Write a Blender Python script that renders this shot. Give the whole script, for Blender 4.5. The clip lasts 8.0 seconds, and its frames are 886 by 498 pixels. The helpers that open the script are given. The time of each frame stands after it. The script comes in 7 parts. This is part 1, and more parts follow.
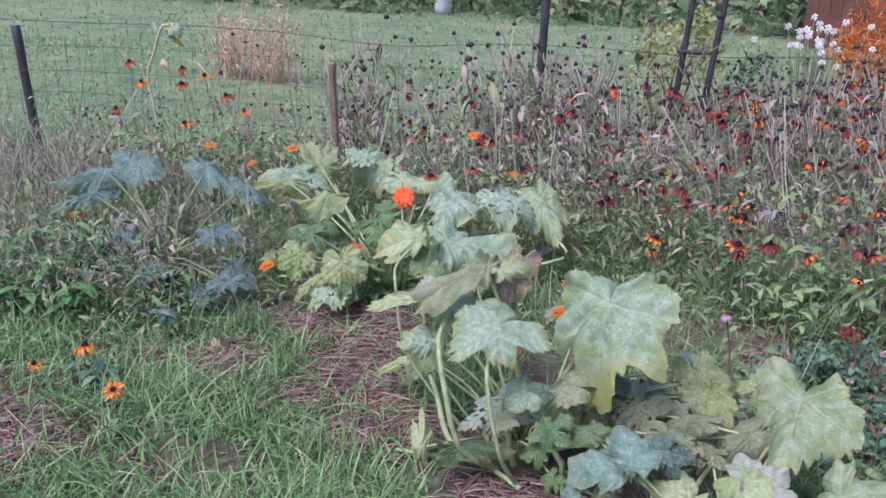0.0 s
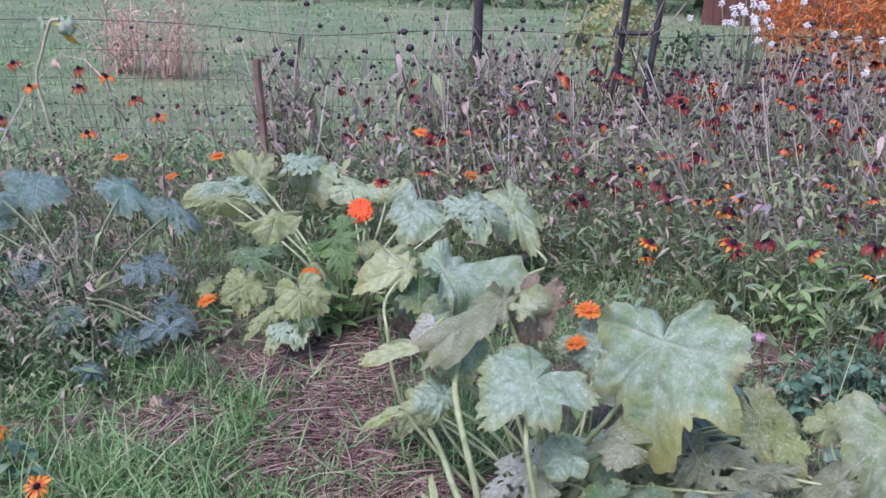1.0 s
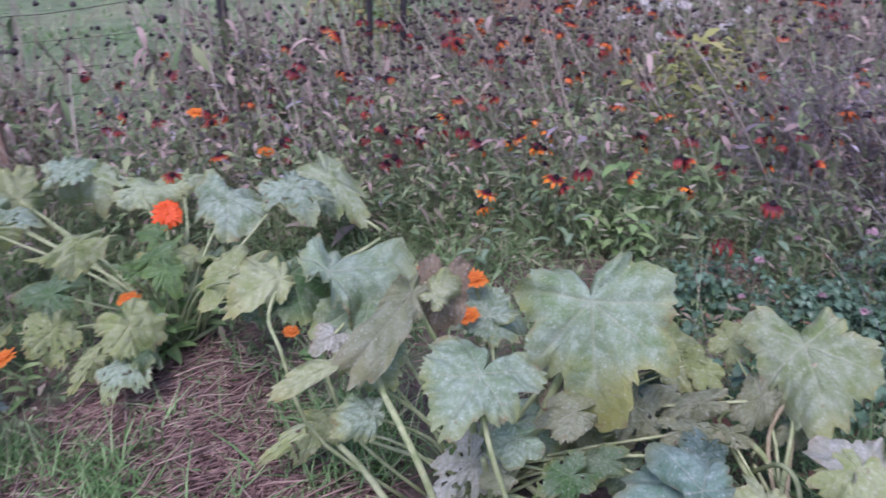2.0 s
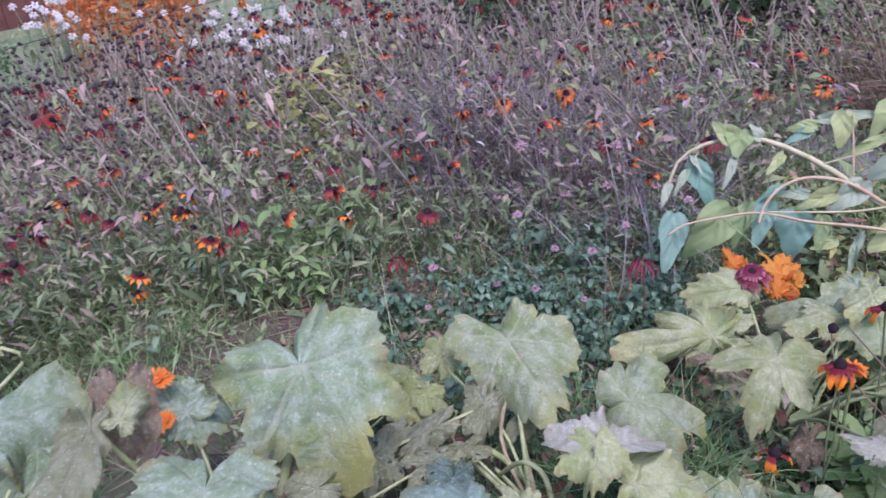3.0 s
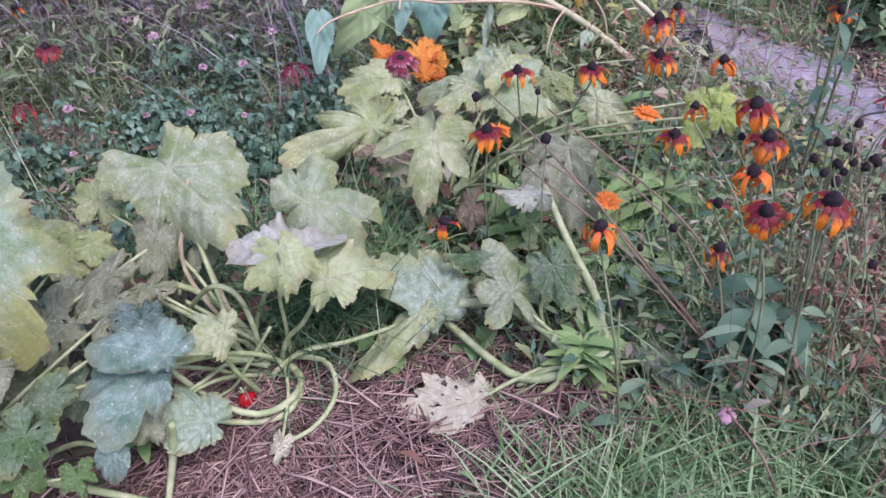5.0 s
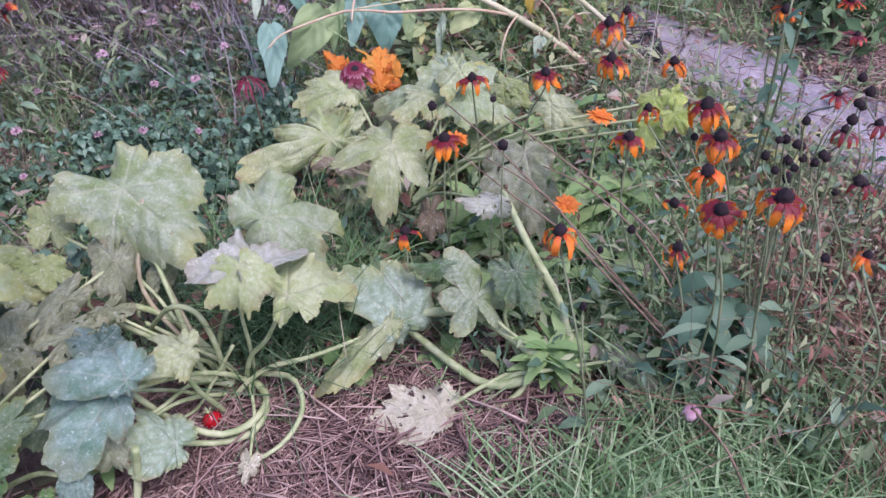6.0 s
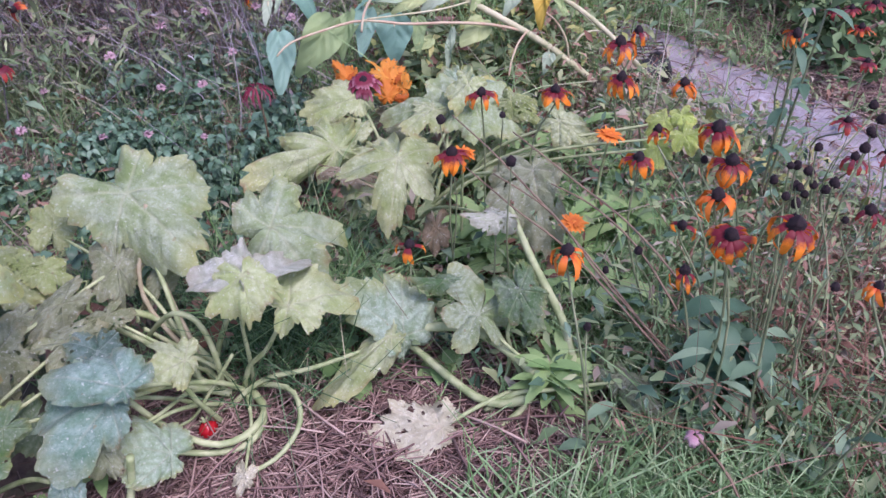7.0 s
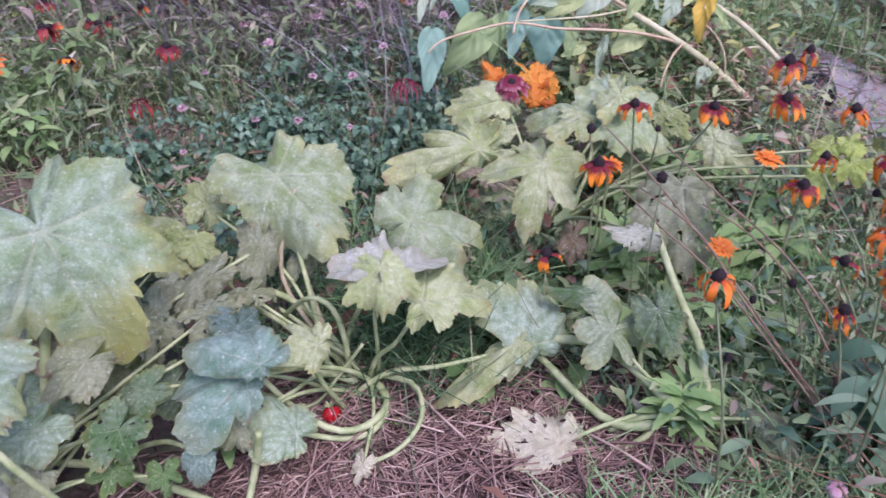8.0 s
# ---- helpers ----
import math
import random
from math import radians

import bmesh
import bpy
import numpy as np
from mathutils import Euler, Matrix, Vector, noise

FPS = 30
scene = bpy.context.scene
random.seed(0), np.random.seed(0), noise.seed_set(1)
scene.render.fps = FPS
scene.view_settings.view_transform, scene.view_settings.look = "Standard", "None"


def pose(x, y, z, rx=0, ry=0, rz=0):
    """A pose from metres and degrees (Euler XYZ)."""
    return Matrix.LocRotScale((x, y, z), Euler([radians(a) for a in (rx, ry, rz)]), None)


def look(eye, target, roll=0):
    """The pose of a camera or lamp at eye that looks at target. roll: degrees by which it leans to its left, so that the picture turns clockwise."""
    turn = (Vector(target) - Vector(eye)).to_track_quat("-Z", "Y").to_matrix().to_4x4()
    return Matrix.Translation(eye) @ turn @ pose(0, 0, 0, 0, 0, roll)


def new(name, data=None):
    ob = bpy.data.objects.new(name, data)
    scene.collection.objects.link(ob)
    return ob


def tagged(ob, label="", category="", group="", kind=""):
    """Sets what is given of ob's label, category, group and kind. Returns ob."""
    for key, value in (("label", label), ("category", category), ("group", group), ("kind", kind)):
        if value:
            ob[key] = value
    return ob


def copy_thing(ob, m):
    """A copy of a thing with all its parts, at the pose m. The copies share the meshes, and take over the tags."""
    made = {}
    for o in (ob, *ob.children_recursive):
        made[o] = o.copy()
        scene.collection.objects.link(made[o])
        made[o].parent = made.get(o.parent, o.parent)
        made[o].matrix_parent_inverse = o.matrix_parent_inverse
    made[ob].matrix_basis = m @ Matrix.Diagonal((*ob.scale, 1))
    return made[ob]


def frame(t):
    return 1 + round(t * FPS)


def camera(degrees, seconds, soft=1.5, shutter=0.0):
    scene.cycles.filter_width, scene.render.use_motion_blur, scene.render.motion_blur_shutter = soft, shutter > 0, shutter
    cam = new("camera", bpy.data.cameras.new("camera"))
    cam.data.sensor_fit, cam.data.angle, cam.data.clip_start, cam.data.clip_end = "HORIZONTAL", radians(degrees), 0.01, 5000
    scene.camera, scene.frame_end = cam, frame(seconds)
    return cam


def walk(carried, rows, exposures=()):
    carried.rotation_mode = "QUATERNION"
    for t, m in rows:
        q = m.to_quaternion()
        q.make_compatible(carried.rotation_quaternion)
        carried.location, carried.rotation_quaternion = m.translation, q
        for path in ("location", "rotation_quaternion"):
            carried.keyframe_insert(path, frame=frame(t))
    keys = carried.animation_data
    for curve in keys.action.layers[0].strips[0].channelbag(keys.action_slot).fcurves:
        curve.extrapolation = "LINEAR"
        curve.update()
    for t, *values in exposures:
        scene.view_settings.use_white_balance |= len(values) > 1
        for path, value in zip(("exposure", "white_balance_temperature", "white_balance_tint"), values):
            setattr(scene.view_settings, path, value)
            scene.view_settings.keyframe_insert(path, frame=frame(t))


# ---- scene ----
cam = camera(57.5, 8.0, soft=1.5, shutter=0.2)
PATH = [
    (0, (1.154, -0.538, 1.388), (0.536, 1.23, 0.685), 1.6),
    (0.5, (0.988, -0.382, 1.342), (0.459, 1.388, 0.578), 0.2),
    (1, (0.803, -0.215, 1.349), (0.417, 1.606, 0.619), 0.8),
    (1.2, (0.773, -0.174, 1.34), (0.404, 1.606, 0.506), 0.2),
    (2.3, (0.402, 0.01, 1.369), (0.983, 1.714, 0.496), -3.1),
    (2.5, (0.412, 0.025, 1.37), (1.179, 1.64, 0.474), -3.4),
    (3, (0.46, 0.128, 1.347), (1.491, 1.624, 0.511), -7.3),
    (3.5, (0.506, 0.172, 1.334), (1.715, 1.457, 0.391), -5.4),
    (4, (0.494, 0.164, 1.325), (1.841, 1.161, 0.234), -2.4),
    (4.5, (0.48, 0.143, 1.315), (1.847, 0.997, 0.132), -3.6),
    (5, (0.48, 0.123, 1.297), (1.805, 0.91, 0.023), -5.3),
    (5.2, (0.48, 0.123, 1.297), (1.812, 0.886, 0.016), -5.6),
    (6.3, (0.486, 0.122, 1.301), (1.871, 0.821, 0.039), -5.1),
    (6.5, (0.486, 0.122, 1.301), (1.878, 0.825, 0.049), -5.0),
    (7, (0.495, 0.139, 1.299), (1.886, 0.851, 0.051), -3.5),
    (7.5, (0.493, 0.16, 1.298), (1.843, 0.961, 0.059), -3.9),
    (8, (0.489, 0.187, 1.294), (1.742, 1.146, 0.065), -4.3),
]
walk(cam, [(t, look(eye, target, roll)) for t, eye, target, roll in PATH], exposures=[(0.0, 1.01, 5950, 31), (1.2, 0.95, 5800, 38), (2.4, 0.73, 5850, 42), (3.5, 1.12, 5880, 45), (4.4, 1.13, 5980, 43), (8.0, 1.13, 5980, 43)])

# ---- world, sun, exposure ----
world = bpy.data.worlds.new("overcast_evening")
scene.world = world
world.use_nodes = True
wn = world.node_tree
sky = wn.nodes.new("ShaderNodeTexSky")
sky.sky_type = "NISHITA"
sky.sun_disc = False
sky.sun_elevation = radians(58)
sky.sun_rotation = radians(200)
sky.air_density, sky.dust_density, sky.ozone_density = 1.0, 2.0, 1.5
wn.nodes["Background"].inputs["Strength"].default_value = 0.10
wn.links.new(sky.outputs["Color"], wn.nodes["Background"].inputs["Color"])
sun = new("sun", bpy.data.lights.new("sun", "SUN"))
sun.data.energy, sun.data.angle, sun.data.color = 1.5, radians(28), (1.0, 0.97, 0.92)
sun.matrix_world = look((0, 0, 10), (2.1, 5.8, 0.0))

rng = np.random.default_rng(7)


# ---- mesh helpers ----
def fill(me, verts, tris, mat_index=None, attrs=None, smooth=True):
    verts, tris = np.asarray(verts, np.float32), np.asarray(tris, np.int32)
    me.vertices.add(len(verts))
    me.vertices.foreach_set("co", verts.ravel())
    me.loops.add(tris.size)
    me.loops.foreach_set("vertex_index", tris.ravel())
    me.polygons.add(len(tris))
    me.polygons.foreach_set("loop_start", np.arange(0, tris.size, 3, dtype=np.int32))
    me.polygons.foreach_set("use_smooth", np.full(len(tris), smooth))
    if mat_index is not None:
        me.polygons.foreach_set("material_index", np.asarray(mat_index, np.int32))
    for key, values in (attrs or {}).items():
        me.attributes.new(key, "FLOAT", "POINT").data.foreach_set("value", np.asarray(values, np.float32))
    me.update(calc_edges=True)
    return me


def solid(name, verts, tris, mats, mat_index=None, attrs=None, smooth=True, parent=None, label=""):
    """One mesh object; verts in world space, moved to its parent's base."""
    verts = np.array(verts, float)
    if parent is not None:
        verts = verts - np.array(parent["base"])
    me = fill(bpy.data.meshes.new(name), verts, tris, mat_index, attrs, smooth)
    for m in mats:
        me.materials.append(m)
    ob = new(name, me)
    if parent is not None:
        ob.parent = parent
        ob["base"] = parent["base"]
    if label:
        tagged(ob, label)
    return ob


def thing(name, base, label, category, group=""):
    ob = new(name)
    ob.empty_display_size = 0.02
    ob.location = base
    ob["base"] = [float(v) for v in base]
    return tagged(ob, label, category, group)


def tube(points, radii, sides=6, steps=10):
    """A smooth round stalk through the points; returns verts and triangles."""
    pts = np.array(points, float)
    t = np.linspace(0, len(pts) - 1, steps + 1)
    line = []
    for u in t:
        i = min(int(u), len(pts) - 2)
        f = u - i
        p0, p1, p2, p3 = pts[max(i - 1, 0)], pts[i], pts[i + 1], pts[min(i + 2, len(pts) - 1)]
        line.append(0.5 * (2 * p1 + (p2 - p0) * f + (2 * p0 - 5 * p1 + 4 * p2 - p3) * f * f + (3 * p1 - p0 - 3 * p2 + p3) * f ** 3))
    line = np.array(line)
    rad = np.interp(np.linspace(0, 1, steps + 1), np.linspace(0, 1, len(radii)), radii)
    verts, tris = [], []
    for i, p in enumerate(line):
        d = line[min(i + 1, steps)] - line[max(i - 1, 0)]
        d = d / (np.linalg.norm(d) + 1e-9)
        a = np.cross(d, (0.31, 0.87, 0.38))
        a /= np.linalg.norm(a) + 1e-9
        b = np.cross(d, a)
        for k in range(sides):
            w = 2 * math.pi * k / sides
            verts.append(p + rad[i] * (math.cos(w) * a + math.sin(w) * b))
    for i in range(steps):
        for k in range(sides):
            q = i * sides + k
            r = i * sides + (k + 1) % sides
            tris += [(q, r, r + sides), (q, r + sides, q + sides)]
    n = len(verts)
    verts += [line[0], line[-1]]
    for k in range(sides):
        tris += [(n, (k + 1) % sides, k), (n + 1, steps * sides + k, steps * sides + (k + 1) % sides)]
    return np.array(verts), np.array(tris)


def merged(parts):
    """Several (verts, tris, material index) as one."""
    v, t, m, n = [], [], [], 0
    for verts, tris, mi in parts:
        v.append(np.asarray(verts, float))
        t.append(np.asarray(tris, int) + n)
        m += [mi] * len(tris)
        n += len(verts)
    return np.concatenate(v), np.concatenate(t), np.array(m)


def turns(yaw, lean, lean_to):
    """n matrices: a turn about z, then a lean from upright towards a heading."""
    cy, sy = np.cos(yaw), np.sin(yaw)
    z = np.zeros_like(yaw)
    o = np.ones_like(yaw)
    ry = np.stack([np.stack([cy, -sy, z], -1), np.stack([sy, cy, z], -1), np.stack([z, z, o], -1)], 1)
    kx, ky = -np.sin(lean_to), np.cos(lean_to)
    c, s = np.cos(lean), np.sin(lean)
    v = 1 - c
    k = np.stack([
        np.stack([c + kx * kx * v, kx * ky * v, ky * s], -1),
        np.stack([kx * ky * v, c + ky * ky * v, -kx * s], -1),
        np.stack([-ky * s, kx * s, c], -1)], 1)
    return k @ ry


def scatter(template, places, yaw, lean, lean_to, size):
    """Copies of one template joined: verts, tris, material index."""
    tv, tt, tm = template
    n = len(places)
    mats = turns(yaw, lean, lean_to)
    size = np.asarray(size, float)
    if size.ndim == 1:
        size = np.repeat(size[:, None], 3, 1)
    v = np.einsum("nij,nkj->nki", mats, tv[None] * size[:, None, :]) + np.asarray(places)[:, None, :]
    t = tt[None] + (np.arange(n) * len(tv))[:, None, None]
    return v.reshape(-1, 3), t.reshape(-1, 3), np.tile(tm, n)


def joined(chunks):
    v, t, m, n = [], [], [], 0
    for a, b, c in chunks:
        v.append(a)
        t.append(b + n)
        m.append(c)
        n += len(a)
    return np.concatenate(v), np.concatenate(t), np.concatenate(m)


# ---- materials ----
def mat(name):
    m = bpy.data.materials.new(name)
    m.use_nodes = True
    return m, m.node_tree, m.node_tree.nodes["Principled BSDF"]


def ramp(nt, fac, stops):
    r = nt.nodes.new("ShaderNodeValToRGB")
    el = r.color_ramp.elements
    while len(el) < len(stops):
        el.new(0.5)
    for e, (p, c) in zip(el, stops):
        e.position, e.color = p, (*c, 1)
    nt.links.new(fac, r.inputs["Fac"])
    return r.outputs["Color"]


def noise_node(nt, scale, detail=4.0, rough=0.6, kind="Object"):
    tc = nt.nodes.new("ShaderNodeTexCoord")
    n = nt.nodes.new("ShaderNodeTexNoise")
    n.inputs["Scale"].default_value, n.inputs["Detail"].default_value, n.inputs["Roughness"].default_value = scale, detail, rough
    nt.links.new(tc.outputs[kind], n.inputs["Vector"])
    return n.outputs["Fac"]


def blend(nt, fac, a, b, mode="MIX"):
    x = nt.nodes.new("ShaderNodeMix")
    x.data_type, x.blend_type = "RGBA", mode
    for sock, v in ((x.inputs[0], fac), (x.inputs[6], a), (x.inputs[7], b)):
        if isinstance(v, (int, float)):
            sock.default_value = v
        elif isinstance(v, tuple):
            sock.default_value = (*v, 1)
        else:
            nt.links.new(v, sock)
    return x.outputs[2]


def attribute(nt, name):
    a = nt.nodes.new("ShaderNodeAttribute")
    a.attribute_name = name
    return a.outputs["Fac"]


def math_node(nt, op, a, b):
    x = nt.nodes.new("ShaderNodeMath")
    x.operation = op
    for sock, v in zip(x.inputs, (a, b)):
        if isinstance(v, (int, float)):
            sock.default_value = v
        else:
            nt.links.new(v, sock)
    return x.outputs[0]


def bump(nt, bsdf, height, strength, distance):
    b = nt.nodes.new("ShaderNodeBump")
    b.inputs["Strength"].default_value, b.inputs["Distance"].default_value = strength, distance
    nt.links.new(height, b.inputs["Height"])
    nt.links.new(b.outputs["Normal"], bsdf.inputs["Normal"])


def thin(nt, bsdf, color, share):
    """Light that comes through a leaf."""
    out = nt.nodes["Material Output"]
    tr = nt.nodes.new("ShaderNodeBsdfTranslucent")
    nt.links.new(color, tr.inputs["Color"])
    mx = nt.nodes.new("ShaderNodeMixShader")
    mx.inputs["Fac"].default_value = share
    nt.links.new(bsdf.outputs[0], mx.inputs[1])
    nt.links.new(tr.outputs[0], mx.inputs[2])
    nt.links.new(mx.outputs[0], out.inputs["Surface"])


def squash_leaf_material(name, green, powder_sheen, amount, edge, vein, ripe=0.0):
    """Leaf green under pale patches of powdery bloom and painted-in sheen, paler veins that branch, a yellowed or brown
    margin; ripe: how far the tip has turned.
    """
    m, nt, b = mat(name)
    info = nt.nodes.new("ShaderNodeObjectInfo")
    perp, along = attribute(nt, "perp"), attribute(nt, "along")
    big = noise_node(nt, 13, 8, 0.72)
    fine = noise_node(nt, 150, 6, 0.8)
    col = blend(nt, info.outputs["Random"], tuple(c * 0.72 for c in green), tuple(min(c * 1.05, 1) for c in green))
    # between the side veins the cover is paler: sheen put into the colour
    side = math_node(nt, "MULTIPLY", math_node(nt, "SUBTRACT", along, math_node(nt, "MULTIPLY", perp, 0.8)), 5.5)
    side = math_node(nt, "ABSOLUTE", math_node(nt, "SUBTRACT", math_node(nt, "FRACT", side, 0.0), 0.5), 0.0)
    side_line = ramp(nt, side, [(0.0, (1, 1, 1)), (0.10, (0, 0, 0))])
    main_line = ramp(nt, perp, [(0.006, (1, 1, 1)), (0.022, (0, 0, 0))])
    patches = ramp(nt, big, [(0.47 - 0.20 * amount, (0, 0, 0)), (0.62 - 0.16 * amount, (1, 1, 1))])
    dust = ramp(nt, fine, [(0.36, (0.35, 0.35, 0.35)), (0.60, (1, 1, 1))])
    cover = math_node(nt, "MULTIPLY", patches, dust)
    sheen_streaks = ramp(nt, side, [(0.05, (0.55, 0.55, 0.55)), (0.38, (1, 1, 1))])
    cover = math_node(nt, "MULTIPLY", math_node(nt, "MULTIPLY", cover, sheen_streaks), min(1.0, 0.46 + 0.54 * amount))
    col = blend(nt, cover, col, powder_sheen)
    old = math_node(nt, "ADD", attribute(nt, "tipward"), math_node(nt, "MULTIPLY", math_node(nt, "SUBTRACT", noise_node(nt, 7, 5, 0.7), 0.5), 1.1))
    zone = ramp(nt, old, [(0.62 - 0.3 * ripe, (0, 0, 0)), (1.0 - 0.3 * ripe, (1, 1, 1))])
    col = blend(nt, math_node(nt, "MULTIPLY", zone, 0.30 + 0.5 * ripe), col, tuple(min(1.0, c * 1.15) for c in edge))
    lines = math_node(nt, "MAXIMUM", math_node(nt, "MULTIPLY", main_line, 0.40), math_node(nt, "MULTIPLY", side_line, 0.12))
    col = blend(nt, lines, col, vein)
    rim = math_node(nt, "MULTIPLY", ramp(nt, attribute(nt, "edge"), [(0.72, (0, 0, 0)), (1.0, (1, 1, 1))]), ramp(nt, noise_node(nt, 10, 6, 0.7), [(0.40, (0, 0, 0)), (0.60, (1, 1, 1))]))
    col = blend(nt, math_node(nt, "MULTIPLY", rim, 0.7), col, edge)
    brown = math_node(nt, "MULTIPLY", ramp(nt, attribute(nt, "edge"), [(0.86, (0, 0, 0)), (1.0, (1, 1, 1))]), ramp(nt, noise_node(nt, 24, 4, 0.6), [(0.54, (0, 0, 0)), (0.64, (1, 1, 1))]))
    col = blend(nt, math_node(nt, "MULTIPLY", brown, 0.75), col, (0.34, 0.24, 0.13))
    specks = ramp(nt, noise_node(nt, 52, 3, 0.5), [(0.69, (0, 0, 0)), (0.74, (1, 1, 1))])
    col = blend(nt, math_node(nt, "MULTIPLY", specks, 0.7), col, (0.30, 0.27, 0.14))
    spots = ramp(nt, noise_node(nt, 170, 3, 0.6), [(0.61, (0, 0, 0)), (0.69, (1, 1, 1))])
    col = blend(nt, math_node(nt, "MULTIPLY", spots, 0.30 + 0.40 * min(amount, 1.0)), col, (0.84, 0.88, 0.84))
    nt.links.new(col, b.inputs["Base Color"])
    b.inputs["Roughness"].default_value = 0.34
    b.inputs["Specular IOR Level"].default_value = 0.6
    relief = math_node(nt, "ADD", noise_node(nt, 90, 7, 0.8), math_node(nt, "MULTIPLY", noise_node(nt, 34, 4, 0.65), 1.6))
    relief = math_node(nt, "SUBTRACT", relief, math_node(nt, "MULTIPLY", lines, 0.5))
    bump(nt, b, relief, 0.85, 0.008)
    thin(nt, b, col, 0.2)
    return m


def plain_leaf(name, stops, gloss=0.6, share=0.25, scale=18, random_kind="island"):
    """Foliage whose pieces differ in colour one by one."""
    m, nt, b = mat(name)
    if random_kind == "island":
        g = nt.nodes.new("ShaderNodeNewGeometry")
        r = g.outputs["Random Per Island"]
    else:
        r = nt.nodes.new("ShaderNodeObjectInfo").outputs["Random"]
    n = noise_node(nt, scale, 4)
    f = math_node(nt, "ADD", math_node(nt, "MULTIPLY", r, 0.65), math_node(nt, "MULTIPLY", n, 0.35))
    col = ramp(nt, f, stops)
    nt.links.new(col, b.inputs["Base Color"])
    b.inputs["Roughness"].default_value = gloss
    b.inputs["Specular IOR Level"].default_value = 0.3
    if random_kind == "object":
        bump(nt, b, noise_node(nt, 55, 6, 0.7), 0.6, 0.004)
    if share:
        thin(nt, b, col, share)
    return m


def stalk_material(name, a, c, scale=30):
    m, nt, b = mat(name)
    col = blend(nt, ramp(nt, noise_node(nt, scale, 5), [(0.35, (0, 0, 0)), (0.65, (1, 1, 1))]), a, c)
    nt.links.new(col, b.inputs["Base Color"])
    b.inputs["Roughness"].default_value = 0.55
    bump(nt, b, noise_node(nt, scale * 8, 3), 0.4, 0.002)
    return m


def petal_material(name, inner, outer, mid=0.5, width=0.18):
    m, nt, b = mat(name)
    f = math_node(nt, "ADD", attribute(nt, "along"), math_node(nt, "MULTIPLY", math_node(nt, "SUBTRACT", noise_node(nt, 120, 3), 0.5), 0.5))
    col = ramp(nt, f, [(mid - width, inner), (mid + width, outer)])
    info = nt.nodes.new("ShaderNodeObjectInfo")
    col = blend(nt, math_node(nt, "MULTIPLY", info.outputs["Random"], 0.3), col, tuple(c * 0.6 for c in inner))
    nt.links.new(col, b.inputs["Base Color"])
    b.inputs["Roughness"].default_value = 0.6
    thin(nt, b, col, 0.2)
    return m


# powdery bloom, brightened and blued to hold the leaves' sky sheen
POWDER_SHEEN = (0.60, 0.77, 0.62)
SQUASH = {
    "mildew": squash_leaf_material("mildewed_leaf", (0.19, 0.33, 0.14), POWDER_SHEEN, 0.6, (0.38, 0.42, 0.12), (0.50, 0.57, 0.40), 0.25),
    "lime": squash_leaf_material("lime_leaf", (0.42, 0.58, 0.12), (0.58, 0.68, 0.32), 0.2, (0.56, 0.58, 0.14), (0.60, 0.66, 0.32)),
    "aged": squash_leaf_material("aged_mildewed_leaf", (0.20, 0.33, 0.13), POWDER_SHEEN, 0.6, (0.40, 0.42, 0.10), (0.52, 0.58, 0.40), 0.95),
    "frost": squash_leaf_material("frosted_leaf", (0.27, 0.40, 0.14), (0.61, 0.72, 0.55), 0.55, (0.44, 0.48, 0.17), (0.56, 0.62, 0.42)),
    "white": squash_leaf_material("whitened_leaf", (0.38, 0.46, 0.27), (0.66, 0.70, 0.61), 1.0, (0.42, 0.38, 0.24), (0.55, 0.55, 0.45)),
    "pale": squash_leaf_material("pale_leaf", (0.38, 0.50, 0.18), (0.72, 0.80, 0.55), 0.45, (0.44, 0.44, 0.16), (0.52, 0.55, 0.36)),
    "yellow": squash_leaf_material("yellowing_leaf", (0.27, 0.37, 0.11), (0.54, 0.61, 0.38), 0.5, (0.43, 0.48, 0.15), (0.46, 0.50, 0.24)),
    "green": squash_leaf_material("green_leaf", (0.07, 0.18, 0.05), (0.36, 0.44, 0.34), 0.35, (0.26, 0.30, 0.08), (0.34, 0.44, 0.24)),
    "young": squash_leaf_material("young_leaf", (0.12, 0.26, 0.07), (0.30, 0.42, 0.22), 0.15, (0.22, 0.34, 0.08), (0.36, 0.48, 0.22)),
    "blue": squash_leaf_material("bluish_leaf", (0.07, 0.18, 0.12), (0.33, 0.45, 0.43), 0.4, (0.24, 0.30, 0.14), (0.40, 0.52, 0.44)),
    "bluecut": squash_leaf_material("blue_cut_leaf", (0.08, 0.16, 0.12), (0.26, 0.37, 0.36), 0.55, (0.22, 0.26, 0.20), (0.42, 0.50, 0.48)),
    "bluegrey": squash_leaf_material("blue_grey_leaf", (0.12, 0.27, 0.17), (0.45, 0.62, 0.55), 0.65, (0.30, 0.34, 0.16), (0.46, 0.54, 0.42)),
    "cream": squash_leaf_material("cream_dead_leaf", (0.58, 0.57, 0.36), (0.76, 0.77, 0.58), 0.8, (0.60, 0.56, 0.34), (0.72, 0.68, 0.52)),
    "dull": squash_leaf_material("dull_leaf", (0.25, 0.31, 0.14), (0.50, 0.56, 0.41), 0.5, (0.34, 0.33, 0.17), (0.38, 0.40, 0.28)),
    "dry": squash_leaf_material("dry_leaf", (0.26, 0.20, 0.11), (0.44, 0.40, 0.30), 0.6, (0.20, 0.12, 0.06), (0.40, 0.34, 0.22)),
}
M_STALK = stalk_material("squash_stalk", (0.23, 0.31, 0.13), (0.43, 0.49, 0.27))
M_STALK_DRY = stalk_material("dried_stalk", (0.30, 0.27, 0.16), (0.46, 0.42, 0.28))
M_STEM = stalk_material("flower_stem", (0.12, 0.17, 0.085), (0.23, 0.26, 0.14))
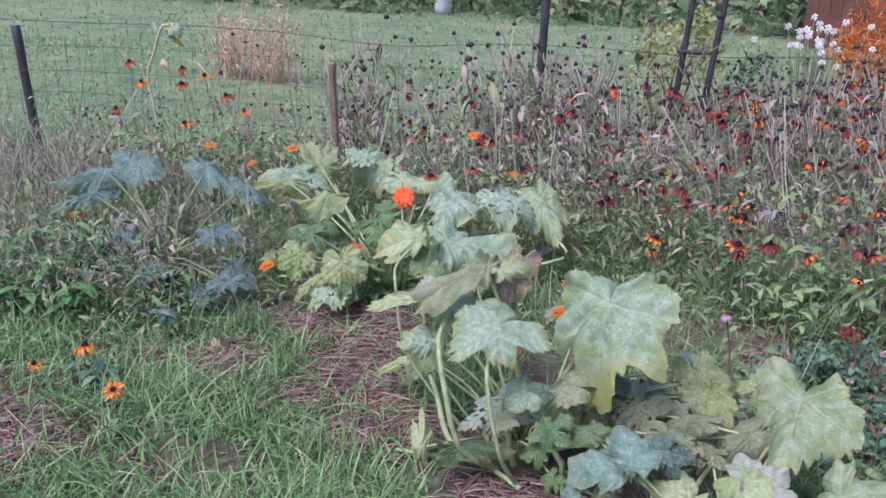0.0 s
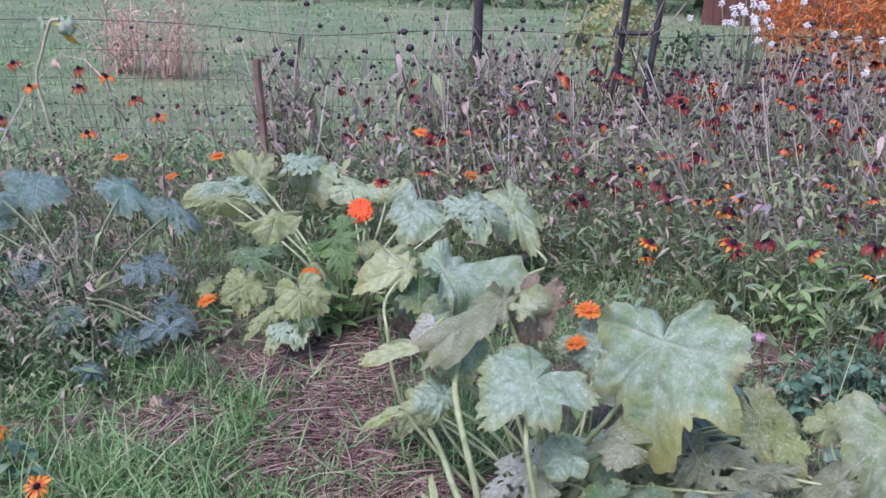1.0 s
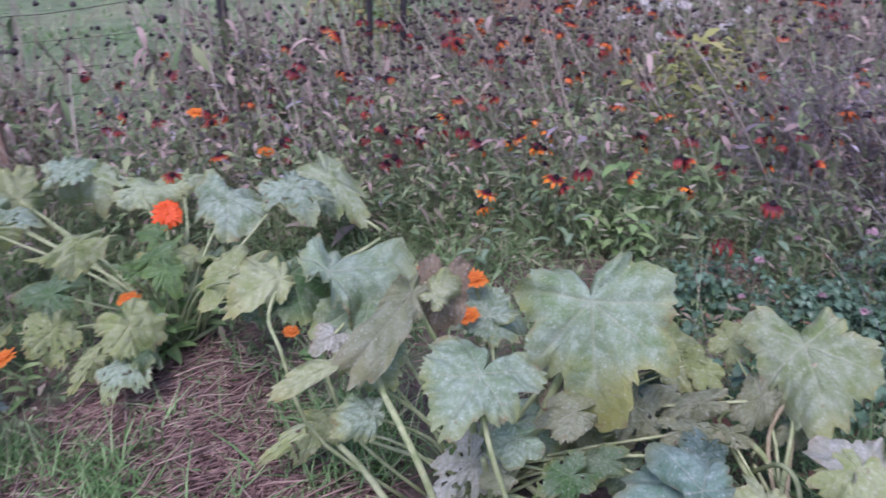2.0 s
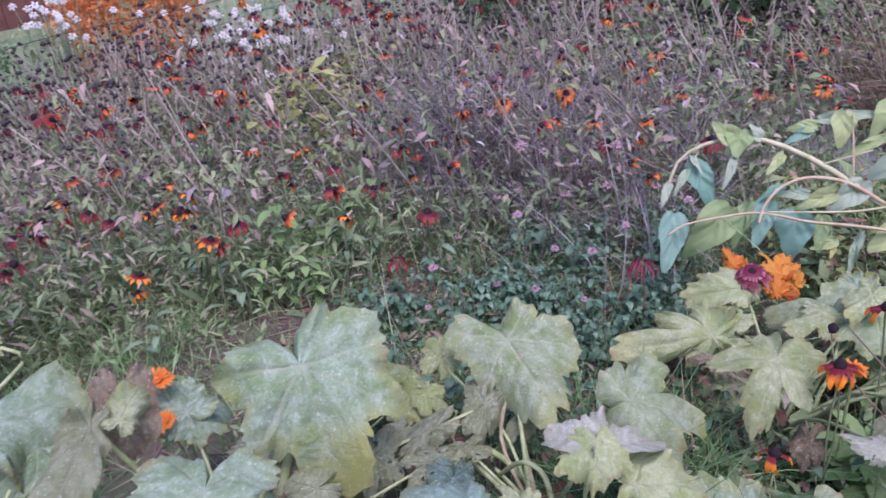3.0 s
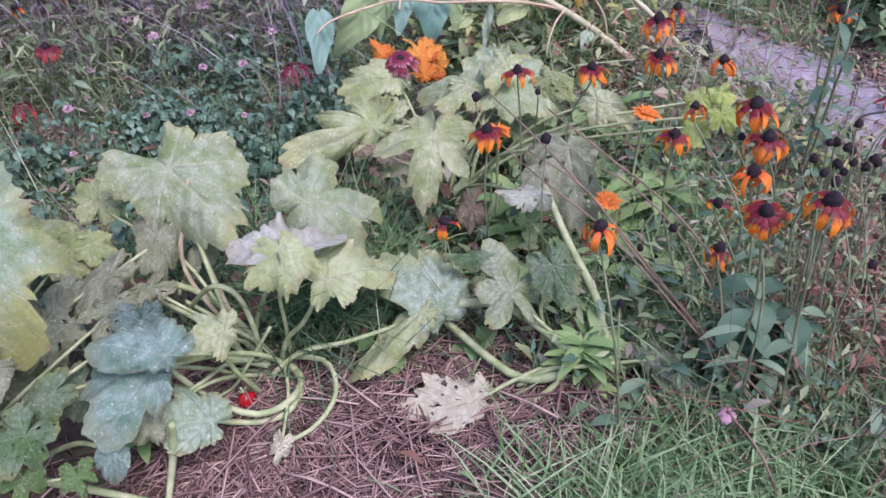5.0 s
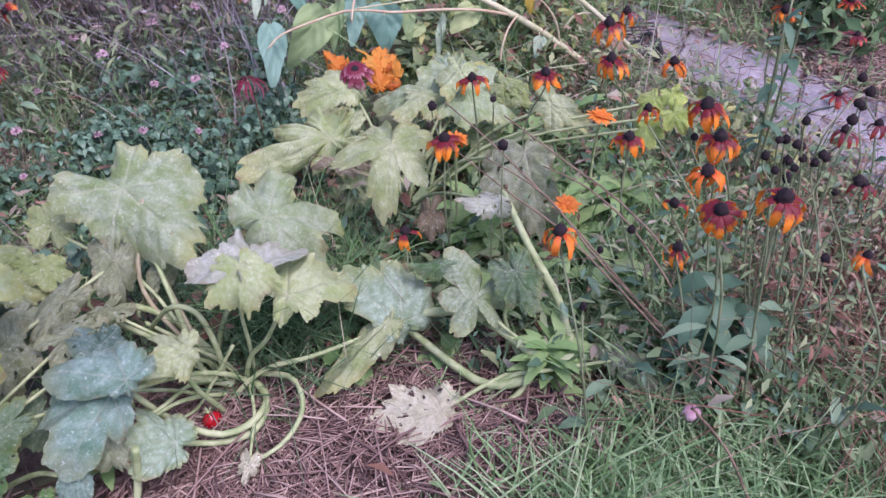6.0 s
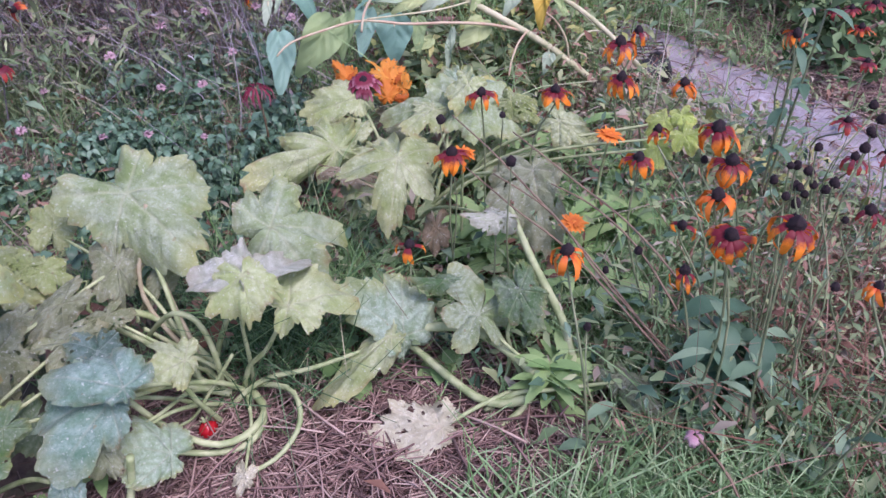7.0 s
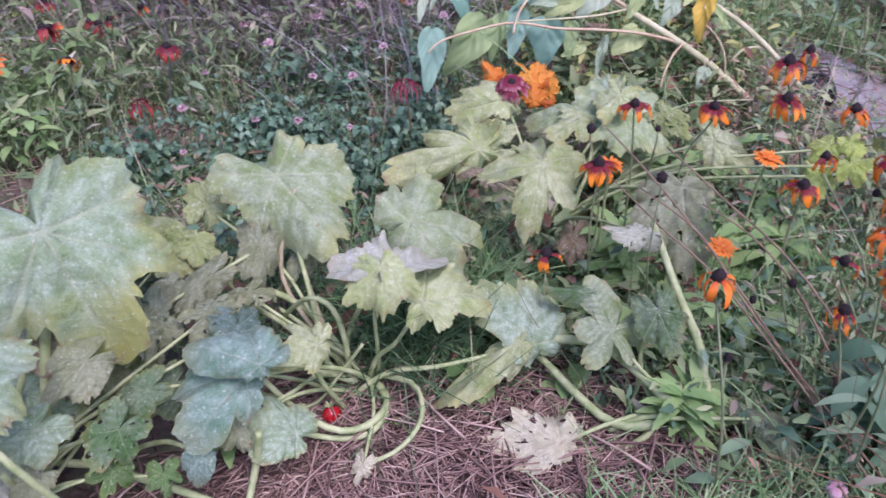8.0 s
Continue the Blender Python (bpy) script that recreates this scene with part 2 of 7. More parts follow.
M_STEM_BROWN = stalk_material("brown_stem", (0.12, 0.08, 0.05), (0.24, 0.17, 0.11))
M_SUNSTEM = stalk_material("sunflower_stem", (0.36, 0.38, 0.20), (0.56, 0.54, 0.36))
M_SUNSTEM_PINK = stalk_material("reddish_stalk", (0.44, 0.30, 0.20), (0.50, 0.47, 0.30))
M_CONE = stalk_material("dark_cone", (0.006, 0.004, 0.006), (0.022, 0.010, 0.014), 200)
M_CONE.node_tree.nodes["Principled BSDF"].inputs["Roughness"].default_value = 0.9
M_SEED = stalk_material("brown_seed_head", (0.016, 0.011, 0.013), (0.055, 0.04, 0.045), 120)
M_EMBER = petal_material("ember_petal", (0.22, 0.012, 0.015), (0.80, 0.20, 0.03), 0.62, 0.22)
M_FLAME = petal_material("flame_petal", (0.17, 0.008, 0.016), (0.96, 0.29, 0.015), 0.58, 0.14)
M_ORANGE = petal_material("orange_petal", (0.55, 0.07, 0.01), (0.85, 0.24, 0.02), 0.3)
M_RED = petal_material("red_petal", (0.13, 0.010, 0.022), (0.46, 0.065, 0.045), 0.65)
M_MAROON = petal_material("maroon_petal", (0.20, 0.012, 0.035), (0.66, 0.30, 0.36), 0.75)
M_CALENDULA = petal_material("calendula_petal", (0.66, 0.14, 0.012), (0.82, 0.26, 0.03), 0.45, 0.3)
M_POPPY = petal_material("scarlet_petal", (0.80, 0.10, 0.01), (0.88, 0.13, 0.015), 0.5)
M_YELLOW = petal_material("yellow_petal", (0.45, 0.06, 0.01), (0.88, 0.30, 0.02), 0.35)
M_WHITE = petal_material("white_petal", (0.6, 0.6, 0.55), (0.75, 0.75, 0.74), 0.4)
M_PINK = petal_material("clover_pink", (0.48, 0.26, 0.32), (0.62, 0.44, 0.48), 0.4)
M_GRASS = plain_leaf("grass", [(0.05, (0.07, 0.16, 0.05)), (0.42, (0.18, 0.36, 0.13)), (0.72, (0.33, 0.50, 0.23)), (0.82, (0.54, 0.51, 0.35)), (1.0, (0.64, 0.57, 0.44))], 0.5)
M_GRASS_COOL = plain_leaf("cool_grass", [(0.05, (0.08, 0.16, 0.06)), (0.45, (0.20, 0.37, 0.16)), (0.75, (0.38, 0.53, 0.29)), (0.95, (0.60, 0.58, 0.42))], 0.5)
# grass green with shade put into its colour, for growth under other plants
M_DARKGRASS = plain_leaf("shade_dark_grass", [(0.05, (0.03, 0.08, 0.03)), (0.5, (0.08, 0.18, 0.08)), (0.95, (0.20, 0.32, 0.17))], 0.45)
M_STRAW = plain_leaf("straw", [(0.1, (0.10, 0.06, 0.055)), (0.5, (0.27, 0.18, 0.155)), (0.9, (0.52, 0.41, 0.34))], 0.7, 0)
M_DRYLEAF = plain_leaf("dead_leaf", [(0.05, (0.12, 0.10, 0.075)), (0.45, (0.30, 0.265, 0.20)), (0.9, (0.52, 0.48, 0.37))], 0.8, 0.15)
M_WEED = plain_leaf("weed_leaf", [(0.05, (0.09, 0.16, 0.07)), (0.5, (0.22, 0.32, 0.16)), (0.85, (0.36, 0.43, 0.23)), (1.0, (0.48, 0.42, 0.26))], 0.55)
M_BEDDRY = plain_leaf("bed_dead_leaf", [(0.05, (0.179, 0.128, 0.118)), (0.45, (0.422, 0.325, 0.291)), (0.9, (0.602, 0.487, 0.414))], 0.8, 0.2)
M_BEDSTEM = plain_leaf("bed_dry_stem", [(0.05, (0.15, 0.125, 0.10)), (0.5, (0.30, 0.27, 0.215)), (0.95, (0.54, 0.50, 0.40))], 0.7, 0)
M_BEDWEED = plain_leaf("bed_weed_leaf", [(0.05, (0.09, 0.16, 0.07)), (0.45, (0.22, 0.31, 0.15)), (0.8, (0.37, 0.43, 0.22)), (1.0, (0.54, 0.48, 0.24))], 0.55)
M_YELLOWWEED = plain_leaf("yellow_green_weed", [(0.05, (0.20, 0.27, 0.08)), (0.5, (0.35, 0.39, 0.13)), (0.95, (0.52, 0.50, 0.20))], 0.55)
M_MAUVE = plain_leaf("mauve_weed", [(0.1, (0.075, 0.064, 0.068)), (0.5, (0.22, 0.195, 0.21)), (0.9, (0.55, 0.52, 0.56))], 0.8, 0.15)
# leaf tones at random: dark ones stand for shaded depth, pale ones for highlights
M_CLOVER = plain_leaf("clover_leaf", [(0.05, (0.025, 0.06, 0.035)), (0.45, (0.085, 0.17, 0.10)), (0.75, (0.14, 0.26, 0.17)), (1.0, (0.34, 0.45, 0.33))], 0.36, 0.10)
M_RUDLEAF = plain_leaf("rudbeckia_leaf", [(0.1, (0.13, 0.23, 0.13)), (0.9, (0.24, 0.36, 0.22))], 0.6, 0.2, 25, "object")
M_LUSH = plain_leaf("lush_weed_leaf", [(0.1, (0.08, 0.22, 0.07)), (0.9, (0.20, 0.40, 0.15))], 0.5, 0.25, 25, "object")
M_RUDBLUE = plain_leaf("blue_green_leaf", [(0.1, (0.054, 0.129, 0.073)), (0.9, (0.129, 0.236, 0.145))], 0.5, 0.2, 25, "object")
M_SUNLEAF = plain_leaf("sunflower_leaf", [(0.0, (0.20, 0.33, 0.15)), (0.5, (0.33, 0.45, 0.20)), (1.0, (0.50, 0.56, 0.26))], 0.55, 0.25, 12, "object")
M_SUNBLUE = plain_leaf("sunflower_blue_leaf", [(0.0, (0.13, 0.29, 0.21)), (1.0, (0.25, 0.43, 0.33))], 0.5, 0.2, 12, "object")
M_SUNPALE = plain_leaf("sunflower_pale_leaf", [(0.0, (0.30, 0.42, 0.28)), (1.0, (0.46, 0.55, 0.40))], 0.5, 0.25, 12, "object")
M_SUNYELLOW = plain_leaf("sunflower_yellow_leaf", [(0.0, (0.55, 0.42, 0.07)), (1.0, (0.66, 0.42, 0.08))], 0.55, 0.25, 12, "object")
M_ORANGELEAF = plain_leaf("withered_orange_leaf", [(0.1, (0.40, 0.09, 0.015)), (0.5, (0.62, 0.20, 0.03)), (0.9, (0.74, 0.36, 0.06))], 0.6, 0.3, 60, "object")
M_CALLEAF = plain_leaf("calendula_leaf", [(0.1, (0.17, 0.33, 0.11)), (0.9, (0.36, 0.52, 0.22))], 0.55, 0.25, 20, "object")
M_WOOD = stalk_material("weathered_wood", (0.13, 0.085, 0.06), (0.26, 0.19, 0.14), 12)
M_DARKPOST = stalk_material("dark_post", (0.022, 0.022, 0.025), (0.06, 0.055, 0.06), 20)
M_WIRE = stalk_material("rusty_wire", (0.05, 0.045, 0.04), (0.12, 0.10, 0.09), 40)
M_WIRE.node_tree.nodes["Principled BSDF"].inputs["Metallic"].default_value = 0.6
M_BLACK = stalk_material("black_plastic", (0.01, 0.01, 0.012), (0.025, 0.025, 0.028), 30)
M_TOMATO = stalk_material("tomato_skin", (0.40, 0.010, 0.02), (0.48, 0.02, 0.02), 10)
M_TOMATO.node_tree.nodes["Principled BSDF"].inputs["Roughness"].default_value = 0.25
M_CREAM = stalk_material("cream_leaf", (0.50, 0.36, 0.26), (0.62, 0.52, 0.42), 30)
M_BUCKET = stalk_material("white_plastic", (0.6, 0.62, 0.66), (0.72, 0.72, 0.74), 4)
M_BOARD = stalk_material("red_brown_board", (0.08, 0.032, 0.025), (0.17, 0.07, 0.05), 3)
M_ORANGEBUSH = plain_leaf("orange_foliage", [(0.1, (0.40, 0.11, 0.025)), (0.5, (0.64, 0.22, 0.06)), (0.9, (0.76, 0.38, 0.15))], 0.7, 0.3)
M_BUSH = plain_leaf("bush_leaf", [(0.1, (0.035, 0.08, 0.035)), (0.5, (0.10, 0.19, 0.08)), (0.9, (0.24, 0.35, 0.16))], 0.55, 0.2)
M_BRONZE = plain_leaf("bronze_grass", [(0.1, (0.14, 0.09, 0.07)), (0.5, (0.32, 0.20, 0.15)), (0.75, (0.30, 0.32, 0.17)), (1.0, (0.58, 0.42, 0.32))], 0.7, 0.15)
M_RUST = plain_leaf("rust_leaf", [(0.1, (0.10, 0.05, 0.035)), (0.5, (0.24, 0.13, 0.09)), (0.9, (0.42, 0.29, 0.22))], 0.75, 0.15)
M_SAPLING = plain_leaf("sapling_leaf", [(0.05, (0.16, 0.22, 0.08)), (0.45, (0.34, 0.40, 0.15)), (0.75, (0.52, 0.46, 0.20)), (1.0, (0.45, 0.18, 0.10))], 0.6, 0.3)
M_DOCK = plain_leaf("rusty_dock", [(0.1, (0.42, 0.25, 0.19)), (0.5, (0.60, 0.38, 0.30)), (0.9, (0.70, 0.54, 0.44))], 0.8, 0.1)


def ground_material():
    m, nt, b = mat("garden_ground")
    tc = nt.nodes.new("ShaderNodeTexCoord")
    sep = nt.nodes.new("ShaderNodeSeparateXYZ")
    nt.links.new(tc.outputs["Object"], sep.inputs[0])
    soil = ramp(nt, noise_node(nt, 26, 8, 0.75), [(0.3, (0.07, 0.05, 0.045)), (0.52, (0.18, 0.135, 0.11)), (0.75, (0.31, 0.25, 0.20))])
    turf = ramp(nt, noise_node(nt, 2.2, 10, 0.8), [(0.3, (0.06, 0.11, 0.05)), (0.48, (0.15, 0.22, 0.11)), (0.6, (0.21, 0.29, 0.15)), (0.75, (0.32, 0.34, 0.22))])
    turf = blend(nt, ramp(nt, noise_node(nt, 0.35, 4), [(0.45, (0, 0, 0)), (0.7, (0.5, 0.5, 0.5))]), turf, (0.36, 0.34, 0.20))
    # the fenced plot is worked soil, the paddock beyond it turf
    line = math_node(nt, "SUBTRACT", sep.outputs["Y"], math_node(nt, "ADD", 4.9, math_node(nt, "MULTIPLY", sep.outputs["X"], 0.25)))
    line = math_node(nt, "ADD", line, math_node(nt, "MULTIPLY", noise_node(nt, 2.0), 0.8))
    f = ramp(nt, line, [(0.0, (0, 0, 0)), (0.9, (1, 1, 1))])
    patch = math_node(nt, "MULTIPLY", ramp(nt, noise_node(nt, 4.5, 5), [(0.45, (0, 0, 0)), (0.6, (1, 1, 1))]), 0.7)
    col = blend(nt, math_node(nt, "MAXIMUM", f, patch), soil, turf)
    nt.links.new(col, b.inputs["Base Color"])
    b.inputs["Roughness"].default_value = 0.95
    bump(nt, b, noise_node(nt, 40, 8, 0.8), 0.9, 0.02)
    return m


def paving_material():
    m, nt, b = mat("paving_stone")
    col = ramp(nt, noise_node(nt, 13, 10, 0.8), [(0.3, (0.14, 0.125, 0.135)), (0.48, (0.29, 0.27, 0.29)), (0.6, (0.39, 0.37, 0.40)), (0.78, (0.50, 0.48, 0.51))])
    col = blend(nt, ramp(nt, noise_node(nt, 6, 8, 0.7), [(0.50, (0, 0, 0)), (0.66, (0.7, 0.7, 0.7))]), col, (0.15, 0.12, 0.10))
    nt.links.new(col, b.inputs["Base Color"])
    b.inputs["Roughness"].default_value = 0.42
    bump(nt, b, noise_node(nt, 35, 8, 0.8), 0.5, 0.008)
    return m


M_GROUND, M_PAVING = ground_material(), paving_material()


# ---- the lie of the land ----
def lie(x, y):
    """Height of the ground."""
    x, y = np.asarray(x, float), np.asarray(y, float)
    near = 0.012 * np.sin(3.1 * x + 1.3) * np.cos(2.7 * y) + 0.008 * np.sin(7.3 * x - 2.0 * y)
    fall = -0.16 * np.clip((y - 3.0) / 2.0, 0, 1)
    far = np.hypot(x, y)
    return near * np.clip(1.5 - far / 12, 0, 1) + fall + 0.25 * np.clip((far - 14) / 30, 0, 1)


def build_ground():
    inner = np.linspace(-7, 9, 170)
    ax = np.concatenate([-np.geomspace(900, 8, 24), inner, np.geomspace(10, 900, 24)])
    gx, gy = np.meshgrid(ax, ax, indexing="ij")
    v = np.stack([gx, gy, lie(gx, gy)], -1).reshape(-1, 3)
    n = len(ax)
    i = np.arange((n - 1) * n).reshape(n - 1, n)[:, :-1].ravel()
    t = np.concatenate([np.stack([i, i + n, i + n + 1], -1), np.stack([i, i + n + 1, i + 1], -1)])
    ob = solid("ground", v, t, [M_GROUND])
    tagged(ob, "garden soil with matted grass running into a green paddock", "ground", kind="structure")


build_ground()


def mulched(x, y):
    """How much straw lies at a place."""
    spots = ((1.22, 0.80, 0.26), (1.40, 0.66, 0.22), (0.10, 1.75, 0.24), (0.22, 1.58, 0.12), (-0.05, 2.05, 0.20), (0.42, 1.42, 0.11),
             (-0.36, 1.60, 0.13), (0.02, 1.50, 0.14), (0.22, 1.36, 0.13), (-0.20, 1.92, 0.16), (-0.72, 0.92, 0.22), (1.15, 1.02, 0.25), (1.42, 2.45, 0.14), (1.80, 2.32, 0.14), (1.50, 0.52, 0.20), (-0.80, 0.90, 0.30), (0.78, 1.12, 0.16), (1.0, 0.85, 0.2))
    return np.max([np.exp(-((x - a) ** 2 + (y - b) ** 2) / (r * r)) for a, b, r in spots], 0)


def bed_front(x):
    """Where the tall flower bed begins."""
    return np.where(x < 0.9, 2.85, np.maximum(1.35, 2.85 - 0.5 * (x - 0.9)))


def paved(x, y):
    return (x > 2.54 + 0.6 * y) & (x < 3.03 + 0.6 * y)


# ---- pavement ----
def build_pavement():
    path = thing("pavement", (3.0, 0.5, 0.0), "grey paving slabs of a worn garden path", "pavement")
    path["kind"] = "structure"
    local = np.random.default_rng(3)
    for row in range(-16, 5):
        y0 = row * 0.40 + 0.1
        cuts = (0.0, 0.49)
        for a, b in zip(cuts[:-1], cuts[1:]):
            cx = lambda u, y: 2.54 + 0.6 * y + u
            g, h = 0.003, 0.016 + local.uniform(-0.002, 0.003)
            y1 = y0 + 0.40
            a, b = a + local.uniform(-0.012, 0.012), b + local.uniform(-0.015, 0.015)
            c = [(cx(a + g, y0), y0 + g), (cx(b - g, y0), y0 + g), (cx(b - g, y1), y1 - g), (cx(a + g, y1), y1 - g)]
            bm = bmesh.new()
            low = [bm.verts.new((x - 3.0, y - 0.5, -0.03)) for x, y in c]
            top = [bm.verts.new((x - 3.0, y - 0.5, h)) for x, y in c]
            bm.faces.new(top)
            for k in range(4):
                bm.faces.new((low[k], low[(k + 1) % 4], top[(k + 1) % 4], top[k]))
            bmesh.ops.bevel(bm, geom=[e for e in bm.edges if e.verts[0] in top and e.verts[1] in top], offset=0.008, segments=2, affect="EDGES")
            me = bpy.data.meshes.new("slab")
            bm.to_mesh(me)
            bm.free()
            me.materials.append(M_PAVING)
            s = new("slab", me)
            s.parent = path
    grate = thing("drain_grate", (3.138, 0.667, 0.04), "dark metal grate lying on the paving", "grate")
    for k in range(7):
        for axis in (0, 1):
            p = np.array([3.138, 0.667, 0.045])
            d = np.array([0.075, 0.03, 0]) if axis == 0 else np.array([-0.03, 0.075, 0])
            o = (np.array([-0.03, 0.075, 0]) if axis == 0 else np.array([0.075, 0.03, 0])) * (k - 3) / 3
            v, t = tube([p + o - d, p + o, p + o + d], [0.0035, 0.0035, 0.0035], 4, 2)
            solid("bar", v, t, [M_WIRE], parent=grate)


build_pavement()


# ---- fence ----
def on_fence(u):
    """Along the fence, from the left post to the gate post."""
    return np.array([-3.4 + 4.34 * u, 3.77 + 1.39 * u])


def build_fence():
    a = on_fence(0)
    fence = thing("woven_wire_fence", (a[0], a[1], float(lie(*a))), "sagging rusty woven wire fence on dark posts", "fence")
    for u, h, lean in ((-0.7, 0.95, 0.01), (0.0, 0.88, 0.04), (0.765, 1.75, -0.03), (1.75, 1.3, -0.02)):
        p = on_fence(u)
        z = float(lie(*p))
        v, t = tube([(p[0], p[1], z - 0.1), (p[0] - lean * 0.5, p[1], z + h / 2), (p[0] - lean, p[1], z + h)], [0.032, 0.03, 0.03], 7, 8)
        solid("post", v + rng.normal(0, 0.002, v.shape), t, [M_DARKPOST], parent=fence)
    for k, h in enumerate((0.06, 0.18, 0.31, 0.45, 0.6, 0.76, 0.92)):
        pts = []
        for u in np.linspace(-0.95, 1.9, 20):
            p = on_fence(u)
            pts.append((p[0], p[1] - 0.035, float(lie(*p)) + h + 0.012 * math.sin(9 * u + k) - (0.02 if k == 6 else 0) * math.sin(u * 14)))
        v, t = tube(pts, [0.0026 if k in (0, 6) else 0.0018] * 2, 4, 60)
        solid("wire", v, t, [M_WIRE], parent=fence)
    for u in np.arange(-0.9, 1.88, 0.019):
        p = on_fence(u)
        z = float(lie(*p))
        v, t = tube([(p[0], p[1] - 0.037, z + 0.05), (p[0] + 0.01 * math.sin(u * 40), p[1] - 0.037, z + 0.5), (p[0], p[1] - 0.037, z + 0.92)], [0.0012] * 2, 3, 3)
        solid("stay", v, t, [M_WIRE], parent=fence)
    gate = thing("brace_frame", (0.94, 5.16, float(lie(0.94, 5.16))), "tall dark post pair with a short cross brace", "gate post")
    for x, y, lean in ((1.0, 5.16, 0.16), (0.80, 5.3, 0.13)):
        z = float(lie(x, y))
        v, t = tube([(x - 0.05, y, z - 0.05), (x, y, z + 0.8), (x + lean * 0.5, y, z + 1.9)], [0.025, 0.022, 0.020], 7, 8)
        solid("post", v, t, [M_DARKPOST], parent=gate)
    v, t = tube([(0.77, 5.28, 0.76), (0.90, 5.22, 0.765), (1.03, 5.16, 0.78)], [0.016] * 2, 6, 4)
    solid("brace", v, t, [M_DARKPOST], parent=gate)


build_fence()


def build_stake():
    """A split wooden stake."""
    v, t = tube([(-0.85, 3.40, -0.1), (-0.865, 3.395, 0.3), (-0.88, 3.40, 0.78)], [0.024, 0.022, 0.02], 5, 8)
    st = solid("garden_stake", v + rng.normal(0, 0.0015, v.shape), t, [M_WOOD], smooth=False)
    tagged(st, "weathered split wooden stake driven into the bed", "stake")


build_stake()


# ---- leaf and flower meshes ----
LOBE_AXES = (-126, -60, 0, 60, 126)


def lobed_leaf(length, width=None, cut=0.25, fold=0.0, droop=0.2, seed=0, holes=0.0, lobes=None, axes=None, lift=None, spokes=150, rings=15, teeth=0.12):
    """A broad five-lobed, finely toothed squash leaf in xy, stalk joint at the origin, tip towards +y.

    lobes: reach of the five lobes beside the tip's own; lift: how far each lobe bends up or down.
    Gives verts, tris and the attributes perp (distance from the nearest main vein), along (way along it), edge and tipward."""
    r = np.random.default_rng(seed)
    th = np.linspace(-math.pi, math.pi, spokes)
    if lobes is None:
        lobes = np.array([0.74, 0.86, 1.0, 0.86, 0.74]) * r.uniform(0.82, 1.12, 5)
    size = np.array(lobes, float)
    ax = np.radians(axes if axes is not None else LOBE_AXES) + (r.normal(0, 0.06, 5) if axes is None else 0)
    bays = (ax[1:] + ax[:-1]) / 2 + r.normal(0, 0.03, 4)
    deep = np.clip(1.25 * cut * r.uniform(0.5, 1.4, 4), 0.05, 0.62)
    low = np.minimum(size[1:], size[:-1]) * 0.55 + np.maximum(size[1:], size[:-1]) * 0.45
    low = low * (1 - deep)
    knots = np.concatenate([[-math.pi], np.stack([ax, np.append(bays, math.pi)], 1).ravel()])
    reach = np.concatenate([[0.14], np.stack([size, np.append(low, 0.14)], 1).ravel()])
    k = np.clip(np.searchsorted(knots, th, "right") - 1, 0, len(knots) - 2)
    f = (th - knots[k]) / (knots[k + 1] - knots[k])
    at_axis = k % 2 == 1
    t = np.where(at_axis, f, 1 - f)
    bend = np.where((k == 0) | (k == len(knots) - 2), 2.0, 2.1)
    hi, lo = np.where(at_axis, reach[k], reach[k + 1]), np.where(at_axis, reach[k + 1], reach[k])
    out = hi + (lo - hi) * t ** bend
    for q, c in zip(ax, size):
        out = out + 0.035 * c * np.exp(-np.abs(th - q) / 0.06)
    ph = r.uniform(0, 6.3, 8)
    warp = th + 0.03 * np.sin(9 * th + ph[0]) + 0.02 * np.sin(23 * th + ph[1])
    saw = ((warp * 6.6 + ph[2]) % 1.0)
    saw = np.where(saw < 0.7, saw / 0.7, (1 - saw) / 0.3)
    out = out * (1 + teeth * (saw - 0.5) * (0.55 + 0.45 * np.sin(5 * th + ph[3])) + 0.03 * np.sin(7 * th + ph[4]) + 0.02 * np.sin(12 * th + ph[5]) + r.normal(0, 0.016, spokes))
    for q in r.uniform(-2.4, 2.4, 8):
        out = out * (1 - r.uniform(0.04, 0.17) * np.exp(-((th - q) / r.uniform(0.03, 0.09)) ** 2))
    out = out * 0.95
    out[-1] = out[0]
    f = np.linspace(0, 1, rings + 1)[1:] ** 0.85
    rr = f[:, None] * out[None]
    x, y = rr * np.sin(th)[None], rr * np.cos(th)[None]
    gap = th[None] - ax[:, None]
    near = np.argmin(np.abs(gap), 0)
    off = np.abs(gap[near, np.arange(spokes)])
    perp, along = rr * np.sin(np.minimum(off, 1.5))[None], rr * np.cos(np.minimum(off, 1.5))[None]
    # sunk veins with the blade puffed up between them
    z = 0.032 * perp / (perp + 0.09) * (1 - 0.3 * f[:, None])
    z = z + 0.012 * np.abs(np.sin(math.pi * (along - 0.8 * perp) * 5.5)) * np.clip(perp / 0.06, 0, 1) * (1 - 0.5 * f[:, None])
    lop = r.normal(0, 0.10, 2)
    z = z - droop * (x * x + 0.8 * y * y) + lop[0] * x * np.abs(y) + lop[1] * x * y
    bends = r.normal(-0.10, 0.20, 5)
    if lift is not None:
        bends = 0.6 * bends + np.array(lift)
    for q, up in zip(ax, bends):
        z = z + up * (np.exp(-((th - q) / 0.5) ** 2))[None] * rr * np.abs(rr)
    z = z + (0.085 * np.sin(3 * th + ph[6]) + 0.065 * np.sin(5 * th + ph[7]) + 0.04 * np.sin(8 * th + ph[2]))[None] * f[:, None] ** 2.2
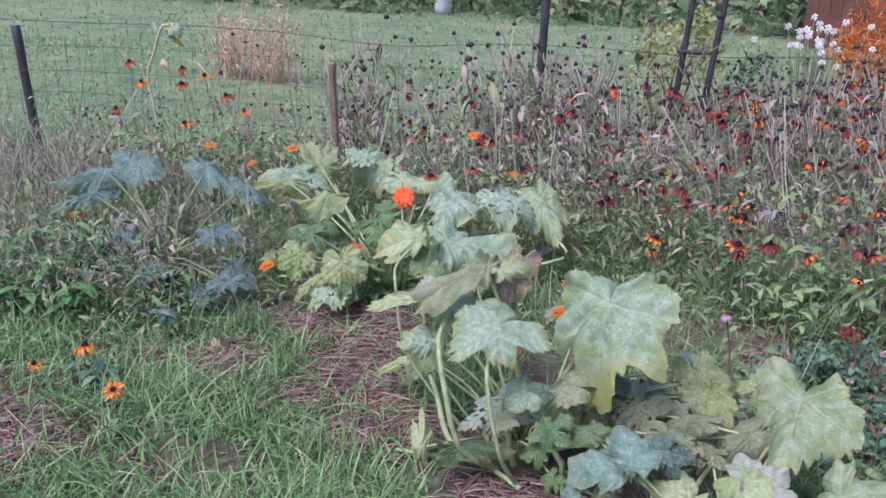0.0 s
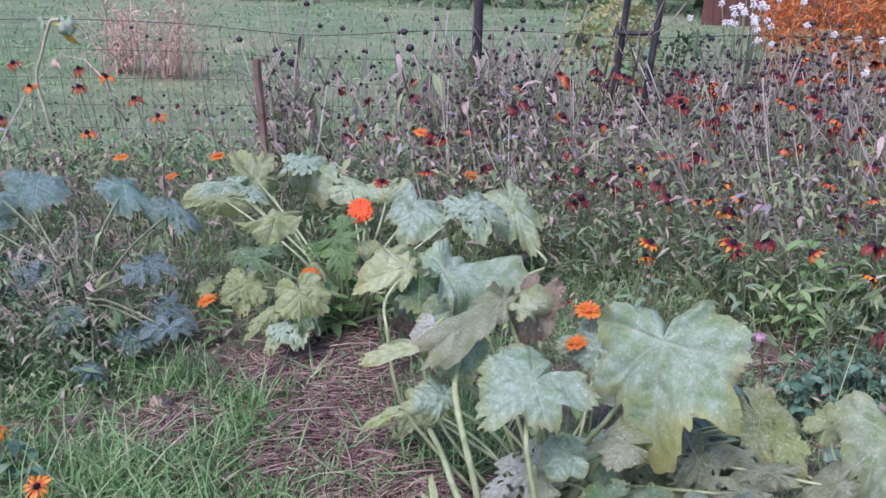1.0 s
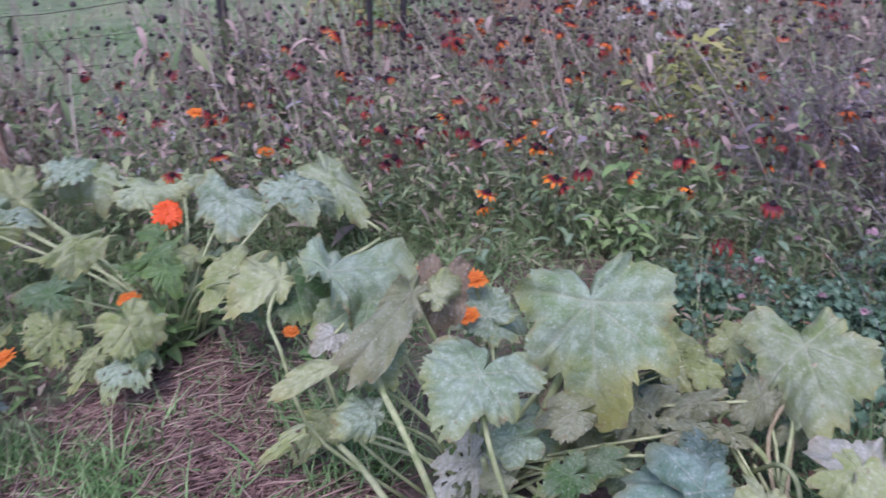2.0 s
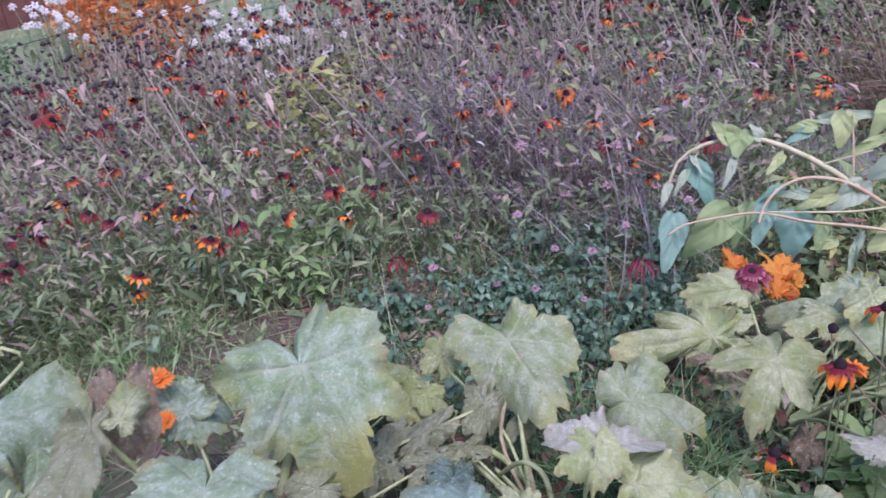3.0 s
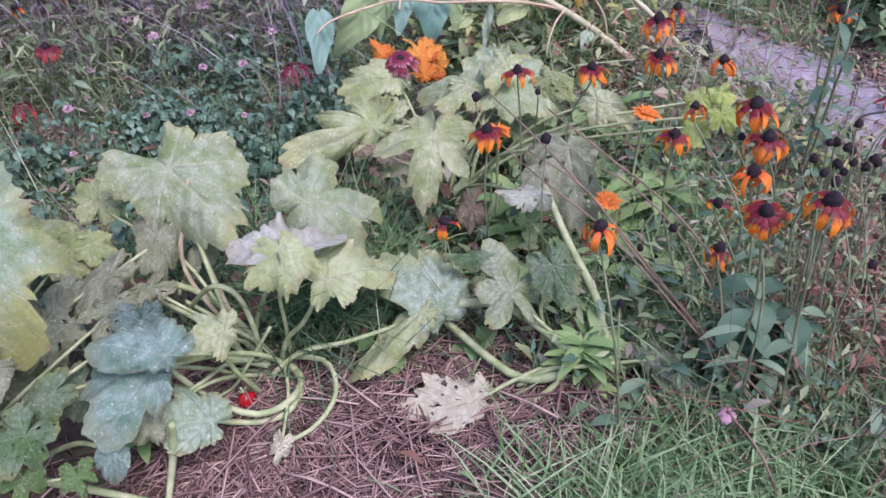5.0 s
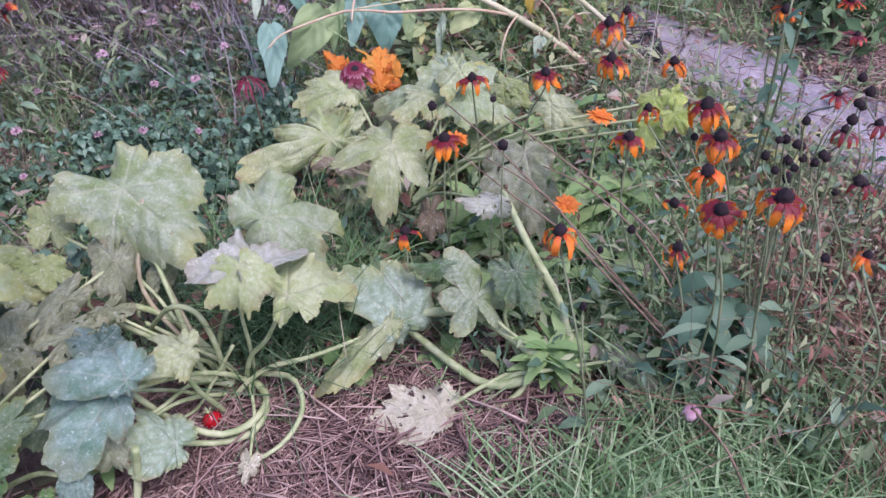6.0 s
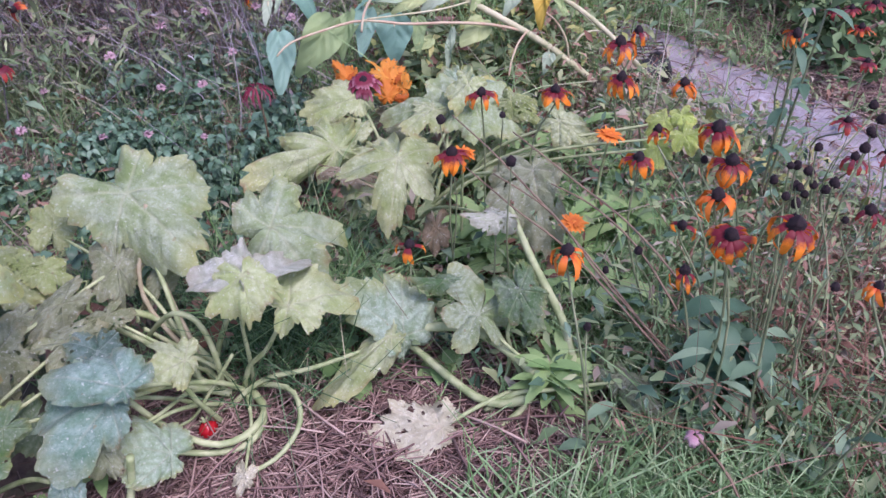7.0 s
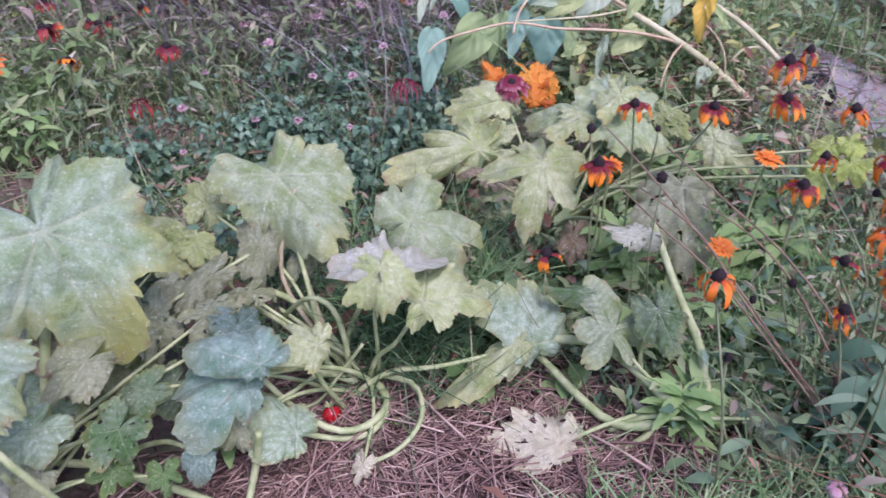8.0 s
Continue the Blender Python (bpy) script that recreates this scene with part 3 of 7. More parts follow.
    z = z + (0.040 * np.sin(11 * th + ph[0]) + 0.030 * np.sin(17 * th + ph[1]))[None] * f[:, None] ** 4
    curl = np.clip(np.sin(th + ph[5]) + 0.6 * np.sin(2 * th + ph[4]) - 0.5, 0, 1)
    z = z - r.uniform(0.15, 0.45) * curl[None] * f[:, None] ** 4
    x, y = x * (1 - 0.08 * curl[None] * f[:, None] ** 5), y * (1 - 0.08 * curl[None] * f[:, None] ** 5)
    z = z + 0.045 * np.sin(5 * x + ph[3]) * np.cos(4.4 * y + ph[0]) + 0.022 * np.sin(13 * x + 5 * y + ph[1]) * np.cos(12 * y - 6 * x + ph[2]) + 0.010 * np.sin(29 * x - 9 * y + ph[5]) * np.cos(26 * y + 11 * x + ph[6])
    sx = width / (x.max() - x.min()) if width else length
    x = x * sx
    y, z = y * length, z * 0.5 * (length + sx)
    if fold:
        x, z = x * math.cos(fold), z - np.abs(x) * math.sin(fold)
    v = np.concatenate([[[0, 0, 0]], np.stack([x, y, z], -1).reshape(-1, 3)])
    data = {"perp": np.concatenate([[0], perp.ravel()]), "along": np.concatenate([[0], along.ravel()]),
            "edge": np.concatenate([[0], np.repeat(f, spokes)]), "tipward": np.concatenate([[0], (rr * np.cos(th)[None]).ravel()])}
    tris = []
    for k in range(spokes - 1):
        tris.append((0, 1 + k + 1, 1 + k))
        for i in range(rings - 1):
            a, b = 1 + i * spokes + k, 1 + (i + 1) * spokes + k
            tris += [(a, a + 1, b + 1), (a, b + 1, b)]
    tris = np.array(tris)
    if holes:
        c = v[tris].mean(1) * 7 / max(length, 0.05)
        vein = (data["perp"] < 0.05) | (data["along"] < 0.12)
        keep = [noise.noise((p[0] * 1.6 + seed, p[1] * 1.6, seed * 0.37)) < 0.42 - holes * 0.5 or vein[tr].any() for p, tr in zip(c, tris)]
        tris = tris[np.array(keep)]
    return v, tris, data


def set_frame(v, base, tip, normal):
    y = np.array(tip, float) - np.array(base, float)
    y /= np.linalg.norm(y)
    n = np.array(normal, float)
    n -= y * (n @ y)
    n /= np.linalg.norm(n)
    x = np.cross(y, n)
    return v @ np.stack([x, y, n]) + np.array(base)


PLANTS = {
    "a": thing("squash_plant", (-0.06, 2.28, 0.0), "sprawling squash plant with mildewed and yellowing lobed leaves", "squash plant", "squash plants"),
    "b": thing("squash_plant", (0.72, 1.42, 0.0), "squash plant with very large mildewed grey-green leaves", "squash plant", "squash plants"),
    "c": thing("squash_plant", (1.304, 1.064, 0.0), "squash plant with bare arching stalks and whitened leaves over straw", "squash plant", "squash plants"),
    "d": thing("squash_plant", (1.54, 0.50, 0.0), "squash plant with thick trailing stems and pale ragged leaves", "squash plant", "squash plants"),
    "e": thing("squash_plant", (2.0, 0.98, 0.0), "squash plant with pale lobed leaves under the sunflower", "squash plant", "squash plants"),
    "l": thing("squash_plant", (-1.0, 2.05, 0.0), "bluish squash plant with cut leaves among weeds", "squash plant", "squash plants"),
}
made = [0]


def stalk(plant, points, radii, dry=False, sides=8, steps=14):
    v, t = tube(points, [0.72 * q for q in radii], sides, steps)
    return solid("stalk", v, t, [M_STALK_DRY if dry else M_STALK if plant is not PLANTS["l"] else M_STEM], parent=plant)


def leaf(key, base, tip, normal, width, tone, stem=True, foot=None, lobes=None, axes=None, lift=None, cut=None, droop=0.30, fold=None, holes=0.0):
    """One squash leaf on its stalk."""
    made[0] += 1
    plant = PLANTS[key]
    holes = 0.5 if "holed" in tone else holes
    tone = {"holed": "white", "pale_holed": "pale", "dull_holed": "dull"}.get(tone, tone)
    base, tip = np.array(base), np.array(tip)
    length = float(np.linalg.norm(tip - base))
    want = width / length if width else 1.2
    if lobes is not None or fold is not None:
        fold = fold or 0.0
    elif want < 1.0:
        fold = min(0.95, 1.1 * (1.0 - want))
        width = length * max(0.62, want)
    else:
        fold = 0.0
    holder = plant
    if stem:
        p0 = np.array(plant["base"]) + np.array([0, 0, 0.03]) if foot is None else np.array(foot)
        p0 = p0 + rng.normal(0, 0.025, 3) * (1, 1, 0)
        d = base - p0
        mid = p0 + d * 0.5 + np.array([0, 0, 0.10 * np.linalg.norm(d)]) + rng.normal(0, 0.012, 3)
        low = p0 + d * 0.22 + np.array([0, 0, 0.10 * np.linalg.norm(d)])
        r = 0.0045 + 0.016 * length
        n = np.array(normal)
        points = [p0, low, mid, base - n * (0.004 + r)]
        if tip[2] < base[2] - 0.03 and base[2] > 0.2 and ((low - base) @ n > -0.03 or (mid - base) @ n > -0.03):
            # the blade hangs towards the foot: the stalk passes under its tip and up behind it
            under = tip + (tip - base) * 0.12 - n * 0.05
            under[2] = max(under[2], 0.04)
            points = [p0, (p0 + under) / 2 + np.array([0, 0, 0.02]), under, (tip + base) / 2 - n * 0.06, base - n * (0.004 + r)]
        holder = stalk(plant, points, [r * 1.25, r, r * 0.7], tone == "dry")
    if cut is None:
        holes = holes or (0.0, 0.0, 0.12, 0.0, 0.2)[made[0] % 5]
        cut = {"bluecut": 0.55, "pale": 0.30, "cream": 0.30, "bluegrey": 0.08, "young": 0.35}.get(tone, 0.17)
    small = length < 0.09
    v, t, data = lobed_leaf(length, width, cut, fold, droop, made[0], holes, lobes, axes, lift, 110 if small else 150, 9 if small else 15, {"pale": 0.17, "cream": 0.20, "frost": 0.14}.get(tone, 0.12))
    v = set_frame(v, base, tip, normal)
    v[:, 2] = np.maximum(v[:, 2], 0.04 + 0.004 * np.sin(v[:, 0] * 90))
    solid("leaf", v, t, [SQUASH[tone]], attrs=data, parent=holder)
    return v


def petal_mesh(length, width, droop, curl=0.0):
    """One ray petal, root at the origin, along +y: verts, tris, along."""
    v, al, tris = [], [], []
    rows = ((0.0, 0.35), (0.3, 0.85), (0.62, 1.0), (0.88, 0.66), (1.0, 0.15))
    for f, w in rows:
        bend = droop * f * f
        y, z = length * f * math.cos(bend), -length * f * math.sin(bend)
        for s in (-1, 0, 1):
            v.append((s * width * 0.5 * w, y, z + (0.12 * width * (1 - abs(s))) - curl * f * f * length))
            al.append(f)
    for i in range(len(rows) - 1):
        for k in range(2):
            a = i * 3 + k
            tris += [(a, a + 1, a + 4), (a, a + 4, a + 3)]
    return np.array(v), np.array(tris), np.array(al)


def petal_ring(n, length, width, droop, lift=0.0, seed=0, missing=0.0):
    r = np.random.default_rng(seed)
    vs, ts, als, c = [], [], [], 0
    for k in range(n):
        if r.random() < missing:
            continue
        v, t, al = petal_mesh(length * r.uniform(0.85, 1.1), width * r.uniform(0.85, 1.1), droop + r.normal(0, 0.15))
        w = 2 * math.pi * (k + r.uniform(-0.2, 0.2)) / n
        v = v + (0, length * 0.16, 0)
        v = np.stack([v[:, 0] * math.cos(w) - v[:, 1] * math.sin(w), v[:, 0] * math.sin(w) + v[:, 1] * math.cos(w), v[:, 2] + lift], -1)
        vs.append(v), ts.append(t + c), als.append(al)
        c += len(v)
    return np.concatenate(vs), np.concatenate(ts), np.concatenate(als)


def cone_mesh(r, h, rings=5, sides=9, seed=0):
    g = np.random.default_rng(seed)
    v, t = [], []
    for i in range(rings + 1):
        f = i / rings
        w = r * math.sin(math.pi * (0.26 + 0.72 * f)) ** 0.85
        for k in range(sides):
            a = 2 * math.pi * (k + 0.5 * (i % 2)) / sides
            b = w * (1 + g.normal(0, 0.12))
            v.append((b * math.cos(a), b * math.sin(a), h * (f - 0.2)))
    for i in range(rings):
        for k in range(sides):
            a, b = i * sides + k, i * sides + (k + 1) % sides
            t += [(a, b, b + sides), (a, b + sides, a + sides)]
    n = len(v)
    v.append((0, 0, h * 0.82))
    v.append((0, 0, -h * 0.22))
    for k in range(sides):
        t += [(n, rings * sides + k, rings * sides + (k + 1) % sides), (n + 1, (k + 1) % sides, k)]
    return np.array(v), np.array(t)


def oval_leaf(length, width, bend=0.3, steps=5, fold=0.25):
    """A pointed oval leaf from the origin along +y."""
    v, t = [], []
    for i in range(steps + 1):
        f = i / steps
        w = width * 0.5 * (math.sin(math.pi * min(0.06 + 0.94 * f, 1.0)) ** 0.8 + 0.02)
        y, z = length * f * math.cos(bend * f), -length * f * math.sin(bend * f)
        v += [(-w, y, z + fold * w), (0, y, z), (w, y, z + fold * w)]
    for i in range(steps):
        for k in range(2):
            a = i * 3 + k
            t += [(a, a + 1, a + 4), (a, a + 4, a + 3)]
    return np.array(v), np.array(t)


def heart_leaf(length, width, bend=0.35, seed=0):
    """A heart-shaped, softly ribbed leaf from its notch along +y."""
    r = np.random.default_rng(seed)
    n, rings = 40, 6
    th = np.linspace(-math.pi, math.pi, n)
    rad = (0.50 + 0.05 * r.normal()) * np.clip((math.pi - np.abs(th)) / 0.25, 0.72, 1) ** 0.5 * (1 - 0.12 * np.cos(2 * th)) * (1 + 0.10 * np.sin(th + r.uniform(0, 6)))
    rad = rad + (0.34 * np.exp(-(th / 0.55) ** 2) + 0.22 * np.exp(-np.abs(th) / 0.2))
    rad *= 1 + 0.05 * np.abs(((th * 4.5) % 1) - 0.5) + r.normal(0, 0.015, n) + 0.05 * np.sin(2 * th + r.uniform(0, 6))
    rad[-1] = rad[0]
    f = np.linspace(0, 1, rings + 1)[1:]
    x = (f[:, None] * rad[None]) * np.sin(th) * width / 1.12
    y = (f[:, None] * rad[None]) * np.cos(th) * length
    z = r.uniform(0.05, 0.5) * np.abs(x) - bend * (y * np.abs(y)) / length + 0.06 * length * np.sin(3 * th + r.uniform(0, 6))[None] * f[:, None] ** 2
    z = z + 0.022 * length * np.sin(22 * (np.abs(x) / width) - 16 * y / length) + 0.05 * length * np.sin(7 * x / width + r.uniform(0, 6)) * np.sin(6 * y / length + r.uniform(0, 6))
    v = np.concatenate([[[0, 0, 0]], np.stack([x, y, z], -1).reshape(-1, 3)])
    t = []
    for k in range(n - 1):
        t.append((0, 2 + k, 1 + k))
        for i in range(rings - 1):
            a, b = 1 + i * n + k, 1 + (i + 1) * n + k
            t += [(a, a + 1, b + 1), (a, b + 1, b)]
    return v, np.array(t)


def tilt_to(v, up):
    """Turns z towards up."""
    up = np.array(up, float) / np.linalg.norm(up)
    a = np.cross((0.1, 1, 0.05), up)
    a /= np.linalg.norm(a)
    b = np.cross(up, a)
    return v @ np.stack([a, b, up])


# ---- squash leaves, plant by plant ----
leaf("b", (0.942, 1.331, 0.568), (0.911, 1.156, 0.364), (-0.231, -0.721, 0.653), None, "aged", lobes=(0.66, 0.8, 1, 0.66, 0.58), axes=(-88, -48, 0, 48, 104), lift=(0.05, 0.05, -0.1, -0.15, 0.0), cut=0.17)
leaf("b", (0.690, 1.209, 0.509), (0.594, 1.107, 0.469), (0.003, -0.369, 0.930), None, "mildew", lobes=(0.95, 0.7, 1, 0.82, 0.98), axes=(-138, -66, 0, 58, 130), cut=0.16)
leaf("b", (0.593, 1.428, 0.580), (0.419, 1.270, 0.464), (0.047, -0.626, 0.778), 0.10, "dull", lobes=(0.18, 0.3, 1, 0.36, 0.22), cut=0.08, droop=0.1)
leaf("b", (0.637, 1.415, 0.570), (0.706, 1.475, 0.617), (0.010, -0.630, 0.777), None, "pale", lobes=(0.3, 0.4, 1, 0.35, 0.3), stem=False, cut=0.1)
leaf("a", (0.318, 1.623, 0.548), (0.211, 1.550, 0.556), (0.365, -0.433, 0.824), None, "pale", lobes=(0.3, 0.45, 1, 0.7, 0.5), cut=0.15)
leaf("b", (0.513, 1.572, 0.496), (0.377, 1.511, 0.504), (0.268, -0.486, 0.832), None, "mildew", lobes=(0.3, 0.5, 1, 0.6, 0.4), cut=0.15)
leaf("a", (0.342, 1.672, 0.531), (0.364, 1.550, 0.453), (0.012, -0.537, 0.844), None, "green", lobes=(0.6, 0.8, 1, 0.8, 0.6), cut=0.2)
leaf("b", (0.438, 1.355, 0.481), (0.294, 1.293, 0.486), (0.258, -0.531, 0.807), 0.055, "pale", lobes=(0.2, 0.28, 1, 0.25, 0.2), cut=0.08)
leaf("b", (0.487, 1.291, 0.394), (0.402, 1.252, 0.406), (0.321, -0.427, 0.845), None, "mildew", lobes=(0.3, 0.6, 1, 0.7, 0.5), cut=0.15)
leaf("b", (0.502, 1.407, 0.454), (0.535, 1.334, 0.423), (-0.130, -0.441, 0.888), None, "mildew", lobes=(0.9, 0.9, 1, 0.9, 0.9), cut=0.15)
leaf("b", (0.431, 1.470, 0.475), (0.379, 1.433, 0.472), (0.288, -0.469, 0.835), None, "white", lobes=(0.6, 0.8, 1, 0.8, 0.6), stem=False, cut=0.25)
leaf("e", (2.178, 0.371, 0.365), (2.148, 0.350, 0.335), (-0.578, -0.008, 0.816), None, "lime", lobes=(0.6, 0.8, 1, 0.8, 0.6), cut=0.3)
leaf("e", (2.12, 0.352, 0.35), (2.095, 0.315, 0.322), (-0.5, 0.1, 0.85), None, "lime", lobes=(0.7, 0.9, 1, 0.8, 0.6), cut=0.3)
leaf("e", (2.13, 0.41, 0.30), (2.085, 0.395, 0.268), (-0.6, -0.1, 0.8), None, "lime", lobes=(0.6, 0.8, 1, 0.9, 0.7), cut=0.3)
leaf("e", (2.165, 0.406, 0.351), (2.125, 0.430, 0.332), (-0.531, -0.224, 0.817), None, "lime", lobes=(0.6, 0.8, 1, 0.8, 0.6), cut=0.15)
leaf("b", (0.662, 1.486, 0.555), (0.625, 1.421, 0.446), (-0.106, -0.644, 0.758), 0.126, "dry")
leaf("a", (0.427, 1.574, 0.577), (0.653, 1.665, 0.525), (0.286, -0.170, 0.943), None, "mildew", lobes=(0.35, 0.5, 1, 0.42, 0.35), cut=0.12, droop=0.1)
leaf("a", (0.109, 2.553, 0.401), (0.107, 2.394, 0.325), (0.121, -0.492, 0.862), 0.257, "mildew")
leaf("a", (0.309, 2.564, 0.420), (0.387, 2.436, 0.361), (0.077, -0.443, 0.893), 0.266, "mildew")
leaf("a", (0.444, 2.739, 0.376), (0.582, 2.560, 0.251), (0.050, -0.500, 0.865), 0.221, "frost")
leaf("a", (0.173, 2.044, 0.389), (0.071, 1.925, 0.325), (0.133, -0.435, 0.891), 0.171, "yellow")
leaf("a", (-0.357, 2.071, 0.238), (-0.339, 1.991, 0.136), (0.282, -0.541, 0.793), 0.162, "yellow")
leaf("a", (-0.133, 1.991, 0.266), (-0.075, 1.926, 0.160), (0.230, -0.564, 0.793), 0.189, "yellow")
leaf("a", (-0.246, 2.016, 0.171), (-0.321, 1.932, 0.126), (0.247, -0.502, 0.829), 0.081, "yellow")
leaf("a", (-0.606, 2.738, 0.396), (-0.728, 2.726, 0.536), (0.342, -0.708, 0.618), 0.234, "yellow")
leaf("a", (-0.443, 2.990, 0.395), (-0.230, 2.957, 0.357), (0.146, -0.369, 0.918), 0.180, "frost")
leaf("a", (-0.483, 2.962, 0.425), (-0.589, 2.837, 0.394), (0.176, -0.415, 0.893), 0.171, "mildew")
leaf("a", (-0.685, 2.644, 0.401), (-0.843, 2.548, 0.398), (0.187, -0.354, 0.916), 0.152, "mildew")
leaf("a", (-0.610, 2.611, 0.381), (-0.467, 2.605, 0.353), (0.197, -0.407, 0.892), 0.152, "mildew")
leaf("a", (-0.254, 2.127, 0.468), (-0.381, 2.012, 0.451), (0.174, -0.361, 0.916), 0.133, "yellow")
leaf("a", (-0.614, 2.454, 0.406), (-0.771, 2.385, 0.416), (0.269, -0.488, 0.830), 0.104, "yellow")
leaf("a", (-0.099, 2.941, 0.359), (-0.267, 2.841, 0.343), (0.118, -0.382, 0.917), 0.142, "frost")
leaf("a", (-0.229, 2.807, 0.376), (-0.062, 2.807, 0.359), (0.118, -0.382, 0.917), 0.142, "frost")
leaf("a", (-0.110, 2.175, 0.354), (-0.212, 2.155, 0.371), (0.185, -0.471, 0.863), 0.108, "young")
leaf("a", (-0.080, 2.179, 0.376), (-0.005, 2.256, 0.412), (0.147, -0.428, 0.892), 0.108, "young")
leaf("a", (-0.045, 2.132, 0.357), (0.004, 2.096, 0.302), (0.189, -0.524, 0.830), 0.117, "young")
leaf("a", (-0.093, 2.334, 0.381), (-0.128, 2.380, 0.431), (0.171, -0.477, 0.862), 0.099, "young")
leaf("l", (-0.931, 2.315, 0.472), (-0.729, 2.238, 0.410), (0.192, -0.281, 0.940), 0.136, "blue")
leaf("l", (-0.667, 2.204, 0.448), (-0.495, 2.123, 0.394), (0.172, -0.295, 0.940), 0.102, "blue")
leaf("l", (-1.501, 2.342, 0.383), (-1.627, 2.144, 0.364), (0.240, -0.247, 0.939), 0.178, "blue")
leaf("l", (-1.381, 2.412, 0.407), (-1.210, 2.361, 0.355), (0.226, -0.260, 0.939), 0.196, "blue")
leaf("l", (-1.429, 2.163, 0.332), (-1.515, 2.003, 0.314), (0.240, -0.240, 0.940), 0.119, "blue")
leaf("l", (-1.519, 2.500, 0.398), (-1.626, 2.496, 0.421), (0.226, -0.260, 0.939), 0.153, "blue")
leaf("l", (-0.590, 1.846, 0.367), (-0.633, 1.785, 0.344), (0.286, -0.414, 0.864), 0.099, "bluecut")
leaf("l", (-0.575, 1.871, 0.378), (-0.485, 1.894, 0.352), (0.272, -0.422, 0.865), 0.099, "bluecut")
leaf("l", (-0.469, 1.712, 0.242), (-0.515, 1.661, 0.227), (0.285, -0.420, 0.862), 0.090, "bluecut")
leaf("l", (-0.428, 1.706, 0.250), (-0.359, 1.726, 0.232), (0.271, -0.428, 0.862), 0.081, "bluecut")
leaf("l", (-0.661, 1.643, 0.111), (-0.726, 1.613, 0.127), (0.314, -0.393, 0.864), 0.072, "bluecut")
leaf("b", (0.367, 1.568, 0.181), (0.205, 1.500, 0.159), (0.153, -0.538, 0.829), 0.081, "pale")
leaf("b", (0.380, 1.515, 0.224), (0.467, 1.509, 0.202), (0.107, -0.493, 0.864), 0.090, "yellow")
leaf("b", (0.692, 1.312, 0.224), (0.568, 1.232, 0.168), (0.163, -0.586, 0.794), 0.135, "holed")
leaf("b", (0.611, 1.201, 0.147), (0.762, 1.244, 0.150), (0.146, -0.539, 0.830), 0.072, "green")
leaf("b", (0.491, 1.222, 0.103), (0.466, 1.281, 0.204), (0.234, -0.612, 0.755), 0.063, "pale")
leaf("b", (1.080, 1.498, 0.267), (1.199, 1.437, 0.225), (-0.102, -0.547, 0.831), 0.063, "blue")
leaf("b", (1.171, 1.481, 0.323), (1.276, 1.400, 0.266), (-0.138, -0.539, 0.831), 0.072, "yellow")
leaf("b", (1.149, 1.525, 0.338), (1.222, 1.475, 0.308), (-0.107, -0.493, 0.864), 0.090, "blue")
leaf("b", (0.904, 1.354, 0.335), (0.876, 1.304, 0.255), (-0.038, -0.652, 0.758), 0.108, "dry")
leaf("b", (0.851, 1.812, 0.271), (0.769, 1.876, 0.303), (-0.105, -0.442, 0.891), 0.090, "mildew")
leaf("b", (0.814, 1.703, 0.320), (0.939, 1.754, 0.340), (0.043, -0.465, 0.885), None, "mildew", lobes=(0.9, 0.8, 1, 0.6, 0.5), cut=0.15)
leaf("b", (0.813, 1.713, 0.336), (0.762, 1.805, 0.394), (-0.103, -0.574, 0.812), None, "mildew", lobes=(0.6, 0.7, 1, 0.8, 0.6), stem=False, cut=0.15)
leaf("b", (1.005, 1.232, 0.210), (0.929, 1.246, 0.189), (-0.233, -0.509, 0.829), 0.108, "green")
leaf("b", (1.032, 1.442, 0.282), (1.217, 1.400, 0.234), (0.007, -0.560, 0.829), 0.117, "blue")
leaf("b", (1.184, 1.453, 0.344), (1.284, 1.368, 0.258), (-0.022, -0.560, 0.828), 0.153, "yellow")
leaf("b", (1.044, 1.321, 0.301), (0.992, 1.255, 0.220), (0.044, -0.608, 0.793), 0.135, "dull")
leaf("b", (0.889, 1.255, 0.361), (0.793, 1.268, 0.339), (-0.186, -0.579, 0.794), 0.108, "dull")
leaf("b", (0.764, 1.223, 0.338), (0.681, 1.227, 0.319), (-0.134, -0.593, 0.794), 0.099, "mildew")
leaf("b", (0.859, 1.168, 0.276), (0.777, 1.166, 0.241), (-0.193, -0.578, 0.793), 0.099, "green")
leaf("c", (0.944, 1.202, 0.272), (0.871, 1.222, 0.260), (-0.230, -0.564, 0.793), 0.081, "green")
leaf("c", (1.053, 1.069, 0.285), (0.903, 1.062, 0.265), (-0.108, -0.372, 0.922), None, "bluegrey", lobes=(0.25, 0.5, 1, 0.85, 0.72), axes=(-110, -50, 0, 48, 92), lift=(0, -0.2, -0.15, 0, 0.1), cut=0.10)
leaf("c", (1.061, 1.029, 0.327), (0.998, 1.143, 0.376), (-0.180, -0.471, 0.863), None, "bluegrey", lobes=(0.2, 0.28, 1, 0.66, 0.42), cut=0.12)
leaf("c", (1.409, 1.303, 0.416), (1.367, 1.104, 0.327), (-0.316, -0.334, 0.888), None, "frost", lobes=(0.5, 0.74, 1, 0.5, 0.62), lift=(0.5, 0.1, -0.1, -0.3, 0.1), cut=0.14)
leaf("c", (1.479, 1.022, 0.356), (1.632, 0.901, 0.317), (-0.177, -0.500, 0.848), None, "frost", lobes=(0.45, 0.72, 1, 0.78, 0.35), cut=0.3)
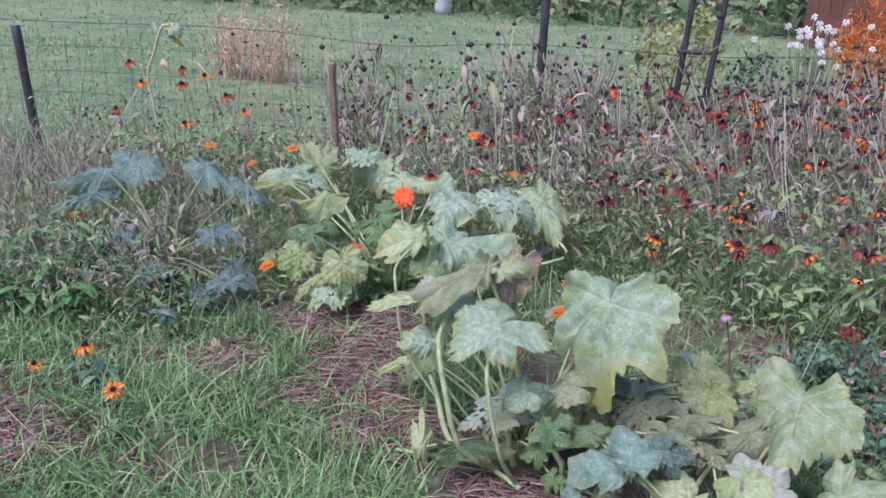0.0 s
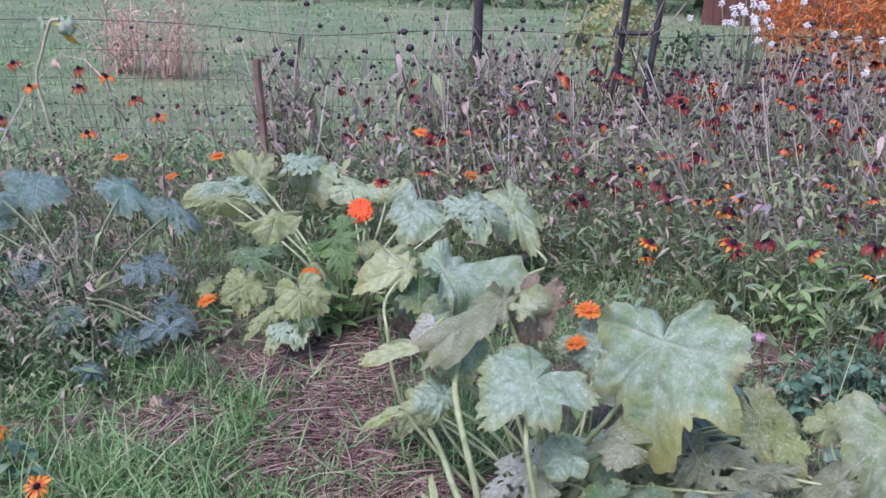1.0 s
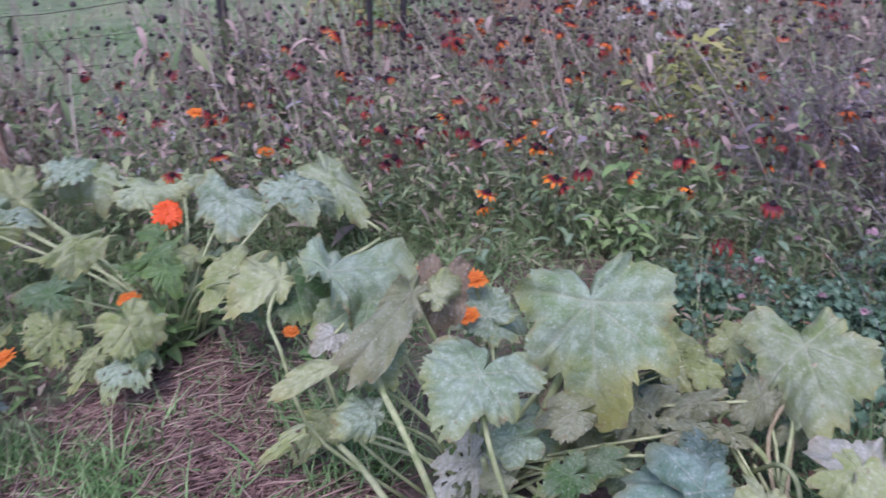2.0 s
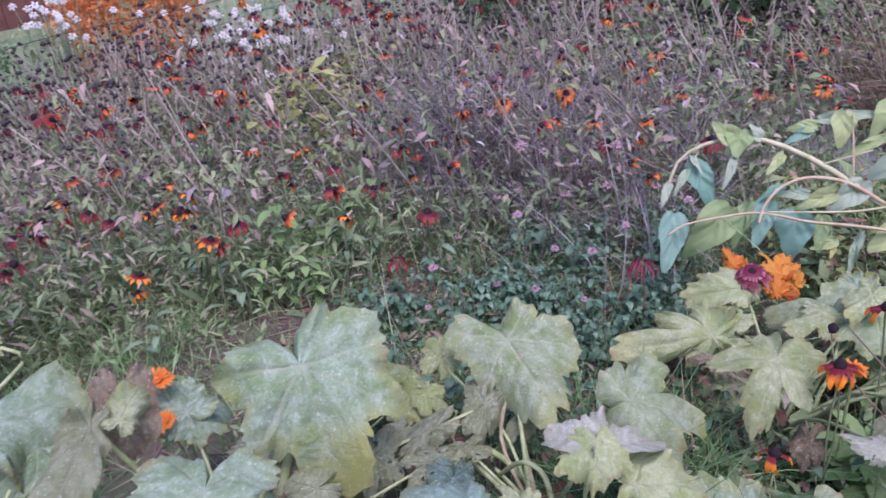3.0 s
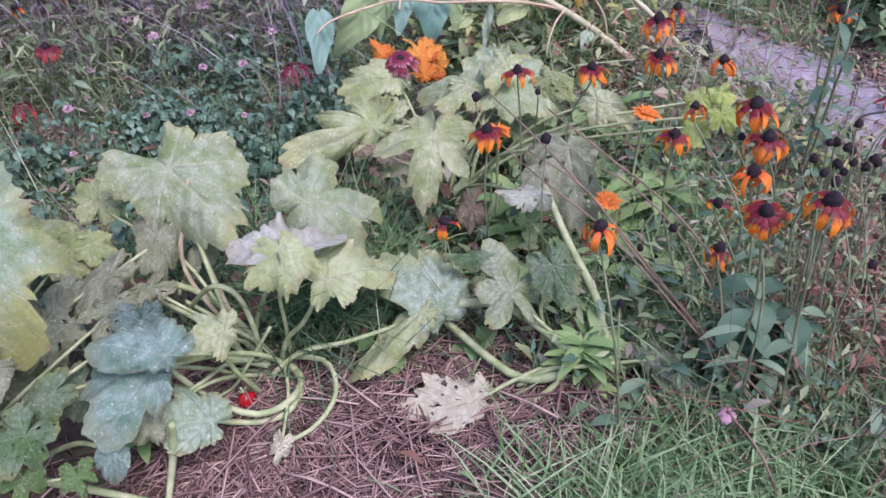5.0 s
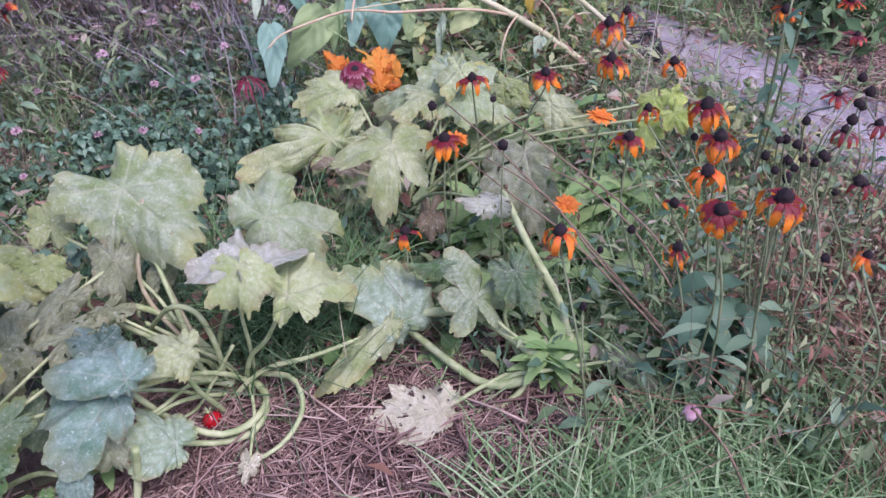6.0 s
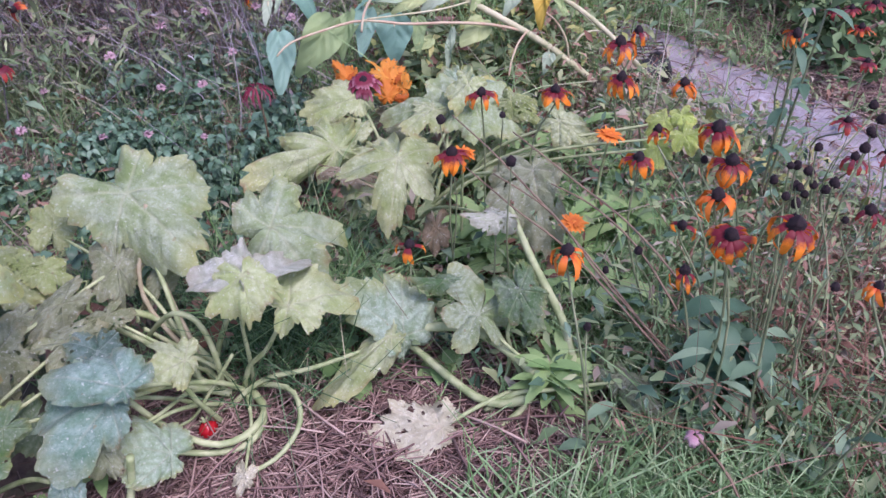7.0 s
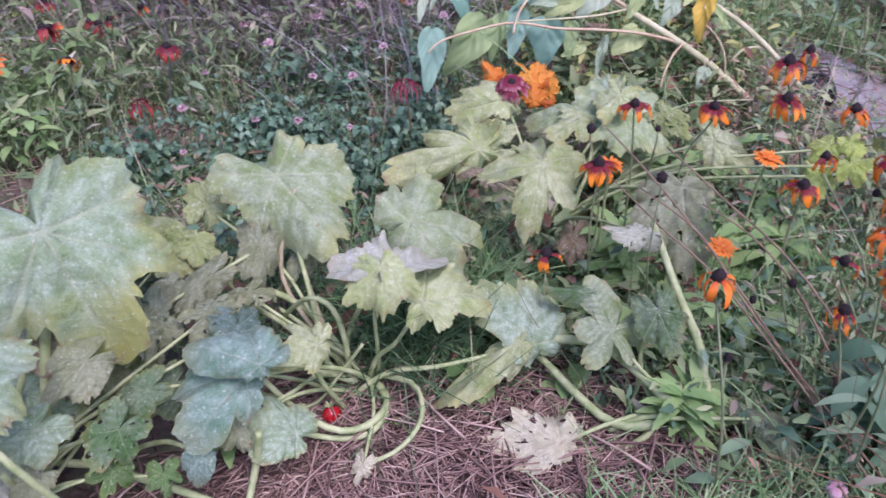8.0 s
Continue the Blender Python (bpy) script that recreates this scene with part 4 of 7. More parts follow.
leaf("c", (1.312, 0.950, 0.378), (1.472, 0.906, 0.363), (-0.038, -0.431, 0.902), None, "white", lobes=(0.62, 0.5, 1, 0.28, 0.22), stem=False, cut=0.35)
leaf("c", (1.304, 0.951, 0.396), (1.248, 0.897, 0.357), (-0.317, -0.322, 0.892), None, "pale", lobes=(0.5, 0.85, 1, 1.0, 0.6), droop=0.5, cut=0.12)
leaf("c", (1.348, 0.901, 0.305), (1.494, 0.825, 0.276), (-0.066, -0.462, 0.884), None, "pale", lobes=(0.45, 0.62, 1, 0.42, 0.3), cut=0.2)
leaf("c", (1.497, 0.753, 0.145), (1.469, 0.871, 0.254), (-0.318, -0.681, 0.660), None, "mildew", lobes=(0.3, 0.42, 1, 0.85, 0.62), cut=0.16)
leaf("c", (1.472, 0.768, 0.160), (1.290, 0.824, 0.136), (-0.212, -0.282, 0.936), 0.09, "pale", lobes=(0.2, 0.32, 1, 0.38, 0.25), stem=False, cut=0.1, fold=0.5)
leaf("c", (1.191, 1.029, 0.261), (1.102, 1.063, 0.279), (-0.002, -0.470, 0.883), None, "pale", lobes=(0.3, 0.55, 1, 0.8, 0.55), cut=0.3)
leaf("c", (1.082, 1.009, 0.137), (1.024, 1.076, 0.205), (0.029, -0.694, 0.719), None, "mildew", lobes=(0.4, 0.8, 1, 0.95, 0.62), stem=False, axes=(-105, -52, 0, 42, 88), cut=0.18)
leaf("c", (1.005, 1.075, 0.201), (0.992, 1.027, 0.139), (-0.289, -0.534, 0.794), 0.072, "dull")
leaf("b", (1.238, 1.401, 0.318), (1.267, 1.349, 0.286), (-0.284, -0.480, 0.830), 0.081, "yellow")
leaf("b", (1.230, 1.423, 0.332), (1.208, 1.461, 0.356), (-0.276, -0.487, 0.829), 0.063, "yellow")
leaf("b", (1.144, 1.366, 0.292), (1.093, 1.377, 0.278), (-0.255, -0.495, 0.830), 0.054, "dull")
leaf("e", (1.786, 0.898, 0.365), (1.650, 0.873, 0.299), (-0.361, -0.336, 0.870), None, "pale", lobes=(0.78, 0.74, 1, 0.88, 0.55), cut=0.52)
leaf("e", (1.929, 1.151, 0.251), (1.710, 1.289, 0.252), (-0.372, -0.597, 0.710), None, "pale", lobes=(0.2, 0.36, 1, 0.6, 0.4), axes=(-115, -40, 0, 42, 84), cut=0.45)
leaf("e", (2.122, 1.189, 0.288), (1.988, 1.283, 0.292), (-0.413, -0.615, 0.671), None, "pale", lobes=(0.3, 0.36, 1, 0.55, 0.4), cut=0.25)
leaf("e", (2.137, 0.939, 0.292), (2.050, 1.082, 0.322), (-0.404, -0.415, 0.815), None, "frost", lobes=(0.3, 0.42, 1, 0.3, 0.3), cut=0.3)
leaf("e", (2.106, 0.967, 0.307), (2.001, 1.007, 0.300), (-0.208, -0.389, 0.897), None, "pale", lobes=(0.3, 0.6, 1, 0.5, 0.3), stem=False)
leaf("e", (2.298, 0.966, 0.268), (2.409, 0.823, 0.251), (-0.392, -0.403, 0.827), None, "mildew", lobes=(0.5, 0.45, 1, 0.35, 0.5), cut=0.3)
leaf("e", (2.191, 0.889, 0.301), (2.055, 0.809, 0.268), (-0.211, -0.047, 0.976), None, "frost", lobes=(0.9, 0.9, 1, 0.9, 0.9), cut=0.2)
leaf("d", (1.548, 0.610, 0.209), (1.468, 0.617, 0.190), (-0.235, -0.196, 0.952), None, "frost", lobes=(1.75, 0.85, 1, 0.9, 1.7), axes=(-150, -80, 0, 70, 128), cut=0.4)
leaf("d", (1.594, 0.541, 0.258), (1.553, 0.469, 0.191), (-0.525, -0.182, 0.831), 0.108, "green")
leaf("d", (1.594, 0.698, 0.235), (1.562, 0.777, 0.242), (-0.394, -0.218, 0.893), 0.045, "green")
leaf("e", (1.732, 0.637, 0.313), (1.707, 0.718, 0.321), (-0.464, -0.200, 0.863), 0.063, "white")
leaf("e", (1.877, 0.619, 0.344), (1.756, 0.524, 0.277), (-0.462, -0.034, 0.886), None, "dull", lobes=(0.3, 0.4, 1, 0.8, 0.6), cut=0.16, holes=0.1)
leaf("d", (1.381, 0.624, 0.048), (1.286, 0.736, 0.059), (-0.229, -0.288, 0.930), 0.15, "cream", lobes=(0.35, 0.8, 1, 0.92, 0.55), axes=(-100, -38, 0, 40, 88), cut=0.10, holes=0.1)
leaf("d", (1.609, 0.324, 0.085), (1.570, 0.182, 0.068), (-0.230, -0.027, 0.973), 0.090, "dull_holed")
leaf("e", (1.800, 0.824, 0.184), (1.759, 0.809, 0.117), (-0.575, -0.310, 0.757), 0.072, "dry")
leaf("e", (1.852, 1.101, 0.249), (1.886, 0.998, 0.235), (-0.288, -0.192, 0.938), 0.043, "dry")
leaf("c", (1.128, 0.901, 0.066), (1.087, 0.893, 0.041), (-0.281, -0.352, 0.893), 0.045, "cream")
leaf("c", (1.379, 1.267, 0.339), (1.252, 1.309, 0.264), (-0.403, -0.574, 0.713), 0.072, "dull")
leaf("c", (1.391, 1.228, 0.268), (1.302, 1.253, 0.201), (-0.426, -0.558, 0.712), 0.063, "dull")
leaf("b", (1.188, 1.304, 0.305), (1.086, 1.328, 0.274), (-0.269, -0.488, 0.830), 0.081, "dull")
leaf("c", (1.231, 1.251, 0.257), (1.153, 1.283, 0.243), (-0.292, -0.474, 0.831), 0.072, "dull")
leaf("b", (1.233, 1.481, 0.289), (1.135, 1.536, 0.337), (-0.007, -0.506, 0.862), 0.108, "bluegrey")
leaf("b", (1.316, 1.282, 0.309), (1.238, 1.230, 0.234), (-0.037, -0.608, 0.793), 0.099, "dull")
leaf("b", (1.131, 1.167, 0.287), (1.078, 1.116, 0.234), (0.022, -0.560, 0.828), 0.117, "blue")
leaf("c", (1.324, 1.449, 0.344), (1.385, 1.482, 0.385), (-0.051, -0.554, 0.831), 0.099, "yellow")
leaf("b", (1.124, 1.242, 0.285), (1.219, 1.228, 0.272), (-0.007, -0.560, 0.829), 0.081, "dull")
leaf("e", (2.125, 0.642, 0.324), (2.112, 0.538, 0.288), (-0.485, -0.136, 0.864), 0.108, "pale")
leaf("e", (2.164, 0.892, 0.359), (2.084, 0.905, 0.308), (-0.408, -0.190, 0.893), 0.099, "pale")
leaf("e", (2.213, 0.798, 0.304), (2.202, 0.710, 0.273), (-0.422, -0.155, 0.893), 0.090, "yellow")
leaf("b", (0.823, 1.169, 0.208), (0.783, 1.153, 0.173), (-0.186, -0.579, 0.794), 0.081, "young")
leaf("b", (0.876, 1.117, 0.173), (0.854, 1.094, 0.133), (-0.230, -0.564, 0.793), 0.063, "young")
leaf("c", (0.932, 1.086, 0.195), (0.890, 1.056, 0.137), (-0.260, -0.549, 0.794), 0.063, "bluegrey")
leaf("b", (0.740, 1.225, 0.251), (0.688, 1.229, 0.244), (-0.116, -0.546, 0.830), 0.072, "dull")

# smaller leaves lower down in each plant
def understorey(key, n, spread, low, high, tones, facing, seed, sector=(0.0, 6.28)):
    g = np.random.default_rng(seed)
    c = np.array(PLANTS[key]["base"])
    for k in range(n):
        w = g.uniform(*sector)
        q = c + np.array([math.cos(w) * spread[0], math.sin(w) * spread[1], 0]) * g.uniform(0.25, 1.0)
        q[2] = g.uniform(low, high)
        a = w + g.normal(0, 0.5)
        tip = q + g.uniform(0.09, 0.15) * np.array([math.cos(a), math.sin(a), g.uniform(-0.7, 0.1)])
        nrm = (facing[0] + g.normal(0, 0.3), facing[1] + g.normal(0, 0.3), 0.75)
        leaf(key, q, tip, nrm, g.uniform(0.13, 0.2), tones[k % len(tones)])


understorey("a", 12, (0.55, 0.35), 0.12, 0.30, ("yellow", "mildew", "green"), (0.2, -0.5), 1)
understorey("b", 8, (0.42, 0.22), 0.10, 0.28, ("dull", "yellow", "green", "mildew"), (0.0, -0.6), 2, (-0.6, 2.0))
understorey("e", 4, (0.28, 0.25), 0.08, 0.24, ("pale", "dull", "yellow"), (-0.5, -0.3), 4, (-1.2, 2.0))
understorey("l", 8, (0.45, 0.30), 0.10, 0.28, ("blue", "bluecut", "green"), (0.4, -0.5), 5)

# bare stalks lying over the straw
C, D, B = PLANTS["c"], PLANTS["d"], PLANTS["b"]
stalk(C, [(1.314, 1.021, 0.06), (1.275, 0.959, 0.055), (1.209, 0.948, 0.05), (1.161, 0.993, 0.05), (1.113, 1.078, 0.07)], [0.010, 0.010, 0.008])
stalk(C, [(1.324, 1.012, 0.07), (1.317, 0.916, 0.10), (1.272, 0.87, 0.075), (1.20, 0.874, 0.055), (1.132, 0.911, 0.055)], [0.009, 0.0075, 0.006])
stalk(C, [(1.309, 1.011, 0.06), (1.278, 0.96, 0.06), (1.209, 0.951, 0.07), (1.158, 0.99, 0.08), (1.139, 1.073, 0.11), (1.106, 1.116, 0.22)], [0.012, 0.010, 0.008])
stalk(C, [(1.28, 1.005, 0.20), (1.244, 1.049, 0.12), (1.204, 1.083, 0.06), (1.156, 1.115, 0.06)], [0.005, 0.005, 0.004])
stalk(C, [(1.285, 1.071, 0.05), (1.282, 1.053, 0.16), (1.288, 1.079, 0.25), (1.277, 1.136, 0.26), (1.294, 1.265, 0.12)], [0.009, 0.008, 0.007])
stalk(C, [(1.29, 1.05, 0.06), (1.249, 1.128, 0.09), (1.225, 1.226, 0.10), (1.15, 1.30, 0.16)], [0.012, 0.010, 0.007])
stalk(C, [(1.32, 1.07, 0.05), (1.33, 1.22, 0.16), (1.25, 1.28, 0.22), (1.17, 1.22, 0.05)], [0.011, 0.010, 0.007])
stalk(D, [(1.54, 0.48, 0.10), (1.57, 0.63, 0.14), (1.53, 0.764, 0.13), (1.48, 0.815, 0.145)], [0.015, 0.013, 0.011])
stalk(D, [(1.50, 0.483, 0.07), (1.477, 0.578, 0.05), (1.53, 0.765, 0.09), (1.52, 0.85, 0.15)], [0.014, 0.012, 0.010])
stalk(D, [(1.532, 0.484, 0.05), (1.46, 0.524, 0.02), (1.391, 0.634, 0.02)], [0.011, 0.009, 0.006])
stalk(D, [(1.56, 0.46, 0.06), (1.639, 0.394, 0.06), (1.641, 0.33, 0.06)], [0.010, 0.009, 0.007])
stalk(D, [(1.60, 0.42, 0.06), (1.66, 0.47, 0.14), (1.70, 0.55, 0.24), (1.79, 0.64, 0.30)], [0.014, 0.012, 0.010])
stalk(B, [(0.391, 1.281, 0.03), (0.496, 1.279, 0.04), (0.642, 1.295, 0.04), (0.773, 1.226, 0.04)], [0.007, 0.010, 0.011])
stalk(B, [(0.36, 1.565, 0.18), (0.45, 1.45, 0.14), (0.53, 1.33, 0.08), (0.62, 1.30, 0.03)], [0.009, 0.012, 0.012])
stalk(B, [(0.69, 1.40, 0.04), (0.70, 1.36, 0.30), (0.66, 1.30, 0.50)], [0.016, 0.012, 0.009])
stalk(B, [(0.74, 1.36, 0.04), (0.82, 1.36, 0.20), (0.92, 1.36, 0.45), (0.962, 1.33, 0.56)], [0.018, 0.014, 0.010])
stalk(B, [(0.73, 1.32, 0.04), (0.72, 1.28, 0.16), (0.70, 1.25, 0.28)], [0.013, 0.011, 0.009])
stalk(B, [(0.859, 1.346, 0.07), (0.877, 1.258, 0.07), (0.911, 1.143, 0.06), (0.938, 1.04, 0.05)], [0.011, 0.011, 0.010])
stalk(B, [(0.749, 1.556, 0.08), (0.788, 1.463, 0.08), (0.824, 1.394, 0.07), (0.857, 1.347, 0.06)], [0.011, 0.012, 0.011])
stalk(B, [(0.510, 1.395, 0.44), (0.512, 1.31, 0.43), (0.531, 1.230, 0.419), (0.565, 1.180, 0.34), (0.62, 1.171, 0.16), (0.70, 1.30, 0.03)], [0.009, 0.010, 0.011])
stalk(B, [(0.686, 1.206, 0.485), (0.691, 1.137, 0.40), (0.737, 1.127, 0.20), (0.76, 1.25, 0.03)], [0.007, 0.008, 0.009])
stalk(B, [(0.450, 1.482, 0.495), (0.40, 1.46, 0.42), (0.45, 1.45, 0.22), (0.60, 1.44, 0.03)], [0.005, 0.006, 0.006])
stalk(B, [(0.310, 1.61, 0.53), (0.29, 1.53, 0.50), (0.312, 1.460, 0.46), (0.36, 1.45, 0.24), (0.55, 1.44, 0.03)], [0.006, 0.006, 0.007])
stalk(C, [(0.877, 1.314, 0.06), (0.911, 1.27, 0.1), (0.928, 1.185, 0.16), (0.925, 1.112, 0.2)], [0.008, 0.007, 0.006])
stalk(C, [(1.017, 1.023, 0.2), (1.007, 1.037, 0.13), (0.983, 1.043, 0.07), (0.956, 1.036, 0.04)], [0.010, 0.010, 0.009])
stalk(C, [(1.30, 1.10, 0.05), (1.36, 1.22, 0.20), (1.40, 1.27, 0.38)], [0.009, 0.008, 0.006], True)
stalk(C, [(1.32, 1.12, 0.05), (1.33, 1.26, 0.22), (1.41, 1.26, 0.40)], [0.008, 0.007, 0.006], True)


# ---- rudbeckias ----
PETALS = {"flame": M_FLAME, "ember": M_EMBER, "orange": M_ORANGE, "red": M_RED, "yellow": M_YELLOW}
WORDS = {"ember": "red-orange coneflower", "flame": "orange-tipped dark red coneflower", "orange": "bright orange coneflower", "red": "dark red coneflower", "yellow": "yellow-orange coneflower", "bare": "dark bare coneflower seed head"}
PETAL_SHARED = {}


def shared_petal(tone, length, droop):
    key = (tone, round(length, 3), round(droop, 1))
    if key not in PETAL_SHARED:
        v, t, al = petal_mesh(length, length * 0.30, droop)
        me = fill(bpy.data.meshes.new("petal"), v + (0, length * 0.18, 0), t, attrs={"along": al})
        me.materials.append(PETALS[tone])
        PETAL_SHARED[key] = me
    return PETAL_SHARED[key]


def rudbeckia(head, r, tone, foot, up=(0, 0, 1), droop=0.9, n=15, missing=0.1, seed=0, leaves=2):
    """A flower with every petal its own part, on a leafy stem."""
    g = np.random.default_rng(seed + 50)
    foot = (foot[0], foot[1], float(lie(foot[0], foot[1])))
    ob = thing("rudbeckia", foot, WORDS[tone] + " on a thin upright stem", "flower", "rudbeckia flowers")
    h, f = np.array(head, float), np.array(foot, float)
    u = np.array(up, float) / np.linalg.norm(up)
    mid = f + (h - f) * 0.55 + np.array([g.normal(0, 0.035), g.normal(0, 0.035), 0.02])
    v, t = tube([f - (0, 0, 0.02), mid, h - u * 0.03, h], [0.0026, 0.0021, 0.0018] if tone != "bare" else [0.0022, 0.0017, 0.0013], 6, 12)
    solid("stem", v, t, [M_STEM], parent=ob)
    cr = r * (0.27 if tone != "bare" else 0.33)
    v, t = cone_mesh(cr, cr * 2.1, 6, 11, seed)
    cone = solid("cone", tilt_to(v, u) + h, t, [M_CONE], parent=ob)
    if tone != "bare":
        a = np.cross((0.1, 1, 0.05), u)
        a /= np.linalg.norm(a)
        rot = Matrix((a, np.cross(u, a), u)).transposed().to_4x4()
        for k in range(n):
            if g.random() < missing:
                continue
            me = shared_petal(tone, r, round(droop + g.choice([-0.3, 0.0, 0.3]), 1))
            p = new("petal", me)
            p.parent = cone
            w = 2 * math.pi * (k + g.uniform(-0.2, 0.2)) / n
            p.matrix_basis = Matrix.Translation(Vector(h - f)) @ rot @ Matrix.Rotation(w, 4, "Z") @ Matrix.Rotation(g.normal(0, 0.3), 4, "Y") @ Matrix.Diagonal((g.uniform(0.75, 1.15), g.uniform(0.74, 1.14), 1, 1))
    for k in range(leaves):
        q = f + (mid - f) * (0.25 + 0.3 * k)
        v, t = oval_leaf(g.uniform(0.05, 0.085), g.uniform(0.016, 0.026), 0.6)
        w = g.uniform(0, 6.28)
        d = np.array([math.cos(w), math.sin(w), 0.5])
        solid("leaf", set_frame(v, q, q + d, (-d[0] * 0.4, -d[1] * 0.4, 1)), t, [M_RUDLEAF], parent=ob)
    return ob


def group_of(rows, r, tone, **more):
    for k, (x, y, z, s) in enumerate(rows):
        rudbeckia((x, y, z), r * s, tone, (x + 0.05 * math.sin(7 * x + k), y - 0.04 + 0.05 * math.cos(9 * y)), seed=int(1000 * x + 77 * k) % 997, **more)


rudbeckia((1.52, 0.183, 0.545), 0.041, "flame", (1.62, 0.20), (-0.25, -0.05, 0.95), 1.2, 17, 0.0, 1, 4)
rudbeckia((1.50, 0.102, 0.600), 0.045, "flame", (1.60, 0.08), (-0.1, -0.1, 1), 1.2, 12, 0.1, 2, 3)
group_of([(1.666, 0.211, 0.58, 1), (1.834, 0.256, 0.54, 1.1), (1.979, 0.779, 0.445, 0.95), (2.036, 0.626, 0.45, 1), (2.222, 0.536, 0.495, 1.15), (2.15, 0.509, 0.445, 1.1), (1.807, 0.776, 0.39, 1.1), (1.767, 0.378, 0.49, 0.9)], 0.042, "flame", droop=1.0, missing=0.15)
group_of([(1.64, 0.251, 0.36, 0.9), (1.755, 0.281, 0.37, 0.9), (1.915, 0.375, 0.47, 0.8), (2.287, 0.511, 0.50, 0.9), (2.519, 0.177, 0.44, 1), (1.648, 0.808, 0.25, 1)], 0.04, "flame", droop=1.2, missing=0.55)
group_of([(1.623, 0.22, 0.54, 1), (1.498, 0.424, 0.46, 1), (1.518, -0.025, 0.515, 0.62), (2.26, 0.387, 0.40, 1)], 0.042, "orange", droop=1.1, missing=0.5)
group_of([(1.777, 0.096, 0.521, 0.9), (1.792, 0.09, 0.56, 0.8), (1.77, 0.053, 0.513, 0.9), (1.777, 0.125, 0.525, 0.7), (1.763, 0.103, 0.495, 0.8), (1.80, 0.022, 0.568, 1), (1.664, 0.0, 0.541, 1), (1.709, 0.121, 0.507, 0.8), (1.553, 0.024, 0.468, 0.8), (1.806, 0.115, 0.51, 0.9), (1.792, 0.081, 0.486, 0.8), (1.81, 0.06, 0.47, 0.9), (1.76, 0.02, 0.45, 0.7), (1.83, 0.09, 0.44, 0.8)], 0.027, "bare", leaves=1)
group_of([(2.176, 0.001, 0.334, 1.1), (2.034, -0.048, 0.30, 1), (2.183, -0.059, 0.356, 1), (2.018, 0.087, 0.263, 0.9)], 0.034, "red", droop=1.3, missing=0.45, n=9, leaves=1)
group_of([(2.051, 0.102, 0.313, 1.1), (2.102, 0.028, 0.304, 1), (2.111, 0.08, 0.316, 1), (2.032, 0.094, 0.284, 1.1), (2.272, -0.011, 0.41, 1), (2.244, -0.024, 0.357, 1), (2.214, -0.029, 0.409, 1.1), (2.096, 0.147, 0.29, 1)], 0.03, "bare", leaves=1)
group_of([(1.58, 0.40, 0.223, 0.9), (1.901, 0.012, 0.546, 0.9), (1.851, 0.273, 0.46, 0.8), (1.751, 0.621, 0.436, 1.2), (1.816, 0.802, 0.459, 1.1), (1.794, 0.656, 0.511, 0.7), (1.696, 0.345, 0.335, 0.9), (1.724, 0.408, 0.247, 0.8)], 0.027, "bare", leaves=1)
for k, (x, y, z) in enumerate(((-1.805, 3.35, 0.697), (-1.624, 3.3, 0.676), (-1.745, 3.25, 0.629), (-2.06, 3.3, 0.607), (-1.423, 3.2, 0.598), (-1.245, 3.1, 0.545), (-2.214, 3.4, 0.70), (-1.554, 3.0, 0.471), (-2.086, 3.1, 0.485))):
    rudbeckia((x, y, z), 0.043, ("ember", "orange")[k % 2], (x + 0.05, y + 0.03), (0.1 * math.sin(k), -0.3, 1), 0.8, 11, 0.15, 80 + k, 3)
rudbeckia((-0.41, 1.074, 0.16), 0.03, "yellow", (-0.40, 1.10), (0.3, -0.5, 0.8), 0.2, 13, 0.0, 5, 2)
rudbeckia((-0.62, 1.20, 0.20), 0.037, "yellow", (-0.60, 1.24), (0, 0, 1), 0.9, 12, 0.1, 6, 2)
rudbeckia((-0.75, 1.12, 0.15), 0.03, "yellow", (-0.74, 1.14), (0.1, -0.3, 1), 0.7, 10, 0.4, 8, 1)
rudbeckia((-1.52, 2.15, 0.22), 0.03, "yellow", (-1.5, 2.2), (0.3, -0.4, 0.8), 0.2, 12, 0.0, 9, 1)


# ---- flowers of the tall bed: built once for each tone and height, then set out ----
def bed_prototype(tone, height, seed, kind):
    ob = thing("bed_rudbeckia", (0, 0, -20), WORDS[tone] + " on a leaning stem in the tall bed", "flower", "flowers of the tall bed")
    z0 = np.array([0, 0, -20.0])
    lean = 0.07 * height
    v, t = tube([z0, z0 + (lean, 0, height * 0.5), z0 + (0, 0, height)], [0.0035, 0.003, 0.0025], 4, 6)
    solid("stem", v, t, [M_STEM], parent=ob)
    v, t = cone_mesh(0.013, 0.022, 4, 7, seed)
    up = ((0.25, 0.1, 1), (0.75, -0.3, 0.8), (-0.4, 0.5, 0.9))[kind]
    top = z0 + (0, 0, height)
    cone = solid("cone", tilt_to(v, up) + top, t, [M_CONE], parent=ob)
    v, t, al = petal_ring(11, (0.041, 0.036, 0.036)[kind], 0.014, (0.45, 0.8, 1.15)[kind] if tone != "red" else (0.9, 1.2, 0.6)[kind], 0, seed, (0.1, 0.3, 0.55)[kind])
    solid("ray_petals", tilt_to(v, up) + top, t, [PETALS[tone]], attrs={"along": al}, parent=cone)
    for k in range(3):
        w = 2.1 * k + seed
        v, t = oval_leaf(0.08, 0.022, 0.6, 4)
        q = z0 + (lean * 0.6, 0, height * (0.25 + 0.17 * k))
        d = np.array([math.cos(w), math.sin(w), 0.6])
        solid("leaf", set_frame(v, q, q + d, (-d[0], -d[1], 1)), t, [M_RUDLEAF], parent=ob)
    return ob


PROTO = {}


